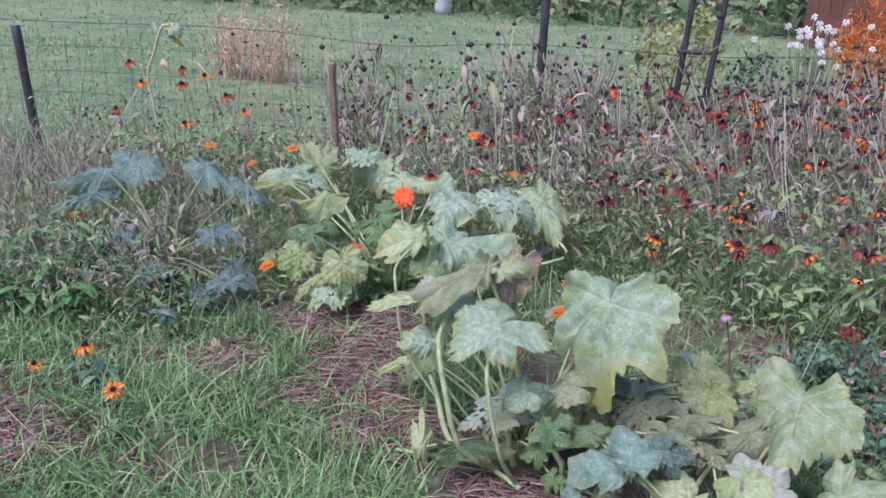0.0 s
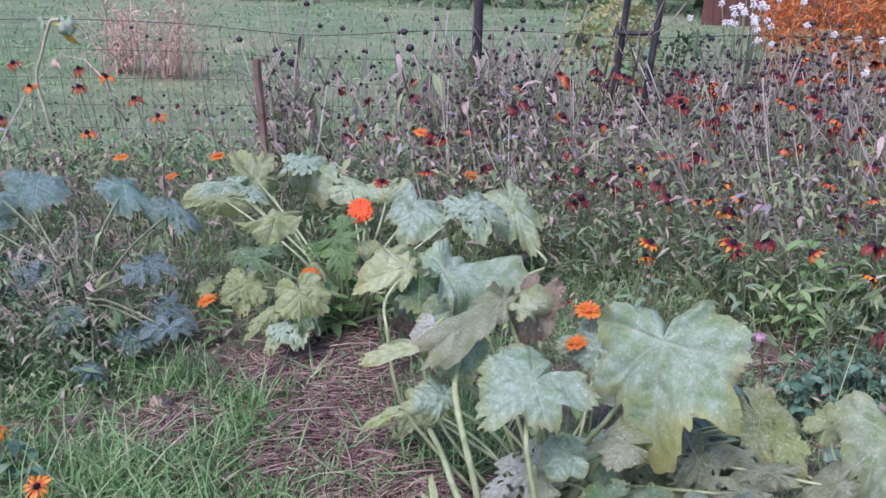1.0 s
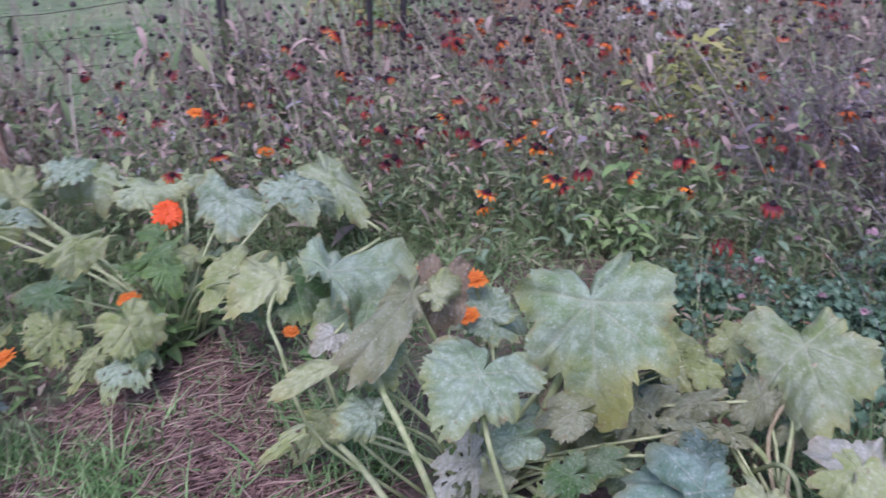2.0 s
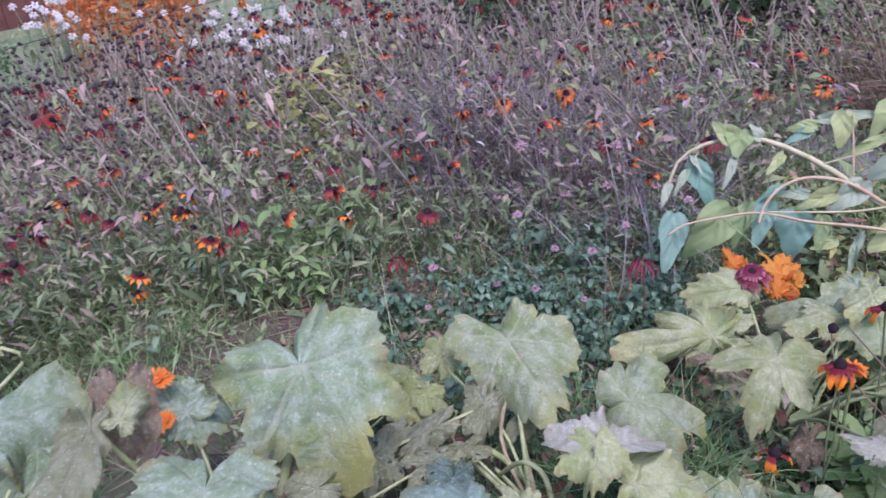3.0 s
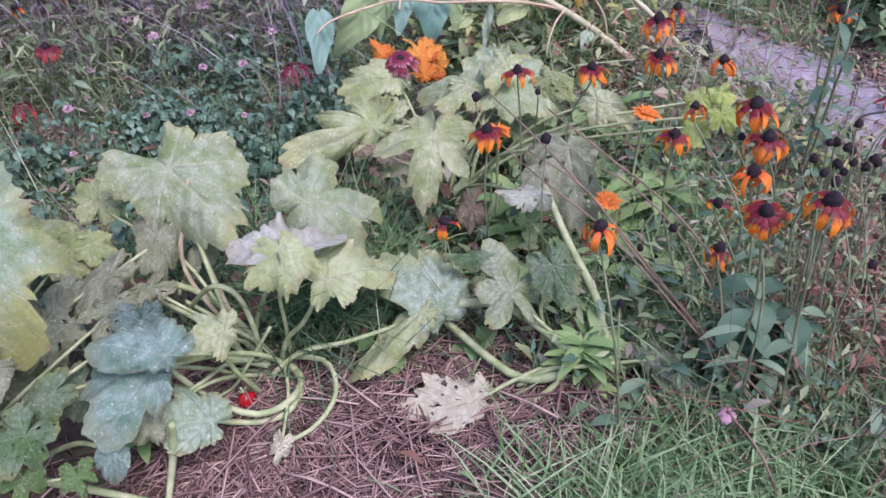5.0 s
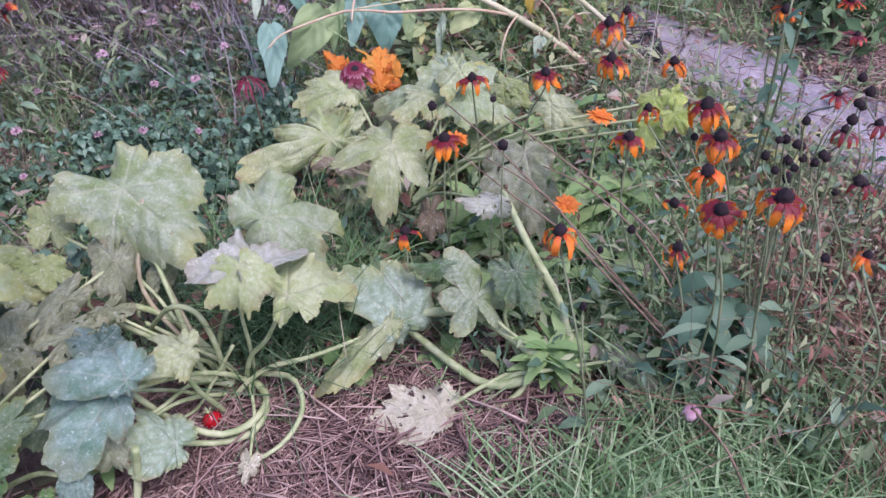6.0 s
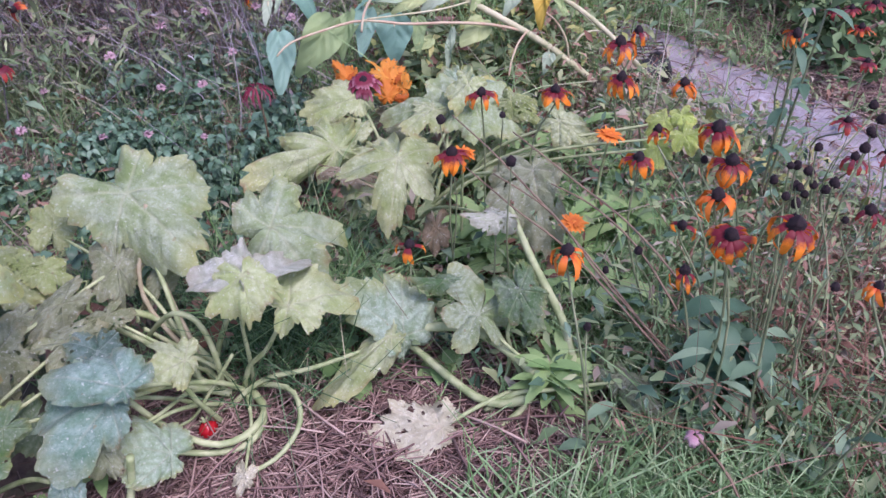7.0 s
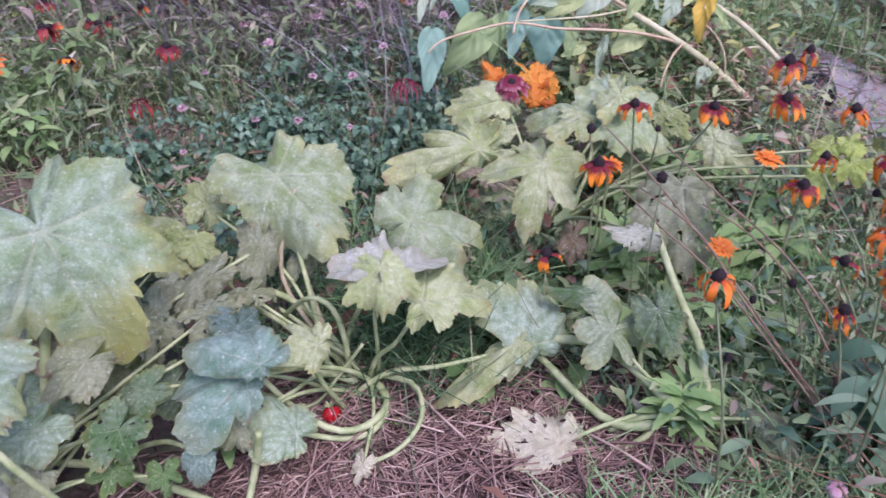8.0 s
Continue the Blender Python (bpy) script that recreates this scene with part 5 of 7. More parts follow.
def set_out(rows, tone):
    for k, (x, y, z) in enumerate(rows):
        ground = float(lie(x, y))
        h = min((0.3, 0.4, 0.5, 0.6, 0.75), key=lambda q: abs(q - (z - ground)))
        kind = (k * 7 + int(100 * x)) % 3
        if (tone, h, kind) not in PROTO:
            PROTO[tone, h, kind] = bed_prototype(tone, h, len(PROTO) + 3, kind)
        first = PROTO[tone, h, kind]
        s = (z - ground) / h
        m = pose(x, y, ground, 7 * math.sin(9 * x + k), 7 * math.cos(8 * y + k), 131 * k)
        if first.get("used"):
            copy_thing(first, m @ Matrix.Scale(s, 4))
        else:
            first.matrix_basis = m @ Matrix.Scale(s, 4)
            first.scale = (s, s, s)
            first["used"] = 1


set_out([(1.55, 3.98, 0.61), (1.47, 3.88, 0.58), (1.53, 3.39, 0.49), (1.20, 3.69, 0.52), (1.56, 2.60, 0.34), (1.68, 2.77, 0.38), (1.59, 3.11, 0.44), (2.35, 3.08, 0.51), (1.80, 3.61, 0.56), (2.20, 3.13, 0.51)], "ember")
set_out([(2.86, 2.59, 0.46), (2.76, 2.51, 0.44), (2.84, 2.44, 0.43), (2.76, 2.32, 0.40), (2.64, 1.97, 0.32), (2.76, 2.05, 0.35), (3.57, 2.87, 0.59), (3.38, 2.53, 0.50), (3.30, 2.42, 0.47), (3.50, 1.96, 0.40), (3.56, 1.87, 0.39), (3.85, 2.12, 0.47)], "orange")
set_out([(0.94, 3.30, 0.41), (1.25, 2.98, 0.38), (1.29, 2.92, 0.37), (1.13, 2.95, 0.36), (1.27, 2.80, 0.35), (1.24, 2.67, 0.32), (1.63, 2.45, 0.31), (2.10, 2.94, 0.46), (2.13, 2.88, 0.45), (1.82, 3.48, 0.54), (3.52, 1.75, 0.36), (2.58, 1.90, 0.30)], "flame")
set_out([(0.89, 3.32, 0.41), (0.93, 3.13, 0.38), (1.00, 3.05, 0.37), (0.74, 3.14, 0.38), (0.81, 3.15, 0.38), (1.16, 3.42, 0.46), (1.16, 3.34, 0.44), (1.34, 2.68, 0.33), (1.32, 2.61, 0.31), (1.71, 2.90, 0.41), (2.04, 2.95, 0.45), (2.07, 2.67, 0.40), (1.95, 2.58, 0.37), (2.23, 3.49, 0.58), (1.22, 4.14, 0.61), (1.23, 4.29, 0.64), (1.91, 2.22, 0.29), (3.67, 1.74, 0.37), (2.88, 1.84, 0.32), (3.37, 2.19, 0.43)], "red")
set_out([(1.53, 4.03, 0.62), (1.50, 3.42, 0.49), (1.21, 3.42, 0.47), (1.15, 4.23, 0.62), (1.38, 4.22, 0.64), (1.23, 3.68, 0.52), (1.78, 3.61, 0.56), (-0.10, 3.52, 0.45), (0.08, 3.41, 0.43), (-0.00, 3.13, 0.38), (0.34, 4.08, 0.57), (0.47, 4.16, 0.58)], "ember")
set_out([(1.61, 3.54, 0.53), (0.57, 3.23, 0.40), (0.64, 3.21, 0.39), (0.70, 3.29, 0.41), (0.77, 3.25, 0.40), (0.84, 3.15, 0.38), (0.90, 3.05, 0.36), (0.73, 2.92, 0.33), (0.67, 3.04, 0.36), (0.84, 3.33, 0.41), (0.75, 3.15, 0.38), (0.18, 3.41, 0.43), (-0.30, 3.53, 0.46), (-0.46, 3.45, 0.44), (-0.35, 3.44, 0.44)], "red")
set_out([(0.938, 2.486, 0.40), (0.939, 2.52, 0.294), (0.712, 2.431, 0.12), (1.243, 2.897, 0.403), (1.20, 2.92, 0.43), (1.27, 2.85, 0.38)], "flame")


scattered = np.random.default_rng(21)
for tone, count in (("red", 85), ("ember", 70), ("orange", 10)):
    spots = []
    while len(spots) < count:
        x, y = scattered.uniform(-0.6, 4.2), scattered.uniform(1.6, 5.2)
        if y > bed_front(x) + 0.1 and y < 4.4 + 0.3 * x:
            spots.append((x, y, float(np.clip(0.34 + 0.2 * (y - bed_front(x)), 0.3, 0.72)) + scattered.normal(0, 0.03)))
    set_out(spots, tone)


set_out([(3.3, 1.01, 0.4), (3.6, 0.78, 0.36), (3.5, 0.7, 0.36), (3.3, 0.66, 0.36), (3.25, 0.84, 0.33), (3.46, 0.78, 0.36), (3.56, 0.66, 0.36)], "ember")
set_out([(3.91, 0.67, 0.36), (3.68, 0.63, 0.36), (3.34, 0.76, 0.36), (3.37, 0.51, 0.33), (3.29, 0.53, 0.33)], "orange")


# ---- calendulas and poppies ----
def calendula(head, r, foot, material, words, up=(0, -0.2, 1), petals=26, leaves=6, big=0.11, seed=0):
    g = np.random.default_rng(seed)
    f = np.array([foot[0], foot[1], float(lie(*foot))])
    ob = thing("calendula", f, words, "flower", "calendulas")
    h = np.array(head, float)
    if r:
        v, t = tube([f, f + (h - f) * 0.5 + (0.02, 0.01, 0.02), h], [0.004, 0.0035, 0.003], 6, 8)
        solid("stem", v, t, [M_STALK], parent=ob)
        v, t, al = petal_ring(petals, r, r * 0.28, 0.15, 0, seed)
        v2, t2, al2 = petal_ring(petals // 2, r * 0.7, r * 0.25, -0.2, r * 0.08, seed + 1)
        solid("petals", tilt_to(np.concatenate([v, v2]), up) + h, np.concatenate([t, t2 + len(v)]), [material], attrs={"along": np.concatenate([al, al2])}, parent=ob)
        v, t = cone_mesh(r * 0.25, r * 0.2, 3, 9, seed)
        solid("disc", tilt_to(v, up) + h, t, [material], attrs={"along": np.ones(len(v))}, parent=ob)
    for k in range(leaves):
        w = g.uniform(0, 6.28)
        q = f + (h - f) * g.uniform(0.05, 0.6)
        d = np.array([math.cos(w), math.sin(w), g.uniform(0.5, 1.4)])
        v, t = oval_leaf(big * g.uniform(0.55, 1.1), big * 0.30, 0.6, 6)
        solid("leaf", set_frame(v, q, q + d, (-d[0], -d[1], 1.0)), t, [M_CALLEAF], parent=ob)
    return ob


ORANGE_WORDS = "orange calendula flower above light green oblong leaves"
for k, (x, y, z, r) in enumerate([(0.781, 1.75, 0.428, 0.034), (0.756, 1.704, 0.351, 0.028), (1.787, 0.497, 0.30, 0.026), (2.048, 0.50, 0.36, 0.03), (1.843, 0.766, 0.375, 0.026),
                                  (-0.167, 2.171, 0.262, 0.032), (-0.509, 2.078, 0.165, 0.032), (-0.995, 3.149, 0.364, 0.034), (0.194, 3.263, 0.327, 0.034), (-0.10, 3.505, 0.453, 0.036),
                                  (-1.33, 2.90, 0.40, 0.03), (-1.09, 2.90, 0.33, 0.028), (0.66, 1.50, 0.30, 0.025), (0.30, 1.95, 0.22, 0.022), (1.02, 1.15, 0.12, 0.03), (0.50, 2.25, 0.20, 0.04)]):
    calendula((x, y, z), r, (x + 0.03, y + 0.03), M_CALENDULA, ORANGE_WORDS, (0.25 * math.sin(k * 5), -0.25, 1.2), 24, 4, 0.09, k)
calendula((-0.074, 2.455, 0.403), 0.045, (-0.05, 2.47), M_POPPY, "scarlet orange double flower among young squash leaves", (0.15, -0.75, 0.6), 30, 6, 0.10, 40)
rosette = calendula((1.56, 0.47, 0.20), 0, (1.55, 0.45), M_CALENDULA, "bright green calendula rosette with oblong leaves", (0, 0, 1), 0, 46, 0.085, 41)
rosette = calendula((1.60, 0.44, 0.16), 0, (1.60, 0.45), M_CALENDULA, "bright green calendula rosette with oblong leaves", (0, 0, 1), 0, 26, 0.08, 42)
for k, (x, y, z) in enumerate([(1.95, 0.55, 0.2), (2.1, 0.45, 0.2), (1.84, 0.42, 0.18), (2.2, 0.68, 0.22), (1.72, 0.62, 0.14), (2.3, 0.5, 0.2), (2.3, 0.75, 0.22), (2.45, 0.7, 0.2), (2.2, 0.9, 0.2), (1.95, 0.78, 0.20), (1.88, 0.72, 0.18), (-0.05, 2.30, 0.30), (-0.12, 2.20, 0.26), (2.10, 0.62, 0.2)]):
    calendula((x, y, z), 0, (x + 0.02, y), M_CALENDULA, "leafy green calendula plant without open flowers", (0, 0, 1), 0, 22, 0.13, 60 + k)


# ---- fallen sunflower ----
def build_sunflower():
    foot = (2.90, 0.56, 0.0)
    ob = thing("sunflower", foot, "fallen branching sunflower with pale stems, heart-shaped leaves and a maroon head", "sunflower")

    def arm(points, radii, m):
        v, t = tube(points, radii, 8, 20)
        return solid("branch", v, t, [m], parent=ob)

    arm([(2.834, 0.586, -0.037), (2.780, 0.726, 0.087), (2.735, 0.860, 0.205), (2.659, 0.995, 0.315), (2.607, 1.125, 0.397), (2.568, 1.221, 0.469), (2.509, 1.333, 0.536), (2.452, 1.424, 0.563), (2.376, 1.509, 0.549), (2.318, 1.559, 0.501), (2.274, 1.556, 0.432)], [0.012, 0.0104, 0.0088, 0.0064, 0.0044], M_SUNSTEM)
    arm([(2.911, 0.498, -0.007), (2.883, 0.602, 0.100), (2.853, 0.722, 0.229), (2.820, 0.832, 0.320), (2.771, 0.944, 0.394), (2.726, 1.050, 0.467), (2.691, 1.110, 0.502)], [0.0096, 0.008, 0.0072, 0.0056], M_SUNSTEM)
    arm([(2.617, 1.088, 0.383), (2.568, 1.173, 0.443), (2.504, 1.246, 0.464), (2.446, 1.294, 0.447), (2.391, 1.312, 0.406), (2.347, 1.304, 0.361)], [0.006, 0.0048, 0.0032], M_SUNSTEM_PINK)
    arm([(2.719, 0.914, 0.255), (2.617, 1.012, 0.313), (2.526, 1.117, 0.342), (2.447, 1.216, 0.357), (2.376, 1.318, 0.382), (2.292, 1.400, 0.374), (2.216, 1.458, 0.362), (2.173, 1.479, 0.338)], [0.0048, 0.004, 0.0028], M_SUNSTEM_PINK)
    arm([(2.617, 1.082, 0.377), (2.540, 1.145, 0.374), (2.451, 1.229, 0.381), (2.385, 1.304, 0.385)], [0.0032, 0.0028, 0.0024], M_SUNSTEM)
    arm([(2.687, 0.931, 0.275), (2.631, 0.938, 0.259), (2.569, 0.935, 0.230), (2.532, 0.928, 0.200)], [0.0036, 0.0032, 0.0024], M_SUNSTEM_PINK)
    arm([(2.751, 0.813, 0.164), (2.741, 0.824, 0.242), (2.735, 0.854, 0.296), (2.726, 0.891, 0.328)], [0.0032, 0.0032, 0.0024], M_SUNSTEM_PINK)
    arm([(2.797, 0.885, 0.357), (2.791, 0.916, 0.395), (2.787, 0.941, 0.432)], [0.0032, 0.0024], M_SUNSTEM)
    arm([(2.792, 0.815, 0.200), (2.816, 0.788, 0.235), (2.849, 0.742, 0.233), (2.874, 0.690, 0.186)], [0.0036, 0.0032, 0.0032], M_SUNSTEM)
    arm([(2.771, 0.934, 0.389), (2.731, 0.993, 0.423), (2.696, 1.032, 0.431)], [0.0032, 0.0024], M_SUNSTEM)
    arm([(2.583, 1.168, 0.442), (2.600, 1.186, 0.537), (2.621, 1.206, 0.624)], [0.0032, 0.0024], M_SUNSTEM_PINK)
    arm([(2.553, 1.242, 0.490), (2.594, 1.181, 0.514), (2.627, 1.145, 0.527)], [0.0024, 0.002], M_SUNSTEM)
    g = np.random.default_rng(5)
    blue, green, pale, yellow = M_SUNBLUE, M_SUNLEAF, M_SUNPALE, M_SUNYELLOW
    rows = [(2.461, 1.261, 0.336, 2.385, 1.234, 0.238, 0.124, blue),
            (2.415, 1.328, 0.357, 2.336, 1.312, 0.265, 0.079, blue),
            (2.380, 1.368, 0.361, 2.289, 1.366, 0.264, 0.072, green),
            (2.324, 1.419, 0.350, 2.204, 1.445, 0.246, 0.105, green),
            (2.223, 1.504, 0.334, 2.131, 1.460, 0.199, 0.108, blue),
            (2.334, 1.491, 0.467, 2.307, 1.399, 0.365, 0.098, blue),
            (2.411, 1.452, 0.579, 2.369, 1.485, 0.628, 0.061, green),
            (2.429, 1.428, 0.567, 2.378, 1.408, 0.505, 0.089, green),
            (2.464, 1.393, 0.573, 2.437, 1.410, 0.627, 0.051, pale),
            (2.559, 1.293, 0.592, 2.494, 1.342, 0.592, 0.048, green),
            (2.548, 1.297, 0.574, 2.477, 1.339, 0.548, 0.045, blue),
            (2.612, 1.229, 0.600, 2.562, 1.206, 0.528, 0.080, green),
            (2.636, 1.249, 0.604, 2.682, 1.098, 0.636, 0.049, pale),
            (2.690, 1.132, 0.620, 2.618, 1.171, 0.561, 0.074, green),
            (2.699, 1.068, 0.534, 2.590, 1.148, 0.433, 0.102, pale),
            (2.652, 1.064, 0.422, 2.578, 1.061, 0.331, 0.084, green),
            (2.687, 1.041, 0.460, 2.625, 0.993, 0.350, 0.039, pale),
            (2.747, 0.925, 0.441, 2.733, 0.931, 0.499, 0.048, pale),
            (2.729, 0.896, 0.369, 2.651, 0.891, 0.270, 0.075, yellow),
            (2.454, 1.323, 0.420, 2.378, 1.366, 0.396, 0.041, blue),
            (2.600, 1.055, 0.309, 2.519, 1.093, 0.252, 0.091, green),
            (2.580, 1.165, 0.419, 2.494, 1.198, 0.347, 0.083, pale),
            (2.668, 0.851, 0.209, 2.612, 0.852, 0.170, 0.053, pale),
            (2.733, 0.932, 0.420, 2.672, 0.950, 0.371, 0.046, green),
            (2.541, 1.117, 0.281, 2.467, 1.108, 0.203, 0.030, pale),
            (2.530, 1.220, 0.401, 2.443, 1.281, 0.366, 0.055, green),
            (2.503, 1.206, 0.331, 2.442, 1.169, 0.250, 0.076, green),
            (2.397, 1.428, 0.499, 2.340, 1.412, 0.435, 0.029, pale),
            (2.332, 1.508, 0.512, 2.314, 1.453, 0.473, 0.024, pale),
            (2.645, 1.155, 0.545, 2.561, 1.219, 0.499, 0.042, green),
            (2.735, 0.975, 0.481, 2.682, 1.003, 0.458, 0.039, green),
            (2.250, 1.539, 0.444, 2.195, 1.528, 0.400, 0.037, pale),
            (2.687, 0.979, 0.381, 2.624, 0.981, 0.321, 0.053, pale),
            (2.291, 1.517, 0.472, 2.230, 1.511, 0.422, 0.030, pale),
            (2.483, 1.336, 0.502, 2.423, 1.347, 0.464, 0.038, green),
            (2.501, 1.176, 0.287, 2.433, 1.214, 0.268, 0.045, green),
            (2.744, 0.839, 0.336, 2.732, 0.876, 0.414, 0.036, green),
            (2.493, 1.273, 0.413, 2.430, 1.322, 0.418, 0.038, pale)]
    for k, (x, y, z, tx, ty, tz, wide, m) in enumerate(rows):
        q, tip = np.array([x, y, z]), np.array([tx, ty, tz])
        long = float(np.linalg.norm(tip - q))
        v, t = heart_leaf(0.80 * long, 0.86 * wide, g.uniform(0.1, 0.5), k)
        solid("leaf", set_frame(v, q, tip, (-0.75 + g.normal(0, 0.35), -0.45 + g.normal(0, 0.35), 0.55)), t, [m], parent=ob)
        v, t = tube([q + (0.035, 0.015, 0.012), q + (0.015, 0.006, 0.012), q], [0.0022] * 2, 5, 4)
        solid("leaf_stalk", v, t, [M_SUNSTEM], parent=ob)
    h = np.array([2.142, 1.186, 0.328])
    up = (-0.3, -0.2, 1.0)
    v, t, al = petal_ring(34, 0.050, 0.010, 0.75, 0, 11, 0.1)
    v2, t2, al2 = petal_ring(22, 0.030, 0.009, 0.4, 0.008, 12)
    solid("ray_petals", tilt_to(np.concatenate([v, v2]), up) + h, np.concatenate([t, t2 + len(v)]), [M_MAROON], attrs={"along": np.concatenate([al, al2])}, parent=ob)
    v, t = cone_mesh(0.017, 0.016, 5, 12, 2)
    solid("disc", tilt_to(v, up) + h, t, [M_CONE], parent=ob)
    # ragged orange rays of a withered head behind it
    for root, end, n, spread in (((2.170, 1.231, 0.290), (2.191, 1.310, 0.368), 9, 0.55), ((2.202, 1.146, 0.260), (2.260, 1.219, 0.366), 9, 0.40), ((2.206, 1.140, 0.260), (2.288, 1.153, 0.346), 9, 0.50), ((2.212, 1.125, 0.256), (2.269, 1.078, 0.266), 7, 0.40), ((2.289, 1.042, 0.227), (2.300, 1.004, 0.215), 6, 0.60)):
        root, end = np.array(root), np.array(end)
        d = end - root
        for k in range(max(2, n // 2)):
            start = root + d * g.uniform(-0.1, 0.55) + g.normal(0, 0.012, 3)
            far = start + d * g.uniform(0.32, 0.52) + g.normal(0, spread * 0.022, 3)
            v, t, data = lobed_leaf(float(np.linalg.norm(far - start)), None, 0.2, 0.35, 0.6, 300 + k + n, 0.25, (0.3, 0.5, 1, 0.6, 0.3), None, None, 70, 8, 0.4)
            solid("withered_ray", set_frame(v, start, far, (-0.7 + g.normal(0, 0.3), -0.4 + g.normal(0, 0.3), 0.5)), t, [M_ORANGELEAF], parent=ob)


build_sunflower()


def tuft(name, at, material, words, n, r, length, width, cat="flower", seed=0, stem_to=None):
    """A spent, drooping flower of many narrow petals."""
    v, t, al = petal_ring(n, length, width, 1.25, 0, seed, 0.2)
    foot = np.array([at[0] + 0.04, at[1] + 0.03, float(lie(at[0], at[1]))]) if stem_to is None else np.array(stem_to)
    ob = thing(name, foot, words, cat)
    solid("petals", v + np.array(at), t, [material], attrs={"along": al}, parent=ob)
    v, t = tube([foot, (foot + np.array(at)) / 2 + (0.01, 0, 0.03), at], [0.003] * 2, 5, 8)
    solid("stem", v, t, [M_STEM_BROWN], parent=ob)
    return ob


tuft("withered_flower", (2.058, 1.48, 0.30), M_MAROON, "withered dark red flower hanging over the clover", 16, 0, 0.06, 0.008, seed=3)
tuft("withered_flower", (1.485, 0.168, 0.13), M_PINK, "faded pink flower lying over on a brown stem", 14, 0, 0.022, 0.007, seed=4, stem_to=(1.36, 0.02, 0.02))
tuft("withered_flower", (1.235, 1.846, 0.363), M_PINK, "pinkish dry seed head on a bent stem", 10, 0, 0.025, 0.009, seed=5)
tuft("withered_flower", (1.616, 2.059, 0.30), M_RED, "wilting red-orange flower at the bed's edge", 10, 0, 0.05, 0.010, seed=6)


def fallen_stems():
    ob = thing("dead_stem_bundle", (1.60, 0.10, 0.03), "bundle of long brown dead stems leaning across the flowers", "dead stems")
    g = np.random.default_rng(12)
    for k in range(5):
        a = np.array([1.60 + g.normal(0, 0.04), 0.08 + g.normal(0, 0.05), 0.05])
        b = np.array([1.80 + g.normal(0, 0.05), 0.72 + g.normal(0, 0.09), 0.40 + g.normal(0, 0.04)])
        m = (a + b) / 2 + np.array([0.02, 0, 0.05]) + g.normal(0, 0.018, 3)
        n = a + (b - a) * 0.78 + np.array([0.01, 0, 0.03]) + g.normal(0, 0.012, 3)
        v, t = tube([a, m, n, b], [0.0028, 0.0022, 0.0014], 5, 12)
        solid("stem", v, t, [M_STEM_BROWN], parent=ob)


fallen_stems()


# ---- small things on the ground ----
def build_small():
    v, t = cone_mesh(0.018, 0.030, 7, 16, 0)
    ob = thing("tomato", (1.207, 1.053, 0.03), "small ripe red tomato lying on straw under stalks", "tomato")
    solid("fruit", v * (1, 1, 1) + (1.207, 1.053, 0.035), t, [M_TOMATO], parent=ob)
    for k in range(5):
        w = 1.25 * k
        v, t = oval_leaf(0.014, 0.005, -0.5, 3)
        q = np.array([1.207, 1.053, 0.062])
        solid("sepal", set_frame(v, q, q + (math.cos(w), math.sin(w), 0.2), (0, 0, 1)), t, [M_STALK], parent=ob)
    v, t, data = lobed_leaf(0.055, 0.07, 0.1, 0.35, 0.3, 91)
    base = np.array([-0.43, 1.62, 0.02])
    ob = thing("fallen_leaf", base, "cream dried leaf standing in the grass", "leaf")
    solid("blade", set_frame(v, base, base + (0.01, 0.0, 0.09), (0.5, -0.8, 0.1)), t, [M_CREAM], attrs=data, parent=ob)
    # a black tray at the path's edge
    ob = thing("plastic_tray", (2.95, 0.605, 0.0), "small black plastic pot lying beside the path", "pot")
    v, t = tube([(2.90, 0.65, 0.05), (2.945, 0.615, 0.06), (2.99, 0.575, 0.07)], [0.038, 0.045, 0.05], 14, 6)
    solid("pot", v, t, [M_BLACK], parent=ob)
    v, t = tube([(2.985, 0.579, 0.07), (2.996, 0.570, 0.072)], [0.055, 0.055], 14, 2)
    solid("rim", v, t, [M_BLACK], parent=ob)
    ob = thing("bucket", (-5.6, 18.3, 0.1), "white plastic bucket far off in the paddock", "bucket")
    v, t = tube([(-5.6, 18.3, float(lie(-5.6, 18.3))), (-5.6, 18.3, 0.35), (-5.6, 18.3, 0.62)], [0.2, 0.22, 0.25], 18, 6)
    solid("pail", v, t, [M_BUCKET], parent=ob)
    v, t = tube([(-5.6, 18.3, 0.60), (-5.6, 18.3, 0.65)], [0.265, 0.265], 18, 2)
    solid("rim", v, t, [M_BUCKET], parent=ob)


build_small()


# ---- templates for what nobody could count ----
def blade(height, width, bend, steps=3):
    v, t = [], []
    for i in range(steps + 1):
        f = i / steps
        w = width * 0.5 * (1 - 0.85 * f)
        y = bend * height * f * f
        z = height * (f - 0.3 * bend * f * f)
        v += [(-w, y, z), (w, y, z)]
    for i in range(steps):
        a = 2 * i
        t += [(a, a + 1, a + 3), (a, a + 3, a + 2)]
    return np.array(v), np.array(t), np.zeros(len(t), int)


def rows_in(n, x0, x1, y0, y1, keep):
    out = []
    while sum(len(o) for o in out) < n:
        x, y = rng.uniform(x0, x1, n * 2), rng.uniform(y0, y1, n * 2)
        k = keep(x, y) > rng.random(n * 2)
        out.append(np.stack([x[k], y[k]], -1))
    p = np.concatenate(out)[:n]
    return np.column_stack([p, lie(p[:, 0], p[:, 1])])


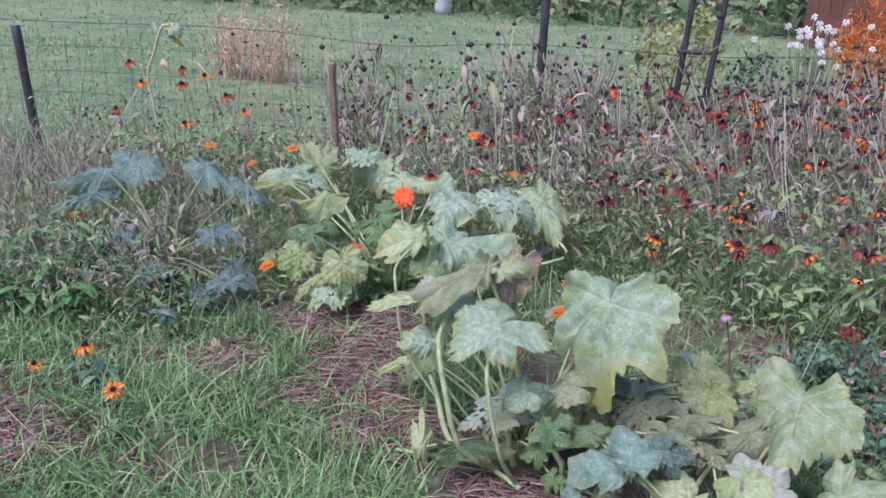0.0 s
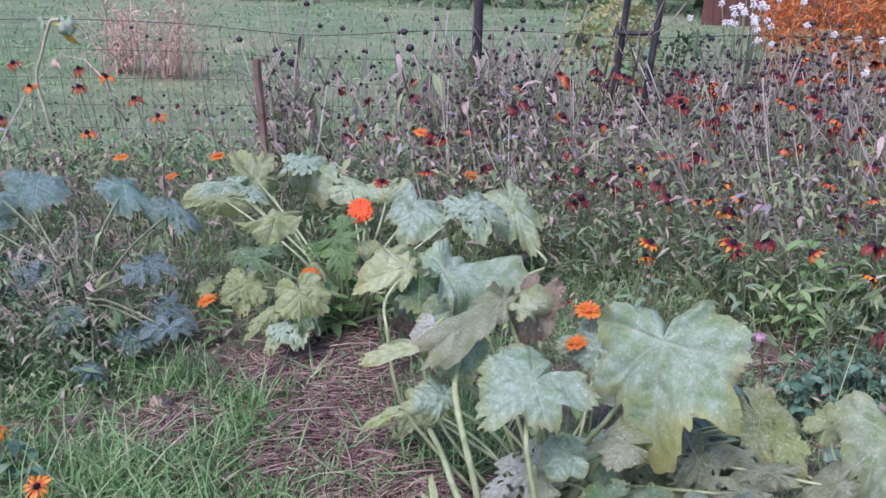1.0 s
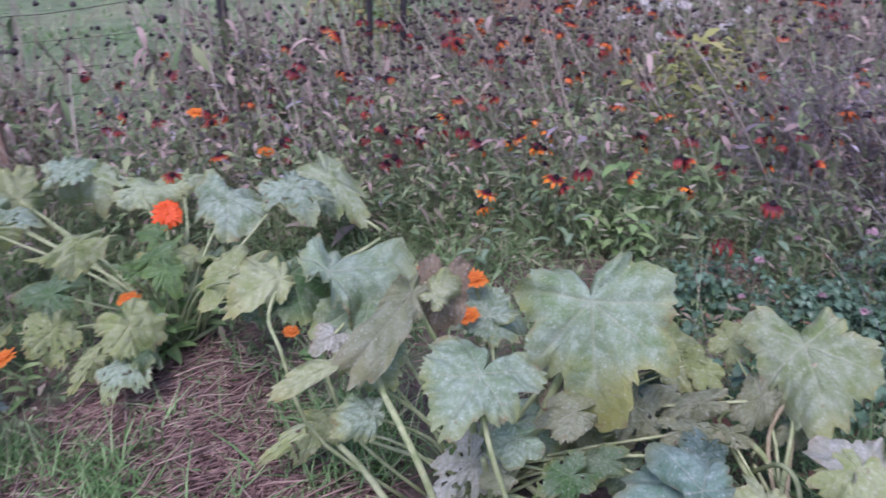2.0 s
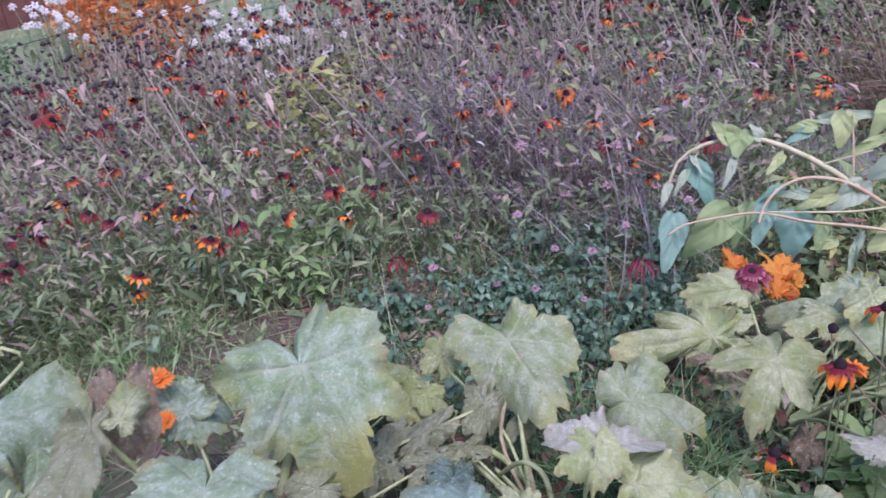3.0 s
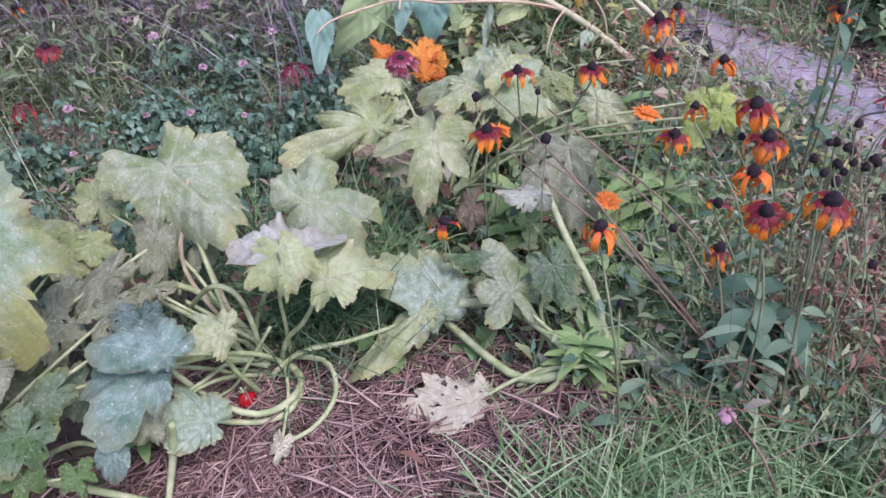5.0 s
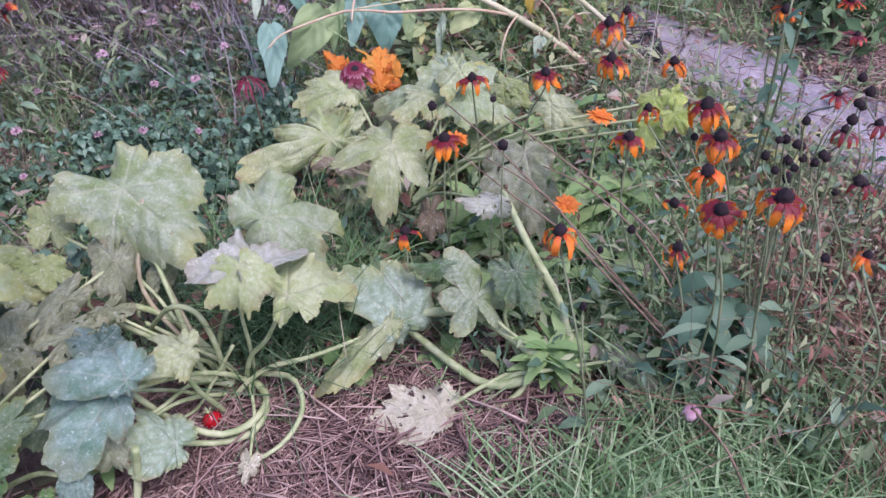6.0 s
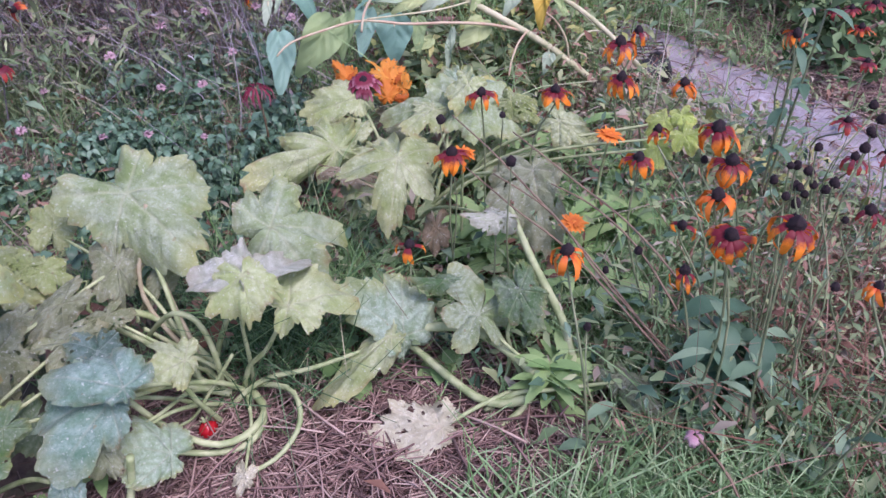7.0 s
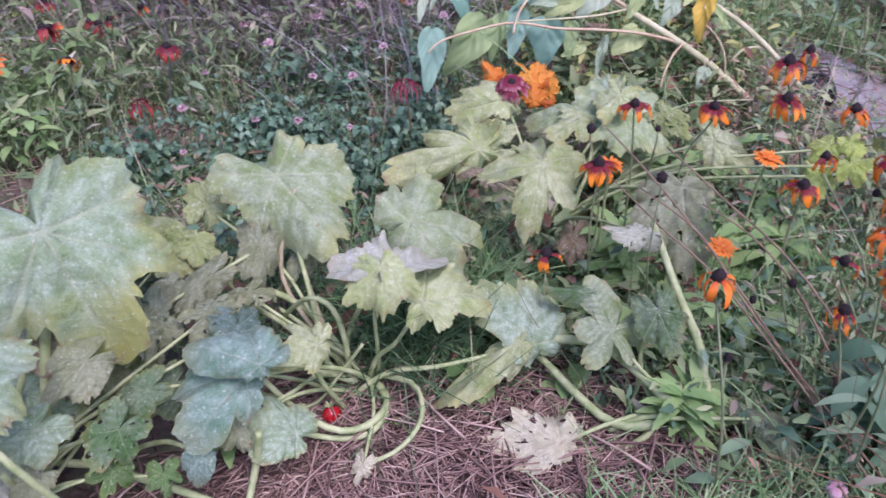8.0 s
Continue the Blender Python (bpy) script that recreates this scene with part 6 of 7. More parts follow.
def grass(n, box, keep, tall, wide, spread):
    chunks = []
    for bend in (0.3, 0.8, 1.3):
        p = rows_in(n // 3, *box, keep)
        m = len(p)
        s = tall * rng.lognormal(0, 0.35, m)
        size = np.stack([rng.uniform(0.7, 1.3, m) * wide, s, s], -1)
        tv, tt, tm = blade(1.0, 1.0, bend)
        chunks.append(scatter((tv, tt, tm), p - (0, 0, 0.005), rng.uniform(0, 6.28, m), np.abs(rng.normal(0, spread, m)), rng.uniform(0, 6.28, m), size))
    return joined(chunks)


def clumpy(x, y, s=3.3):
    return 0.5 + 0.5 * np.sin(s * x + 1.7 * np.sin(s * 0.7 * y)) * np.cos(s * 1.3 * y + 1.1 * np.sin(s * x * 0.8))


def near_grass(x, y):
    bare = np.where(x < 0.6, 0.86 * np.clip(1.25 * mulched(x, y), 0, 1), 0.93 * np.clip(1.6 * mulched(x, y), 0, 1))
    k = (1 - bare) * (0.08 + 0.92 * clumpy(x, y, 5) ** 1.3)
    k = k * (1 - 0.8 * np.exp(-((x - 1.96) ** 2 / 0.10 + (y + 0.07) ** 2 / 0.06)))
    return np.where(paved(x, y), 0, k)


def sward(name, words, chunks, mats):
    v, t, m = chunks
    ob = solid(name, v, t, mats, m)
    return tagged(ob, words, "grass", kind="stuff")


sward("foreground_grass", "thick tufts of green grass with dead blades", joined([
    grass(19000, (-1.9, 0.55, 0.15, 1.9), lambda x, y: near_grass(x, y) * np.clip((y - 0.3 + 0.15 * np.sin(5 * x)) / 0.35, 0, 1) * np.clip((x + 1.75 + 0.15 * np.sin(6 * y)) / 0.4, 0, 1), 0.068, 0.0085, 0.9),
    grass(3000, (-1.7, 0.4, 0.35, 1.4), lambda x, y: near_grass(x, y) * clumpy(x, y, 11) ** 2, 0.10, 0.0055, 0.7),
    grass(2600, (1.25, 2.2, 0.3, 1.6), near_grass, 0.11, 0.004, 0.55),
    grass(900, (1.52, 1.80, 0.95, 1.2), lambda x, y: np.ones_like(x), 0.15, 0.006, 0.6)]), [M_GRASS])
sward("thin_lawn", "thin trodden grass over the rest of the plot", grass(26000, (-7, 7, -6, 3.2), lambda x, y: np.where(paved(x, y) | ((x > 2.9 + 0.6 * y) & (x < 3.45 + 0.6 * y) & (y < 0.3)), 0, (0.25 + 0.75 * clumpy(x, y, 2.4)) * (1 - 0.95 * np.clip(1.6 * mulched(x, y), 0, 1)) * (np.hypot(x - 0.9, y - 0.7) > 1.5)), 0.06, 0.012, 0.8), [M_GRASS])
sward("path_side_grass", "lush cool green grass below the rudbeckias", joined([
    grass(17000, (0.8, 2.3, -1.2, 0.65), lambda x, y: near_grass(x, y) * np.clip((y + 1.0 + 0.2 * np.sin(5 * x)) / 0.4, 0, 1) * np.clip((x - 0.95 + 0.12 * np.sin(7 * y)) / 0.3, 0, 1), 0.090, 0.0072, 0.8),
    grass(900, (1.5, 2.9, -0.8, 1.2), near_grass, 0.16, 0.0045, 0.75)]), [M_GRASS_COOL])
sward("bed_edge_grass", "long grass and weeds between squash and flower bed", joined([
    grass(12000, (-2.6, 3.2, 1.5, 3.6), near_grass, 0.12, 0.005, 0.6),
    grass(5000, (2.0, 5.0, -1.2, 2.2), lambda x, y: near_grass(x, y) * ~((x > 2.5 + 0.6 * y) & (x < 3.45 + 0.6 * y) & (y < 0.3)) * ~paved(x, y), 0.10, 0.006, 0.6)]), [M_GRASS])
sward("paddock_grass", "short green grass of the paddock beyond the fence", joined([
    grass(22000, (-12, 4, 3.2, 10), lambda x, y: (y > 4.6 + 0.3 * x) * (0.3 + 0.7 * clumpy(x, y, 1.3)), 0.055, 0.012, 0.8),
    grass(12000, (-18, 8, 8, 22), lambda x, y: 0.3 + 0.7 * clumpy(x, y, 0.9), 0.07, 0.03, 0.8)]), [M_GRASS])


def fence_foot(x, y):
    off = y - (3.77 + 0.32 * (x + 3.4))
    return np.exp(-(off / 0.35) ** 2) * (0.3 + 0.7 * clumpy(x, y, 3.7))


sward("fence_foot_weeds", "unmown grass and pale weeds along the foot of the fence", joined([
    grass(3600, (-6.0, 2.2, 2.6, 6.2), fence_foot, 0.24, 0.008, 0.4)]), [M_GRASS])


def straw(n, keep, box):
    v, t = tube([(0, -0.5, 0), (0, 0.0, 0.03), (0, 0.5, 0)], [0.012, 0.013, 0.010], 3, 2)
    p = rows_in(n, *box, keep)
    p[:, 2] += rng.uniform(0.002, 0.03, n)
    s = rng.lognormal(math.log(0.075), 0.45, n)
    size = np.stack([rng.uniform(0.09, 0.17, n), s, rng.uniform(0.09, 0.17, n)], -1)
    return scatter((v, t, np.zeros(len(t), int)), p, rng.uniform(0, 6.28, n), np.abs(rng.normal(0, 0.12, n)), rng.uniform(0, 6.28, n), size)


def long_straw(n, box):
    v, t = tube([(0, -0.5, 0), (0.02, 0.0, 0.03), (0, 0.5, 0.01)], [0.012, 0.013, 0.010], 4, 3)
    p = rows_in(n, *box, lambda x, y: np.clip(mulched(x, y) * 1.2, 0.06, 1))
    p[:, 2] += rng.uniform(0.018, 0.045, n)
    s = rng.lognormal(math.log(0.16), 0.35, n)
    w = rng.uniform(0.13, 0.24, n)
    return scatter((v, t, np.zeros(len(t), int)), p, rng.uniform(0, 6.28, n), np.abs(rng.normal(0, 0.10, n)), rng.uniform(0, 6.28, n), np.stack([w, s, w], -1))


tagged(sward("straw_mulch", "reddish brown straw mulch strewn under the squash", joined([
    long_straw(420, (-1.2, 2.0, 0.2, 2.4)),
    straw(15000, lambda x, y: np.clip(mulched(x, y) * 1.4 - 0.2, 0, 1), (-1.2, 2.0, 0.2, 2.4)),
    straw(2500, lambda x, y: 0.25 + 0 * x, (-1.6, 2.4, -0.5, 2.8)),
    straw(700, lambda x, y: 0.15 + 0.85 * paved(x, y), (2.2, 3.7, -0.6, 1.2)),
    straw(2200, lambda x, y: np.where((x > 3.2 + 0.66 * y) & (x < 4.0 + 0.5 * y), 0.9, 0.02), (2.6, 4.6, -0.8, 1.2)),
    straw(300, lambda x, y: np.where((x > 3.45) & (x < 4.3), 0.8, 0.02), (3.2, 4.4, -0.8, 0.9))]), [M_STRAW]), category="straw")


def litter_of_leaves(name, words, n, box, keep, low, high, length, width, mats, weights, cat="weeds"):
    """Small leaves through the depth of a bed."""
    chunks = []
    for k, (w, share) in enumerate(zip(range(len(mats)), weights)):
        m = int(n * share)
        p = rows_in(m, *box, keep)
        p[:, 2] += rng.uniform(low, high, m) * (0.6 + 0.5 * clumpy(p[:, 0], p[:, 1], 4))
        v, t = oval_leaf(1.0, width / length, 0.5, 2)
        s = length * rng.lognormal(0, 0.35, m)
        chunks.append(scatter((v, t, np.full(len(t), k)), p, rng.uniform(0, 6.28, m), rng.uniform(0, 1.2, m), rng.uniform(0, 6.28, m), s))
    v, t, mi = joined(chunks)
    return tagged(solid(name, v, t, mats, mi), words, cat, kind="stuff")


# ---- the tall bed of spent coneflowers ----
def spent_stem(seed, green, heads_on=True):
    """A leaning dry stem with narrow leaves and dark seed heads, one unit high."""
    g = np.random.default_rng(seed)
    parts = []
    bend = g.normal(0, 0.12, 2)
    top = np.array([bend[0], bend[1], 1.0])
    mid = np.array([bend[0] * 0.25, bend[1] * 0.25, 0.5])
    v, t = tube([(0, 0, 0), mid, top], [0.0065, 0.005, 0.0035], 3, 4)
    parts.append((v, t, 0))
    heads = [top]
    for k in range(g.integers(1, 4)):
        q = mid + (top - mid) * g.uniform(0.0, 0.7)
        w = g.uniform(0, 6.28)
        e = q + np.array([math.cos(w) * 0.16, math.sin(w) * 0.16, g.uniform(0.15, 0.35)])
        v, t = tube([q, (q + e) / 2 + (0.02, 0, -0.01), e], [0.004, 0.003], 3, 2)
        parts.append((v, t, 0))
        heads.append(e)
    for e in heads if heads_on else ():
        if g.random() < 0.4:
            continue
        r = g.uniform(0.012, 0.021)
        v, t = cone_mesh(r, r * 1.7, 3, 6, int(g.integers(99)))
        parts.append((v + e, t, 2))
        if g.random() < 0.1:
            v, t, _ = petal_ring(6, r * 1.9, r * 0.8, 1.2, 0, int(g.integers(99)))
            parts.append((v + e, t, 3))
    for k in range(g.integers(5, 9)):
        f = g.uniform(0.1, 0.85)
        q = top * f * f + np.array([0, 0, f - f * f])
        w = g.uniform(0, 6.28)
        d = np.array([math.cos(w), math.sin(w), g.uniform(-0.9, 0.9)])
        v, t = oval_leaf(g.uniform(0.10, 0.2), g.uniform(0.02, 0.045), g.uniform(0.2, 1.2), 3)
        parts.append((set_frame(v, q, q + d, (-d[0], -d[1], 1.0 + abs(d[2]))), t, 1 if g.random() < green else 4))
    return merged(parts)


def in_bed(x, y):
    k = (y > bed_front(x)) & (y < 5.2 + 0.32 * x + 0.6 * np.clip(x - 1.0, 0, 5)) & ~paved(x, y)
    gap = (1 - 0.85 * np.exp(-((x - 0.90) ** 2 / 0.05 + (y - 4.6) ** 2 / 0.30))) * (1 - 0.75 * np.exp(-((x - 1.75) ** 2 + (y - 2.6) ** 2) / 0.12)) * (1 - 0.6 * np.exp(-((x - 2.1) ** 2 + (y - 2.3) ** 2) / 0.05))
    return k * (0.35 + 0.65 * clumpy(x, y, 2.1)) * gap * np.clip((x + 1.4) / 2.2, 0.10, 1)


def spent_bed(name, words, n, box, keep, height, green, seed, heads_on=True):
    chunks = []
    for k in range(8):
        p = rows_in(n // 8, *box, keep)
        m = len(p)
        edge = np.clip((p[:, 1] - bed_front(p[:, 0])) / 1.4, 0, 1)
        s = height * (0.62 + 0.45 * edge) * rng.lognormal(0, 0.16, m)
        chunks.append(scatter(spent_stem(seed + k, green, heads_on), p, rng.uniform(0, 6.28, m), np.abs(rng.normal(0.12, 0.22, m)), rng.normal(2.6, 1.1, m), s))
    v, t, mi = joined(chunks)
    ob = solid(name, v, t, [M_BEDSTEM, M_BEDWEED, M_SEED, M_RED, M_BEDDRY], mi, attrs={"along": np.full(len(v), 0.5)})
    return tagged(ob, words, "flower bed", kind="stuff")


spent_bed("spent_coneflower_bed", "dense bed of leaning dried coneflower stems with dark seed heads", 1500, (-2.8, 6.2, 1.3, 6.6), in_bed, 0.60, 0.6, 20)


def left_patch(x, y):
    return ((y > 1.75) | (x < -1.0)) * (x < -0.62) * (0.3 + 0.7 * clumpy(x, y, 3.0))


spent_bed("weedy_dead_stems", "dead weed stems and grasses at the plot's left side", 330, (-2.6, -0.6, 1.5, 3.0), left_patch, 0.50, 0.75, 40, False)


spent_bed("fence_side_stems", "thin dry stems with seed heads before the fence", 64, (-2.5, -0.5, 2.75, 3.6), lambda x, y: 0.2 + 0.8 * clumpy(x, y, 3.0), 0.55, 0.6, 60)


def fence_flowers(x, y):
    return np.exp(-((x + 1.65) ** 2 / 0.16 + (y - 3.25) ** 2 / 0.06)) * (0.3 + 0.7 * clumpy(x, y, 6))


litter_of_leaves("fence_flower_foliage", "leafy green growth round the coneflowers at the fence", 2400, (-2.6, -0.8, 2.8, 3.7), fence_flowers, 0.02, 0.46, 0.045, 0.012, [M_BEDWEED, M_GRASS, M_BEDDRY], (0.5, 0.35, 0.15))
sward("dry_fence_grass", "tall straw-coloured dead grass stalks at the plot's edge", joined([
    grass(260, (-3.6, -1.9, 2.5, 3.7), lambda x, y: np.exp(-((x + 2.9) ** 2 / 0.2 + (y - 3.2) ** 2 / 0.1)), 0.42, 0.006, 0.35),
    grass(90, (-2.6, -1.9, 2.5, 3.3), lambda x, y: np.exp(-((x + 2.2) ** 2 / 0.02 + (y - 2.9) ** 2 / 0.03)), 0.40, 0.008, 0.2)]), [M_BEDSTEM])


def before_fence(x, y):
    return np.max([w * np.exp(-((x - a) ** 2 / sx + (y - b) ** 2 / 0.10)) for a, b, sx, w in ((0.05, 4.35, 0.10, 1.0), (0.45, 4.5, 0.06, 0.3), (-0.95, 3.9, 0.02, 0.6))], 0)


spent_bed("tall_spent_stems", "tall grey dried stems with black seed heads before the fence", 85, (-3.2, 1.2, 3.1, 5.0), before_fence, 0.80, 0.5, 100)
litter_of_leaves("tall_stem_leaves", "small grey-green and mauve leaves on the tall stems at the fence", 2600, (-3.2, 1.2, 3.1, 5.0), before_fence, 0.05, 0.75, 0.035, 0.010, [M_BEDWEED, M_BEDDRY, M_MAUVE], (0.4, 0.3, 0.3))


def across_path(x, y):
    return ((x > 3.28 + 0.64 * y) & (x < 5.2)) * (0.3 + 0.7 * clumpy(x, y, 3.1)) * np.clip((y + 0.1) / 0.5, 0, 1)


spent_bed("flower_border", "leafy brown and green flower border across the path", 230, (3.2, 5.2, -0.1, 1.7), across_path, 0.46, 0.75, 80)


def right_tangle(x, y):
    return np.exp(-((x - 1.85) ** 2 / 0.06 + (y + 0.12) ** 2 / 0.05)) * ~paved(x, y)


sward("dead_stem_tangle", "tangle of dead mauve-brown stems beside the rudbeckias", joined([
    grass(700, (1.4, 2.5, -0.7, 0.4), right_tangle, 0.24, 0.004, 0.9),
    grass(90, (1.5, 2.4, -0.3, 0.9), lambda x, y: np.ones_like(x), 0.22, 0.003, 0.9)]), [M_RUST])


litter_of_leaves("bed_foliage", "tangle of green, brown and mauve foliage between the spent stems", 52000, (-2.8, 6.2, 1.3, 6.4), in_bed, 0.04, 0.60, 0.038, 0.013,
                 [M_BEDWEED, M_BEDDRY, M_MAUVE], (0.66, 0.24, 0.10))


def leaning_stems():
    """Long pale stems blown over to one side."""
    chunks = []
    for k in range(4):
        g = np.random.default_rng(70 + k)
        parts = []
        v, t = tube([(0, 0, 0), (g.normal(0, 0.02), g.normal(0, 0.02), 0.5), (0.05, 0.02, 1.0)], [0.0055, 0.0045, 0.003], 4, 5)
        parts.append((v, t, 0))
        for e in ((0.05, 0.02, 1.0), (0.08, -0.06, 0.9))[:1 + k % 2]:
            c, ct = cone_mesh(0.014, 0.024, 3, 6, k)
            parts.append((c + np.array(e), ct, 1))
        v, t = tube([(0.01, 0, 0.62), (0.05, -0.03, 0.78), (0.08, -0.06, 0.9)], [0.003, 0.002], 3, 3)
        parts.append((v, t, 0))
        m = 90
        p = rows_in(m, -0.6, 4.6, 1.5, 5.2, in_bed)
        chunks.append(scatter(merged(parts), p, rng.uniform(0, 6.28, m), rng.normal(0.62, 0.2, m), rng.normal(2.3, 0.45, m), rng.uniform(0.55, 0.95, m)))
    v, t, mi = joined(chunks)
    tagged(solid("leaning_dry_stems", v, t, [M_BEDSTEM, M_SEED], mi), "long pale dry stems blown over across the bed", "dead stems", kind="stuff")


leaning_stems()


def bed_fringe(x, y):
    off = y - bed_front(x)
    return np.exp(-((off - 0.25) / 0.35) ** 2) * (0.25 + 0.75 * clumpy(x, y, 3.9)) * ~paved(x, y)


litter_of_leaves("bed_fringe_foliage", "green leafy growth along the front of the tall bed", 7000, (-0.8, 4.2, 1.2, 3.9), bed_fringe, 0.02, 0.30, 0.045, 0.009, [M_WEED, M_DRYLEAF], (0.8, 0.2))
sward("bed_fringe_grass", "fine green stems and blades along the front of the bed", grass(6500, (-0.8, 4.2, 1.2, 4.2), lambda x, y: bed_fringe(x, y - 0.15), 0.26, 0.0045, 0.5), [M_BEDWEED])
litter_of_leaves("yellow_weed_growth", "patches of yellow-green weeds deep in the bed", 1500, (1.8, 4.2, 2.6, 5.2),
                 lambda x, y: sum(np.exp(-((x - a) ** 2 + (y - b) ** 2) / 0.035) for a, b in ((2.52, 4.15), (2.91, 4.39), (3.4, 3.5), (2.2, 3.5), (2.95, 2.5))), 0.15, 0.62, 0.055, 0.024, [M_YELLOWWEED], (1.0,))


litter_of_leaves("border_foliage", "green and withered leaves of the border across the path", 4200, (3.2, 5.2, -0.1, 1.7), across_path, 0.02, 0.34, 0.05, 0.018, [M_BEDWEED, M_BUSH, M_RUST], (0.45, 0.35, 0.2))


# mauve, wispy clump
def mauve(x, y):
    return np.exp(-((x - 2.58) ** 2 / 0.05 + (y - 2.85) ** 2 / 0.10)) + 0.12 * np.exp(-((x - 2.75) ** 2 + (y - 2.25) ** 2) / 0.16)


sward("mauve_weed_clump", "wispy mauve-grey weed clump gone to seed", joined([
    grass(4600, (1.7, 3.6, 1.4, 3.4), mauve, 0.42, 0.0050, 0.30),
]), [M_MAUVE])
sward("mauve_clump_stems", "pale dry stems standing in the mauve weeds", grass(700, (1.7, 3.6, 1.4, 3.4), mauve, 0.42, 0.004, 0.5), [M_BEDSTEM])
litter_of_leaves("mauve_seed_leaves", "small mauve dried leaves on the wispy weeds", 4200, (1.7, 3.6, 1.4, 3.4), mauve, 0.08, 0.55, 0.024, 0.006, [M_MAUVE, M_DRYLEAF, M_WEED], (0.55, 0.2, 0.25))


def dead_mauve(x, y):
    return sum(np.exp(-((x - a) ** 2 + (y - b) ** 2) / 0.05) for a, b in ((2.52, 2.84), (2.64, 2.60), (2.76, 2.36), (2.74, 2.87)))


sward("dead_mauve_stems", "reddish mauve dead stems standing behind the clover", joined([
    grass(1100, (1.4, 3.6, 1.4, 3.2), dead_mauve, 0.30, 0.0045, 0.5)]), [M_RUST])
litter_of_leaves("dead_mauve_leaves", "small withered mauve and brown leaves on the dead stems", 3800, (1.4, 3.6, 1.4, 3.2), dead_mauve, 0.02, 0.36, 0.026, 0.008, [M_RUST, M_MAUVE, M_BEDDRY], (0.4, 0.35, 0.25))


# clover patch
def clover_here(x, y):
    return np.clip(np.exp(-((x - 1.95) ** 2 / 0.24 + (y - 1.85) ** 2 / 0.14)) * 1.5 - 0.08, 0, 1) * (0.02 + 0.98 * clumpy(x, y, 8) ** 1.8)


def clover_patch():
    parts = []
    for k in range(3):
        v, t = oval_leaf(0.022, 0.018, 0.5, 4)
        w = 2.1 * k
        parts.append((set_frame(v, (0, 0, 0.1), (math.sin(w) * 0.1, math.cos(w) * 0.1, 0.11), (0, 0, 1)), t, 0))
    v, t = tube([(0, 0, 0), (0.004, 0, 0.05), (0, 0, 0.1)], [0.001, 0.001], 3, 2)
    parts.append((v, t, 0))
    template = merged(parts)
    n = 2000
    p = rows_in(n, 1.0, 3.0, 1.2, 2.6, lambda x, y: clover_here(x, y) * (0.06 + 0.94 * clumpy(x, y, 10) ** 1.5))
    w = rng.uniform(0.6, 1.5, n)
    s = np.stack([w, w, np.clip(rng.lognormal(-0.15, 0.5, n), 0.3, 1.8)], -1)
    v, t, m = scatter(template, p, rng.uniform(0, 6.28, n), np.abs(rng.normal(0, 0.35, n)), rng.uniform(0, 6.28, n), s)
    tagged(solid("clover_patch", v, t, [M_CLOVER], m), "low bluish green clover patch beside the squash", "clover", kind="stuff")


clover_patch()
litter_of_leaves("clover_litter", "dry brown leaves and small weeds between the clover", 2600, (1.2, 2.9, 1.2, 2.6), lambda x, y: np.exp(-((x - 1.95) ** 2 / 0.30 + (y - 1.85) ** 2 / 0.18)) * (0.15 + 0.85 * (1 - clumpy(x, y, 8))), 0.01, 0.13, 0.028, 0.007, [M_DRYLEAF, M_RUST, M_BEDWEED], (0.32, 0.30, 0.38))
sward("clover_dry_stems", "dry tan and brown stems lying through the clover", joined([
    grass(900, (1.2, 2.9, 1.2, 2.6), lambda x, y: np.exp(-((x - 1.95) ** 2 / 0.30 + (y - 1.85) ** 2 / 0.18)), 0.13, 0.0035, 1.1)]), [M_BEDSTEM])
sward("clover_grass", "dark grass blades growing through the clover", grass(1200, (1.2, 2.7, 1.3, 2.5), clover_here, 0.13, 0.004, 0.6), [M_DARKGRASS])


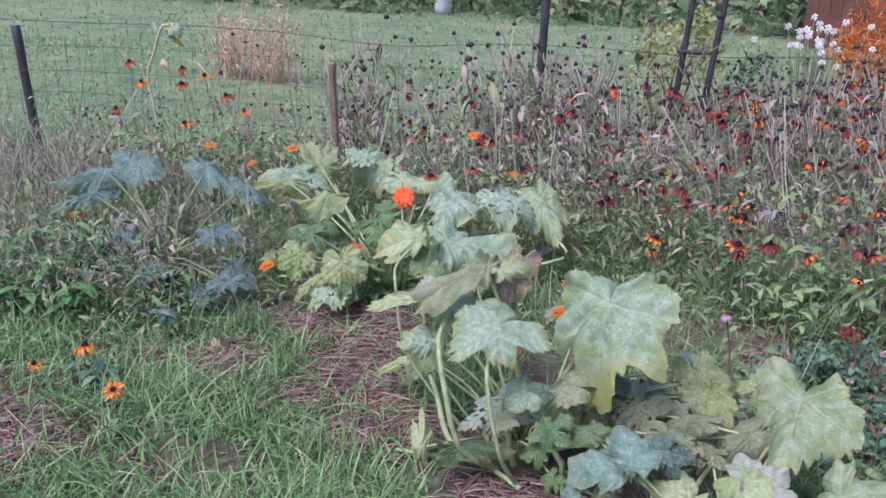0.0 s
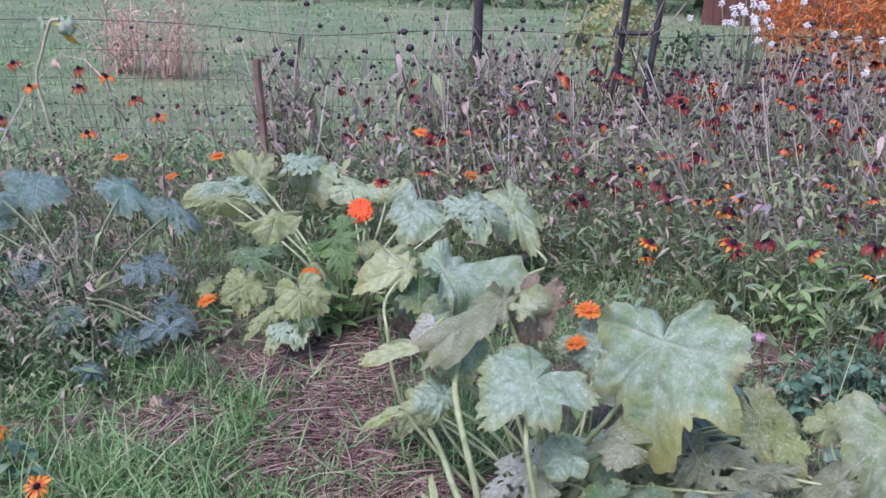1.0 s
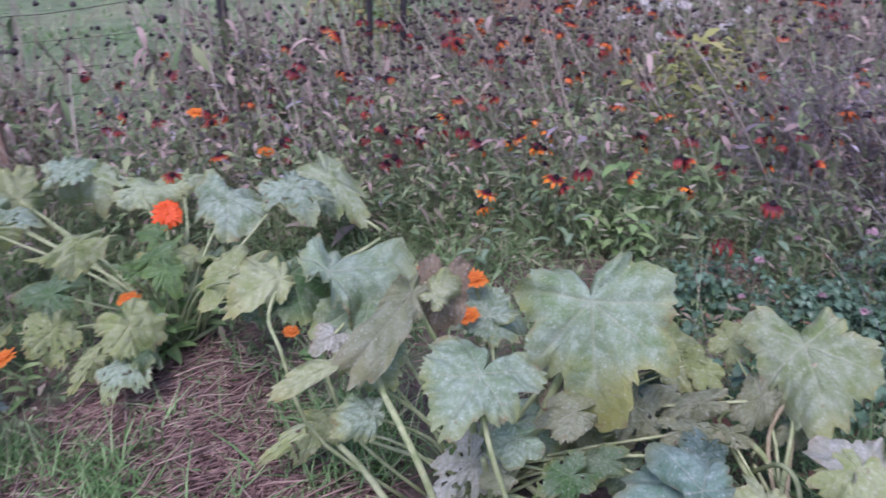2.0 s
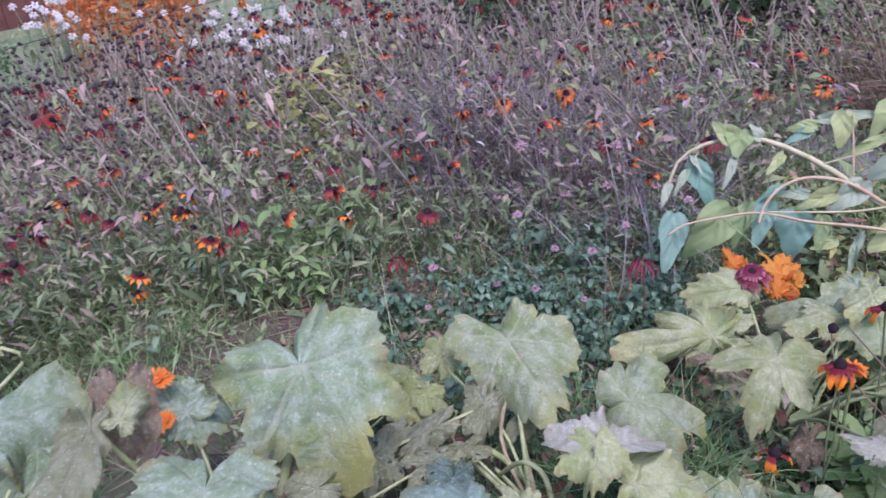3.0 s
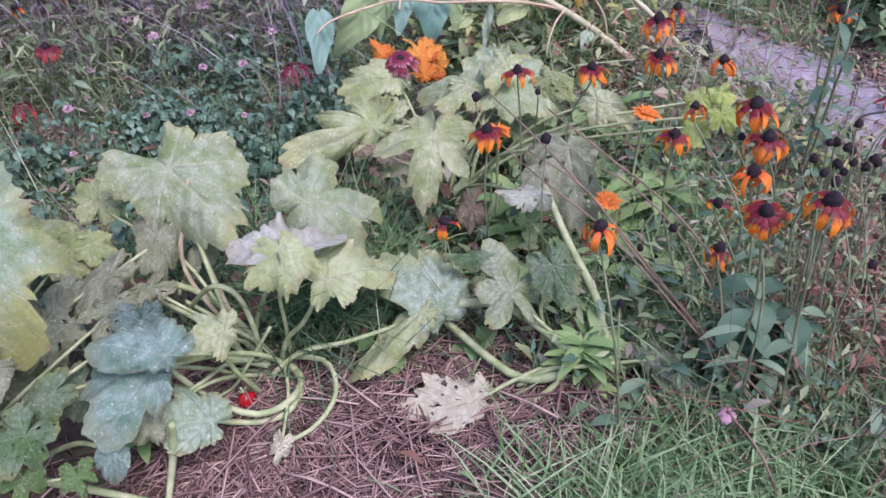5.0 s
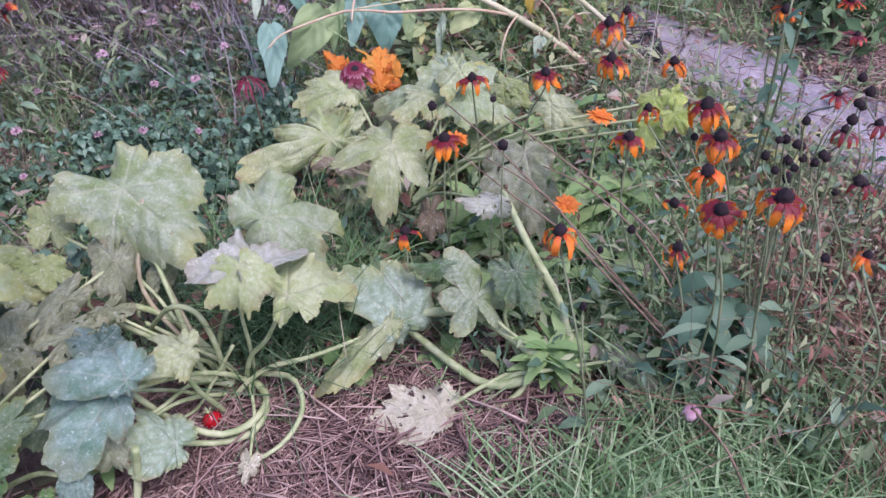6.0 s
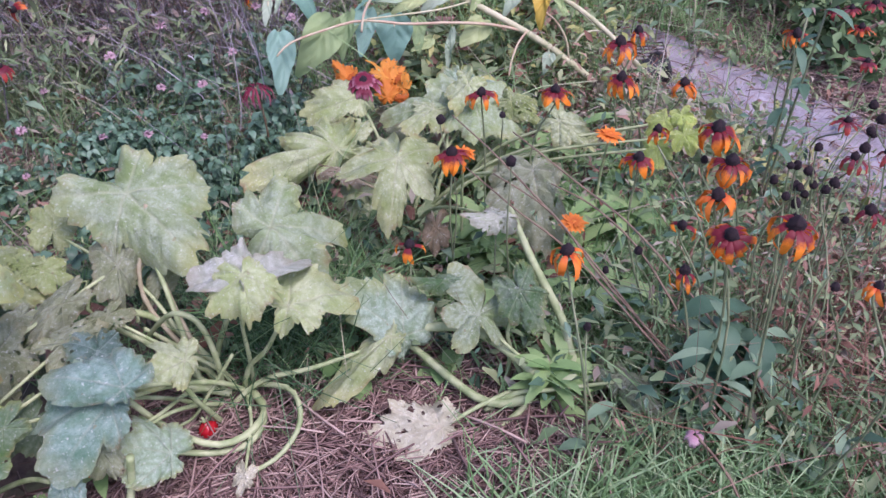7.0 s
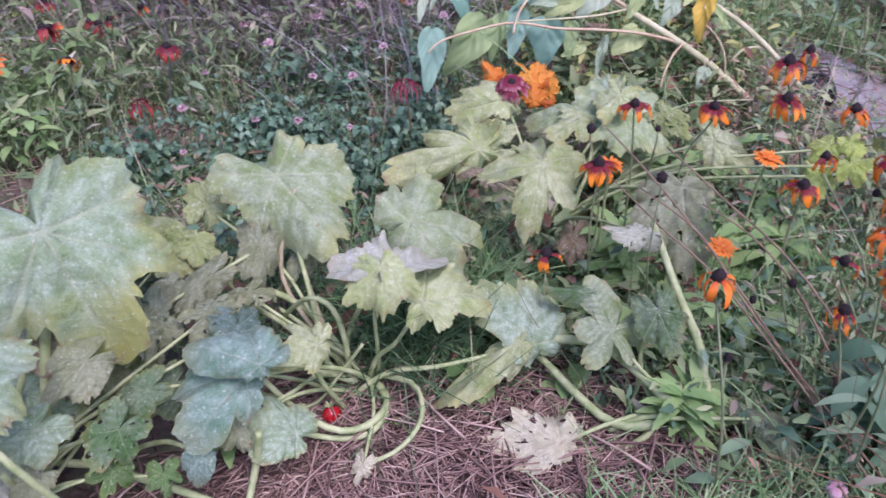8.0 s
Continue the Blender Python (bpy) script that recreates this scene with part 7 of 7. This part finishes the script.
def clover_flowers():
    """Pink clover heads, built once and set out."""
    first = thing("clover_flower", (0, 0, 0), "round pink clover flower head above the leaves", "flower", "clover flowers")
    g = np.random.default_rng(8)
    chunks = []
    v0, t0, _ = petal_mesh(0.013, 0.0045, 0.4)
    for k in range(40):
        w, e = g.uniform(0, 6.28), g.uniform(0.0, 1.5)
        d = np.array([math.cos(w) * math.cos(e), math.sin(w) * math.cos(e), math.sin(e)])
        chunks.append((set_frame(v0, d * 0.002, d, (0.1, 0.2, 0.9)), t0, 0))
    v, t, _ = merged(chunks)
    solid("head", v + (0, 0, 0.22), t, [M_PINK], attrs={"along": np.full(len(v), 0.6)}, parent=first)
    v, t = tube([(0, 0, 0), (0.008, 0, 0.11), (0, 0, 0.22)], [0.0014, 0.0012], 4, 4)
    solid("stem", v, t, [M_STEM], parent=first)
    spots = ((1.80, 1.84, 0.14), (2.085, 1.889, 0.18), (1.62, 1.90, 0.13), (2.30, 1.75, 0.2), (2.45, 2.0, 0.24), (1.95, 2.15, 0.18), (2.2, 2.25, 0.22), (1.55, 1.75, 0.11), (2.6, 1.7, 0.22), (1.98, 1.62, 0.13), (1.45, 1.62, 0.12), (2.35, 1.5, 0.2),
             (1.72, 2.02, 0.2), (2.12, 2.05, 0.24), (2.52, 2.3, 0.3), (2.28, 2.02, 0.27), (1.88, 1.72, 0.18), (2.15, 1.72, 0.2), (2.62, 2.12, 0.33), (2.4, 2.35, 0.36), (1.7, 1.62, 0.16), (2.5, 1.82, 0.26))
    for k, (x, y, z) in enumerate(spots):
        z += 0.06
        m = pose(x, y, float(lie(x, y)), 5 * math.sin(k), 6 * math.cos(3 * k), 70 * k) @ Matrix.Scale(max(z, 0.12) / 0.22, 4)
        if k:
            copy_thing(first, m)
        else:
            first.matrix_basis = m


clover_flowers()


# low weeds round the squash and at the left
litter_of_leaves("low_weeds", "low leafy weeds and dead leaves round the squash", 9000, (-2.6, 3.0, 0.9, 3.2),
                 lambda x, y: (0.2 + 0.8 * clumpy(x, y, 4.4)) * (1 - np.clip(1.5 * mulched(x, y), 0, 1)) * ((x < -0.6) | (y > 1.9) | (x > 1.55)) * ~paved(x, y), 0.01, 0.12, 0.026, 0.009, [M_WEED, M_DRYLEAF], (0.82, 0.18))
litter_of_leaves("left_weeds", "rank green and brown weeds round the bluish squash", 5600, (-2.0, -0.6, 1.5, 2.6),
                 lambda x, y: np.exp(-((x + 1.15) ** 2 / 0.25 + (y - 1.9) ** 2 / 0.12)) * (0.3 + 0.7 * clumpy(x, y, 5)), 0.02, 0.34, 0.034, 0.008, [M_WEED, M_DRYLEAF, M_DARKGRASS], (0.34, 0.36, 0.30))
litter_of_leaves("right_weeds", "green weeds among the rudbeckia stems beside the path", 3800, (1.5, 2.7, -0.8, 1.1), lambda x, y: (0.3 + 0.7 * clumpy(x, y, 5)) * ~paved(x, y), 0.01, 0.22, 0.026, 0.010,
                 [M_WEED, M_CLOVER, M_DRYLEAF], (0.5, 0.4, 0.1))


def under_squash(x, y):
    return (0.3 + 0.7 * clumpy(x, y, 6)) * np.exp(-((x - 1.75) ** 2 / 0.16 + (y - 0.95) ** 2 / 0.14)) * (1 - np.clip(1.6 * mulched(x, y), 0, 1))


litter_of_leaves("squash_undergrowth", "shaded brown and green leaves lying under the squash", 2600, (1.1, 2.6, 0.3, 1.7), under_squash, 0.01, 0.13, 0.042, 0.019, [M_WEED, M_RUST, M_BUSH], (0.35, 0.3, 0.35))


def spent_growth(x, y):
    return np.max([w * np.exp(-((x - a) ** 2 / 0.10 + (y - b) ** 2 / 0.06)) for a, b, w in ((1.96, -0.07, 1.0), (2.3, 0.5, 0.6), (2.72, 0.78, 0.7), (2.2, 0.2, 0.5))], 0)


litter_of_leaves("spent_undergrowth", "withered red-brown leaves and stems under the rudbeckias", 5600, (1.5, 3.1, -0.6, 1.2), spent_growth, 0.01, 0.24, 0.021, 0.006, [M_RUST, M_DRYLEAF, M_BEDWEED], (0.5, 0.12, 0.38))
tagged(sward("stray_straw", "brown straw and dead stems on the soil under the rudbeckias", straw(3400, spent_growth, (1.5, 3.1, -0.6, 1.2)), [M_STRAW]), category="straw")

def path_margin(x, y):
    """Both edges of the path, thinning over the slabs."""
    u = x - 0.6 * y - 2.54
    return (np.exp(-((u + 0.02) / 0.10) ** 2) + np.exp(-((u - 0.52) / 0.09) ** 2)) * (0.15 + 0.85 * clumpy(x, y, 9))


def beyond_path(x, y):
    u = x - 0.6 * y - 3.02
    return np.exp(-((u - 0.16) / 0.16) ** 2)


litter_of_leaves("path_edge_weeds", "low weeds and dead leaves creeping over the path's edges", 2600, (1.8, 3.9, -1.0, 1.4), path_margin, 0.01, 0.09, 0.026, 0.010, [M_WEED, M_RUST, M_DRYLEAF], (0.5, 0.25, 0.25))
litter_of_leaves("path_litter", "dead leaf crumbs lying on the paving", 420, (2.2, 3.7, -0.8, 1.2), lambda x, y: paved(x, y) * clumpy(x, y, 7) ** 2, 0.018, 0.026, 0.020, 0.009, [M_RUST, M_DRYLEAF], (0.7, 0.3))
sward("path_edge_grass", "grass growing over both edges of the path", joined([
    grass(1500, (1.8, 3.9, -1.0, 1.4), path_margin, 0.07, 0.005, 0.8),
    grass(2200, (2.9, 4.1, 0.15, 1.3), beyond_path, 0.07, 0.006, 0.8)]), [M_GRASS])
tagged(sward("path_edge_straw", "pale straw and dead stalks heaped beyond the path", straw(6500, lambda x, y: beyond_path(x, y) * np.clip(1.2 - 2 * y, 0.1, 1), (2.3, 3.9, -1.2, 0.9)), [M_STRAW]), category="straw")



def under_sunflower(x, y):
    return sum(np.exp(-((x - a) ** 2 + (y - b) ** 2) / 0.03) for a, b in ((2.87, 1.36), (2.97, 1.19), (2.97, 1.02), (2.65, 1.14), (3.30, 1.03), (3.31, 1.23)))


litter_of_leaves("sunflower_undergrowth", "green and withered weeds crowding under the fallen sunflower", 5200, (2.0, 4.0, 0.4, 2.4), under_sunflower, 0.03, 0.32, 0.045, 0.017, [M_BEDWEED, M_YELLOWWEED, M_RUST], (0.66, 0.16, 0.18))
sward("sunflower_grass", "long green blades between the sunflower and the path", grass(2200, (2.0, 4.0, 0.4, 2.4), under_sunflower, 0.26, 0.005, 0.5), [M_GRASS])
# blades take the darkened green to stand for shade under the stalks
sward("shaded_grass_tuft", "grass tuft under the squash stalks, its shade put into dark green", joined([
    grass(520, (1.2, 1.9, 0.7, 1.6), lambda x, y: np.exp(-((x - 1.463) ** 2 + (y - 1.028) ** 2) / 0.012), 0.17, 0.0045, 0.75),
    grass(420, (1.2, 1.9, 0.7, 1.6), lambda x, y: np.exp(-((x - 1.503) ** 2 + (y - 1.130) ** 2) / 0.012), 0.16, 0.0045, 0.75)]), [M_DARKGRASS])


def path_tufts(x, y):
    return sum(np.exp(-((x - a) ** 2 + (y - b) ** 2) / 0.012) for a, b in ((2.55, 0.45), (2.75, 0.62), (2.45, 0.28), (2.9, 0.85), (2.62, 0.33), (2.35, 0.12)))


sward("path_tufts", "tufts of grass and seedlings growing over the path's edge", grass(1100, (2.1, 3.2, -0.1, 1.1), path_tufts, 0.13, 0.005, 0.7), [M_GRASS])
sward("path_dead_stems", "dry broken stems leaning over the path's edge", grass(320, (2.1, 3.2, -0.1, 1.1), path_tufts, 0.24, 0.004, 0.8), [M_BEDSTEM])
litter_of_leaves("path_seedlings", "small green and yellowing leaves along the path's edge", 900, (2.1, 3.2, -0.1, 1.1), path_tufts, 0.02, 0.2, 0.035, 0.016, [M_BEDWEED, M_YELLOWWEED, M_DRYLEAF], (0.55, 0.2, 0.25))


def leafy_plant(name, at, n, spread, height, length, width, material, words, cat="plant", seed=0, group=""):
    """A weed with broad pointed leaves up its stem, every leaf a part."""
    g = np.random.default_rng(seed)
    f = np.array([at[0], at[1], float(lie(*at))])
    ob = thing(name, f, words, cat, group)
    for s in range(max(1, n // 9)):
        w = g.uniform(0, 6.28)
        top = f + np.array([math.cos(w) * spread, math.sin(w) * spread, height * g.uniform(0.75, 1.1)])
        v, t = tube([f, (f + top) / 2 + (0, 0, 0.02), top], [0.004, 0.0025], 5, 6)
        solid("stem", v, t, [M_STEM], parent=ob)
        for k in range(9):
            q = f + (top - f) * (0.25 + 0.75 * k / 8)
            a = 2.4 * k + w
            d = np.array([math.cos(a), math.sin(a), g.uniform(-0.1, 0.6)])
            v, t = oval_leaf(length * g.uniform(0.7, 1.2), width * g.uniform(0.8, 1.2), 0.6, 5)
            solid("leaf", set_frame(v, q, q + d, (-0.3 * d[0], -0.3 * d[1], 1)), t, [material], parent=ob)
    return ob


leafy_plant("broadleaf_weed", (1.66, 2.72), 45, 0.14, 0.30, 0.11, 0.045, M_CALLEAF, "bright green broad-leaved weed at the bed's edge", seed=1)
leafy_plant("broadleaf_weed", (1.84, 2.62), 27, 0.12, 0.34, 0.10, 0.04, M_CALLEAF, "bright green broad-leaved weed at the bed's edge", seed=2)
for k, (x, y) in enumerate(((1.45, 2.62), (1.36, 2.74), (1.56, 2.50), (1.50, 2.72))):
    leafy_plant("broadleaf_weed", (x, y), 24, 0.11, 0.22, 0.07, 0.027, M_CALLEAF, "bright green broad-leaved weed at the bed's edge", seed=50 + k)
leafy_plant("broadleaf_weed", (-1.35, 1.62), 54, 0.16, 0.26, 0.10, 0.04, M_LUSH, "dark green leafy weed clump beside the grass", seed=3)
for k, (x, y) in enumerate([(-1.55, 1.75), (-1.48, 1.52), (-1.25, 1.78), (-1.7, 1.6)]):
    leafy_plant("broadleaf_weed", (x, y), 45, 0.15, 0.30, 0.09, 0.034, M_LUSH, "dark green leafy weed clump beside the grass", seed=30 + k)
leafy_plant("broadleaf_weed", (-1.12, 1.60), 36, 0.12, 0.2, 0.09, 0.035, M_LUSH, "dark green leafy weed clump beside the grass", seed=4)
leafy_plant("broadleaf_weed", (-0.66, 1.20), 18, 0.08, 0.12, 0.06, 0.026, M_RUDBLUE, "low bluish green weed among the grass", seed=90)
leafy_plant("broadleaf_weed", (-0.52, 1.14), 9, 0.07, 0.10, 0.055, 0.024, M_RUDBLUE, "low bluish green weed among the grass", seed=91)
leafy_plant("rudbeckia_foliage", (1.66, 0.16), 9, 0.07, 0.22, 0.065, 0.026, M_RUDLEAF, "bluish green leafy rudbeckia base", seed=5)
leafy_plant("rudbeckia_foliage", (1.76, 0.14), 9, 0.10, 0.24, 0.055, 0.022, M_RUDLEAF, "bluish green leafy rudbeckia base", seed=6)
for k, (x, y, z) in enumerate(((1.639, 0.146, 0.19), (1.651, 0.116, 0.234), (1.621, 0.226, 0.198), (1.70, 0.10, 0.20))):
    leafy_plant("rudbeckia_foliage", (x + 0.04, y), 9, 0.06, z + 0.05, 0.085, 0.042, M_RUDBLUE, "broad bluish green leaves at a rudbeckia's foot", seed=70 + k)
leafy_plant("rudbeckia_foliage", (2.28, 0.17), 27, 0.06, 0.58, 0.06, 0.02, M_RUDBLUE, "tall thin green weed beside the path", seed=7)
leafy_plant("strawberry_plant", (1.46, 0.83), 18, 0.05, 0.06, 0.055, 0.045, M_CALLEAF, "low dark green trifoliate weed on the straw", seed=8)
leafy_plant("strawberry_plant", (1.52, 0.72), 9, 0.04, 0.05, 0.05, 0.04, M_CALLEAF, "low dark green trifoliate weed on the straw", seed=9)


# ---- beyond the bed ----
def cloud_of_leaves(name, centre, radius, n, length, width, mats, words, cat, stems=7, seed=0, label_stem="stem", m_stem=None):
    """A bush: bent stems with clumps of small leaves and gaps between them."""
    g = np.random.default_rng(seed)
    c, r = np.array(centre, float), np.array(radius, float)
    f = np.array([c[0], c[1], float(lie(c[0], c[1]))])
    ob = thing(name, f, words, cat)
    tips = []
    for k in range(stems):
        w = 2 * math.pi * k / stems + g.uniform(0, 0.5)
        e = c + r * np.array([math.cos(w) * 0.6, math.sin(w) * 0.6, g.uniform(-0.1, 0.8)])
        v, t = tube([f, (f + e) / 2 + g.normal(0, 0.06, 3), e], [0.016, 0.011, 0.006], 6, 7)
        solid("limb", v, t, [m_stem or M_WOOD], parent=ob)
        tips.append(e)
    p = []
    for k in range(n):
        a = g.normal(0, 1, 3)
        a /= np.linalg.norm(a)
        q = c + r * a * g.uniform(0.35, 1.0) ** 0.6
        if math.sin(q[0] * 9 + seed) * math.cos(q[1] * 8) + math.sin(q[2] * 11) > -0.75 and q[2] > f[2]:
            p.append(q)
    p = np.array(p)
    v, t = oval_leaf(1.0, width / length, 0.5, 2)
    m = len(p)
    v, t, mi = scatter((v, t, np.zeros(len(t), int)), p, g.uniform(0, 6.28, m), g.uniform(0, 1.6, m), g.uniform(0, 6.28, m), length * g.lognormal(0, 0.3, m))
    solid("crown", v, t, mats, mi, parent=ob)
    return ob


cloud_of_leaves("orange_bush", (2.45, 7.0, 0.60), (0.62, 0.55, 0.70), 9000, 0.06, 0.012, [M_ORANGEBUSH], "feathery bright orange autumn bush behind the bed", "bush", 9, 1)
cloud_of_leaves("sapling", (0.72, 5.9, 0.55), (0.38, 0.3, 0.55), 1500, 0.05, 0.022, [M_SAPLING], "thin sapling with yellow-green and rusty leaves behind the posts", "tree", 7, 9)
cloud_of_leaves("shrub", (1.35, 6.3, 0.35), (0.30, 0.3, 0.35), 900, 0.05, 0.022, [M_BUSH], "low dark green shrub behind the fence", "bush", 6, 10)
cloud_of_leaves("green_bush", (5.3, 3.1, 0.25), (0.9, 0.8, 0.6), 4500, 0.09, 0.05, [M_BUSH], "dark green leafy bush behind the bed", "bush", 8, 2)
cloud_of_leaves("green_bush", (4.6, 4.4, 0.30), (1.0, 0.8, 0.65), 4500, 0.09, 0.045, [M_BUSH], "dark green leafy bush behind the bed", "bush", 8, 3)
cloud_of_leaves("red_flower_bush", (3.95, 0.12, 0.15), (0.45, 0.40, 0.35), 1500, 0.07, 0.035, [M_BUSH], "leafy bush with red flowers across the path", "bush", 6, 4)
group_of([(2.798, 0.184, 0.327, 1.0), (3.272, 0.007, 0.173, 1.0)], 0.042, "ember", droop=0.6, missing=0.1)
group_of([(3.384, 0.091, 0.175, 1.0), (3.30, 0.05, 0.22, 0.9), (2.44, 0.019, 0.277, 0.8), (2.866, -0.012, 0.243, 0.8), (3.42, -0.02, 0.20, 1)], 0.042, "red", droop=0.5, missing=0.1)
cloud_of_leaves("red_flower_bush", (3.38, 0.06, 0.06), (0.22, 0.20, 0.16), 420, 0.05, 0.028, [M_BUSH], "low leafy plant with red flowers across the path", "bush", 6, 14)
sward("bronze_grass_clump", "bronze ornamental grass clump beside the bed", grass(2600, (3.9, 5.1, 1.0, 2.1), lambda x, y: np.exp(-((x - 4.45) ** 2 + (y - 1.50) ** 2) / 0.09), 0.58, 0.007, 0.45), [M_BRONZE])
sward("rusty_dock_stems", "rusty pink dried dock stems in the paddock", joined([
    grass(60, (-5.0, -4.0, 7.4, 8.4), lambda x, y: np.exp(-((x + 4.5) ** 2 + (y - 7.9) ** 2) / 0.05), 0.95, 0.014, 0.28),
    grass(60, (-4.3, -3.4, 7.3, 8.3), lambda x, y: np.exp(-((x + 3.87) ** 2 + (y - 7.8) ** 2) / 0.05), 0.80, 0.014, 0.28)]), [M_DOCK])
litter_of_leaves("dock_plumes", "feathery rusty pink seed plumes on the dock stems", 1500, (-5.0, -3.4, 7.3, 8.4), lambda x, y: np.exp(-((x + 4.5) ** 2 + (y - 7.9) ** 2) / 0.045) + np.exp(-((x + 3.87) ** 2 + (y - 7.8) ** 2) / 0.04), 0.15, 0.85, 0.05, 0.012, [M_DOCK], (1.0,), "dock")
sward("dead_stalk_cluster", "upright cluster of dead brown stalks behind the stake", grass(90, (-1.3, -0.6, 3.5, 4.2), lambda x, y: np.exp(-((x + 0.92) ** 2 + (y - 3.85) ** 2) / 0.012), 0.62, 0.012, 0.1), [M_STEM_BROWN])
litter_of_leaves("hedge_brush", "rough brush and saplings at the far edge of the paddock", 16000, (-26, 14, 17, 25), lambda x, y: 0.3 + 0.7 * clumpy(x, y, 0.6), 0.0, 1.6, 0.28, 0.12, [M_BUSH, M_DRYLEAF, M_WEED], (0.5, 0.2, 0.3), "brush")


def white_flowers(at, n, spread, seed):
    g = np.random.default_rng(seed)
    f = np.array([at[0], at[1], float(lie(at[0], at[1]))])
    ob = thing("white_flower_plant", f, "tall plant with sprays of small white flowers", "flower")
    for k in range(n):
        h = np.array(at) + g.normal(0, 1, 3) * spread
        v, t = tube([f, (f + h) / 2, h], [0.004, 0.003], 4, 4)
        solid("stem", v, t, [M_STEM], parent=ob)
        v, t, al = petal_ring(6, 0.028, 0.015, 0.6, 0, k)
        solid("blossom", tilt_to(v, (-0.2, -0.8, 0.5)) + h, t, [M_WHITE], attrs={"along": al}, parent=ob)


white_flowers((1.68, 5.92, 0.85), 30, np.array([0.16, 0.1, 0.13]), 1)
white_flowers((2.81, 5.75, 0.60), 34, np.array([0.22, 0.2, 0.10]), 2)
white_flowers((2.77, 5.05, 0.54), 30, np.array([0.20, 0.2, 0.09]), 3)
white_flowers((2.5, 4.7, 0.47), 14, np.array([0.18, 0.15, 0.08]), 4)


def build_shed():
    """Vertical boards under a plain roof edge."""
    ob = thing("board_shed", (3.05, 15.5, float(lie(3.05, 15.5))), "red-brown board shed far behind the garden", "shed")
    for k in range(13):
        x = 1.42 + 0.19 * k
        bm = bmesh.new()
        bmesh.ops.create_cube(bm, size=1.0, matrix=Matrix.LocRotScale((x - 2.2, 0.003 * math.sin(9 * k), 1.1), None, (0.182, 0.03, 2.3)))
        bmesh.ops.bevel(bm, geom=bm.edges[:], offset=0.004, segments=1, affect="EDGES")
        me = bpy.data.meshes.new("board")
        bm.to_mesh(me)
        bm.free()
        me.materials.append(M_BOARD)
        b = new("board", me)
        b.parent = ob
    for name, m4, mt in (("back_wall", ((1.25, 1.1, 1.1), (0.1, 2.1, 2.2)), M_DARKPOST), ("roof", ((0.0, 1.0, 2.32), (3.0, 2.5, 0.1)), M_DARKPOST)):
        bm = bmesh.new()
        bmesh.ops.create_cube(bm, size=1.0, matrix=Matrix.LocRotScale(m4[0], None, m4[1]))
        me = bpy.data.meshes.new(name)
        bm.to_mesh(me)
        bm.free()
        me.materials.append(mt)
        b = new(name, me)
        b.parent = ob


build_shed()


SUN_STEM = [(-2.133, 3.45, 0.608), (-2.075, 3.45, 0.75), (-2.031, 3.45, 0.85), (-1.993, 3.45, 0.912), (-1.945, 3.45, 0.918), (-1.91, 3.45, 0.888), (-2.049, 3.45, 0.906), (-1.997, 3.45, 0.7), (-1.906, 3.45, 0.848)]


def left_sunflower():
    """A nodding seed-heavy sunflower at the fence."""
    ob = thing("nodding_sunflower", (-2.12, 3.46, float(lie(-2.12, 3.46))), "pale nodding sunflower stalk leaning at the fence", "sunflower")
    v, t = tube([(-2.12, 3.46, -0.06), (-2.10, 3.45, 0.35), SUN_STEM[0], SUN_STEM[1], SUN_STEM[2], SUN_STEM[3], SUN_STEM[4]], [0.008, 0.008, 0.009, 0.010], 7, 18)
    solid("stem", v, t, [M_SUNSTEM], parent=ob)
    v, t = cone_mesh(0.045, 0.06, 6, 14, 3)
    solid("head", tilt_to(v, (0.75, -0.2, -0.6)) + np.array(SUN_STEM[5]), t, [M_SUNPALE], parent=ob)
    for k in range(16):
        w = 2 * math.pi * k / 16
        v, t = oval_leaf(0.06, 0.02, 0.8, 4)
        d = tilt_to(np.array([[math.cos(w), math.sin(w), 0.7 * math.sin(3 * k)]]), (0.75, -0.2, -0.6))[0]
        q = np.array(SUN_STEM[5])
        solid("bract", set_frame(v, q, q + d, (0.2, -0.9, 0.4)), t, [M_SUNPALE if k % 3 else M_SUNYELLOW], parent=ob)
    for k, q in enumerate(SUN_STEM[6:]):
        v, t = heart_leaf(0.06, 0.05, 0.6, k)
        q = np.array(q)
        solid("leaf", set_frame(v, q, q + (-0.4 + 0.5 * k, -0.1, -0.9), (-0.2, -0.9, 0.3)), t, [(M_SUNPALE, M_CREAM, M_SUNYELLOW)[k]], parent=ob)


left_sunflower()
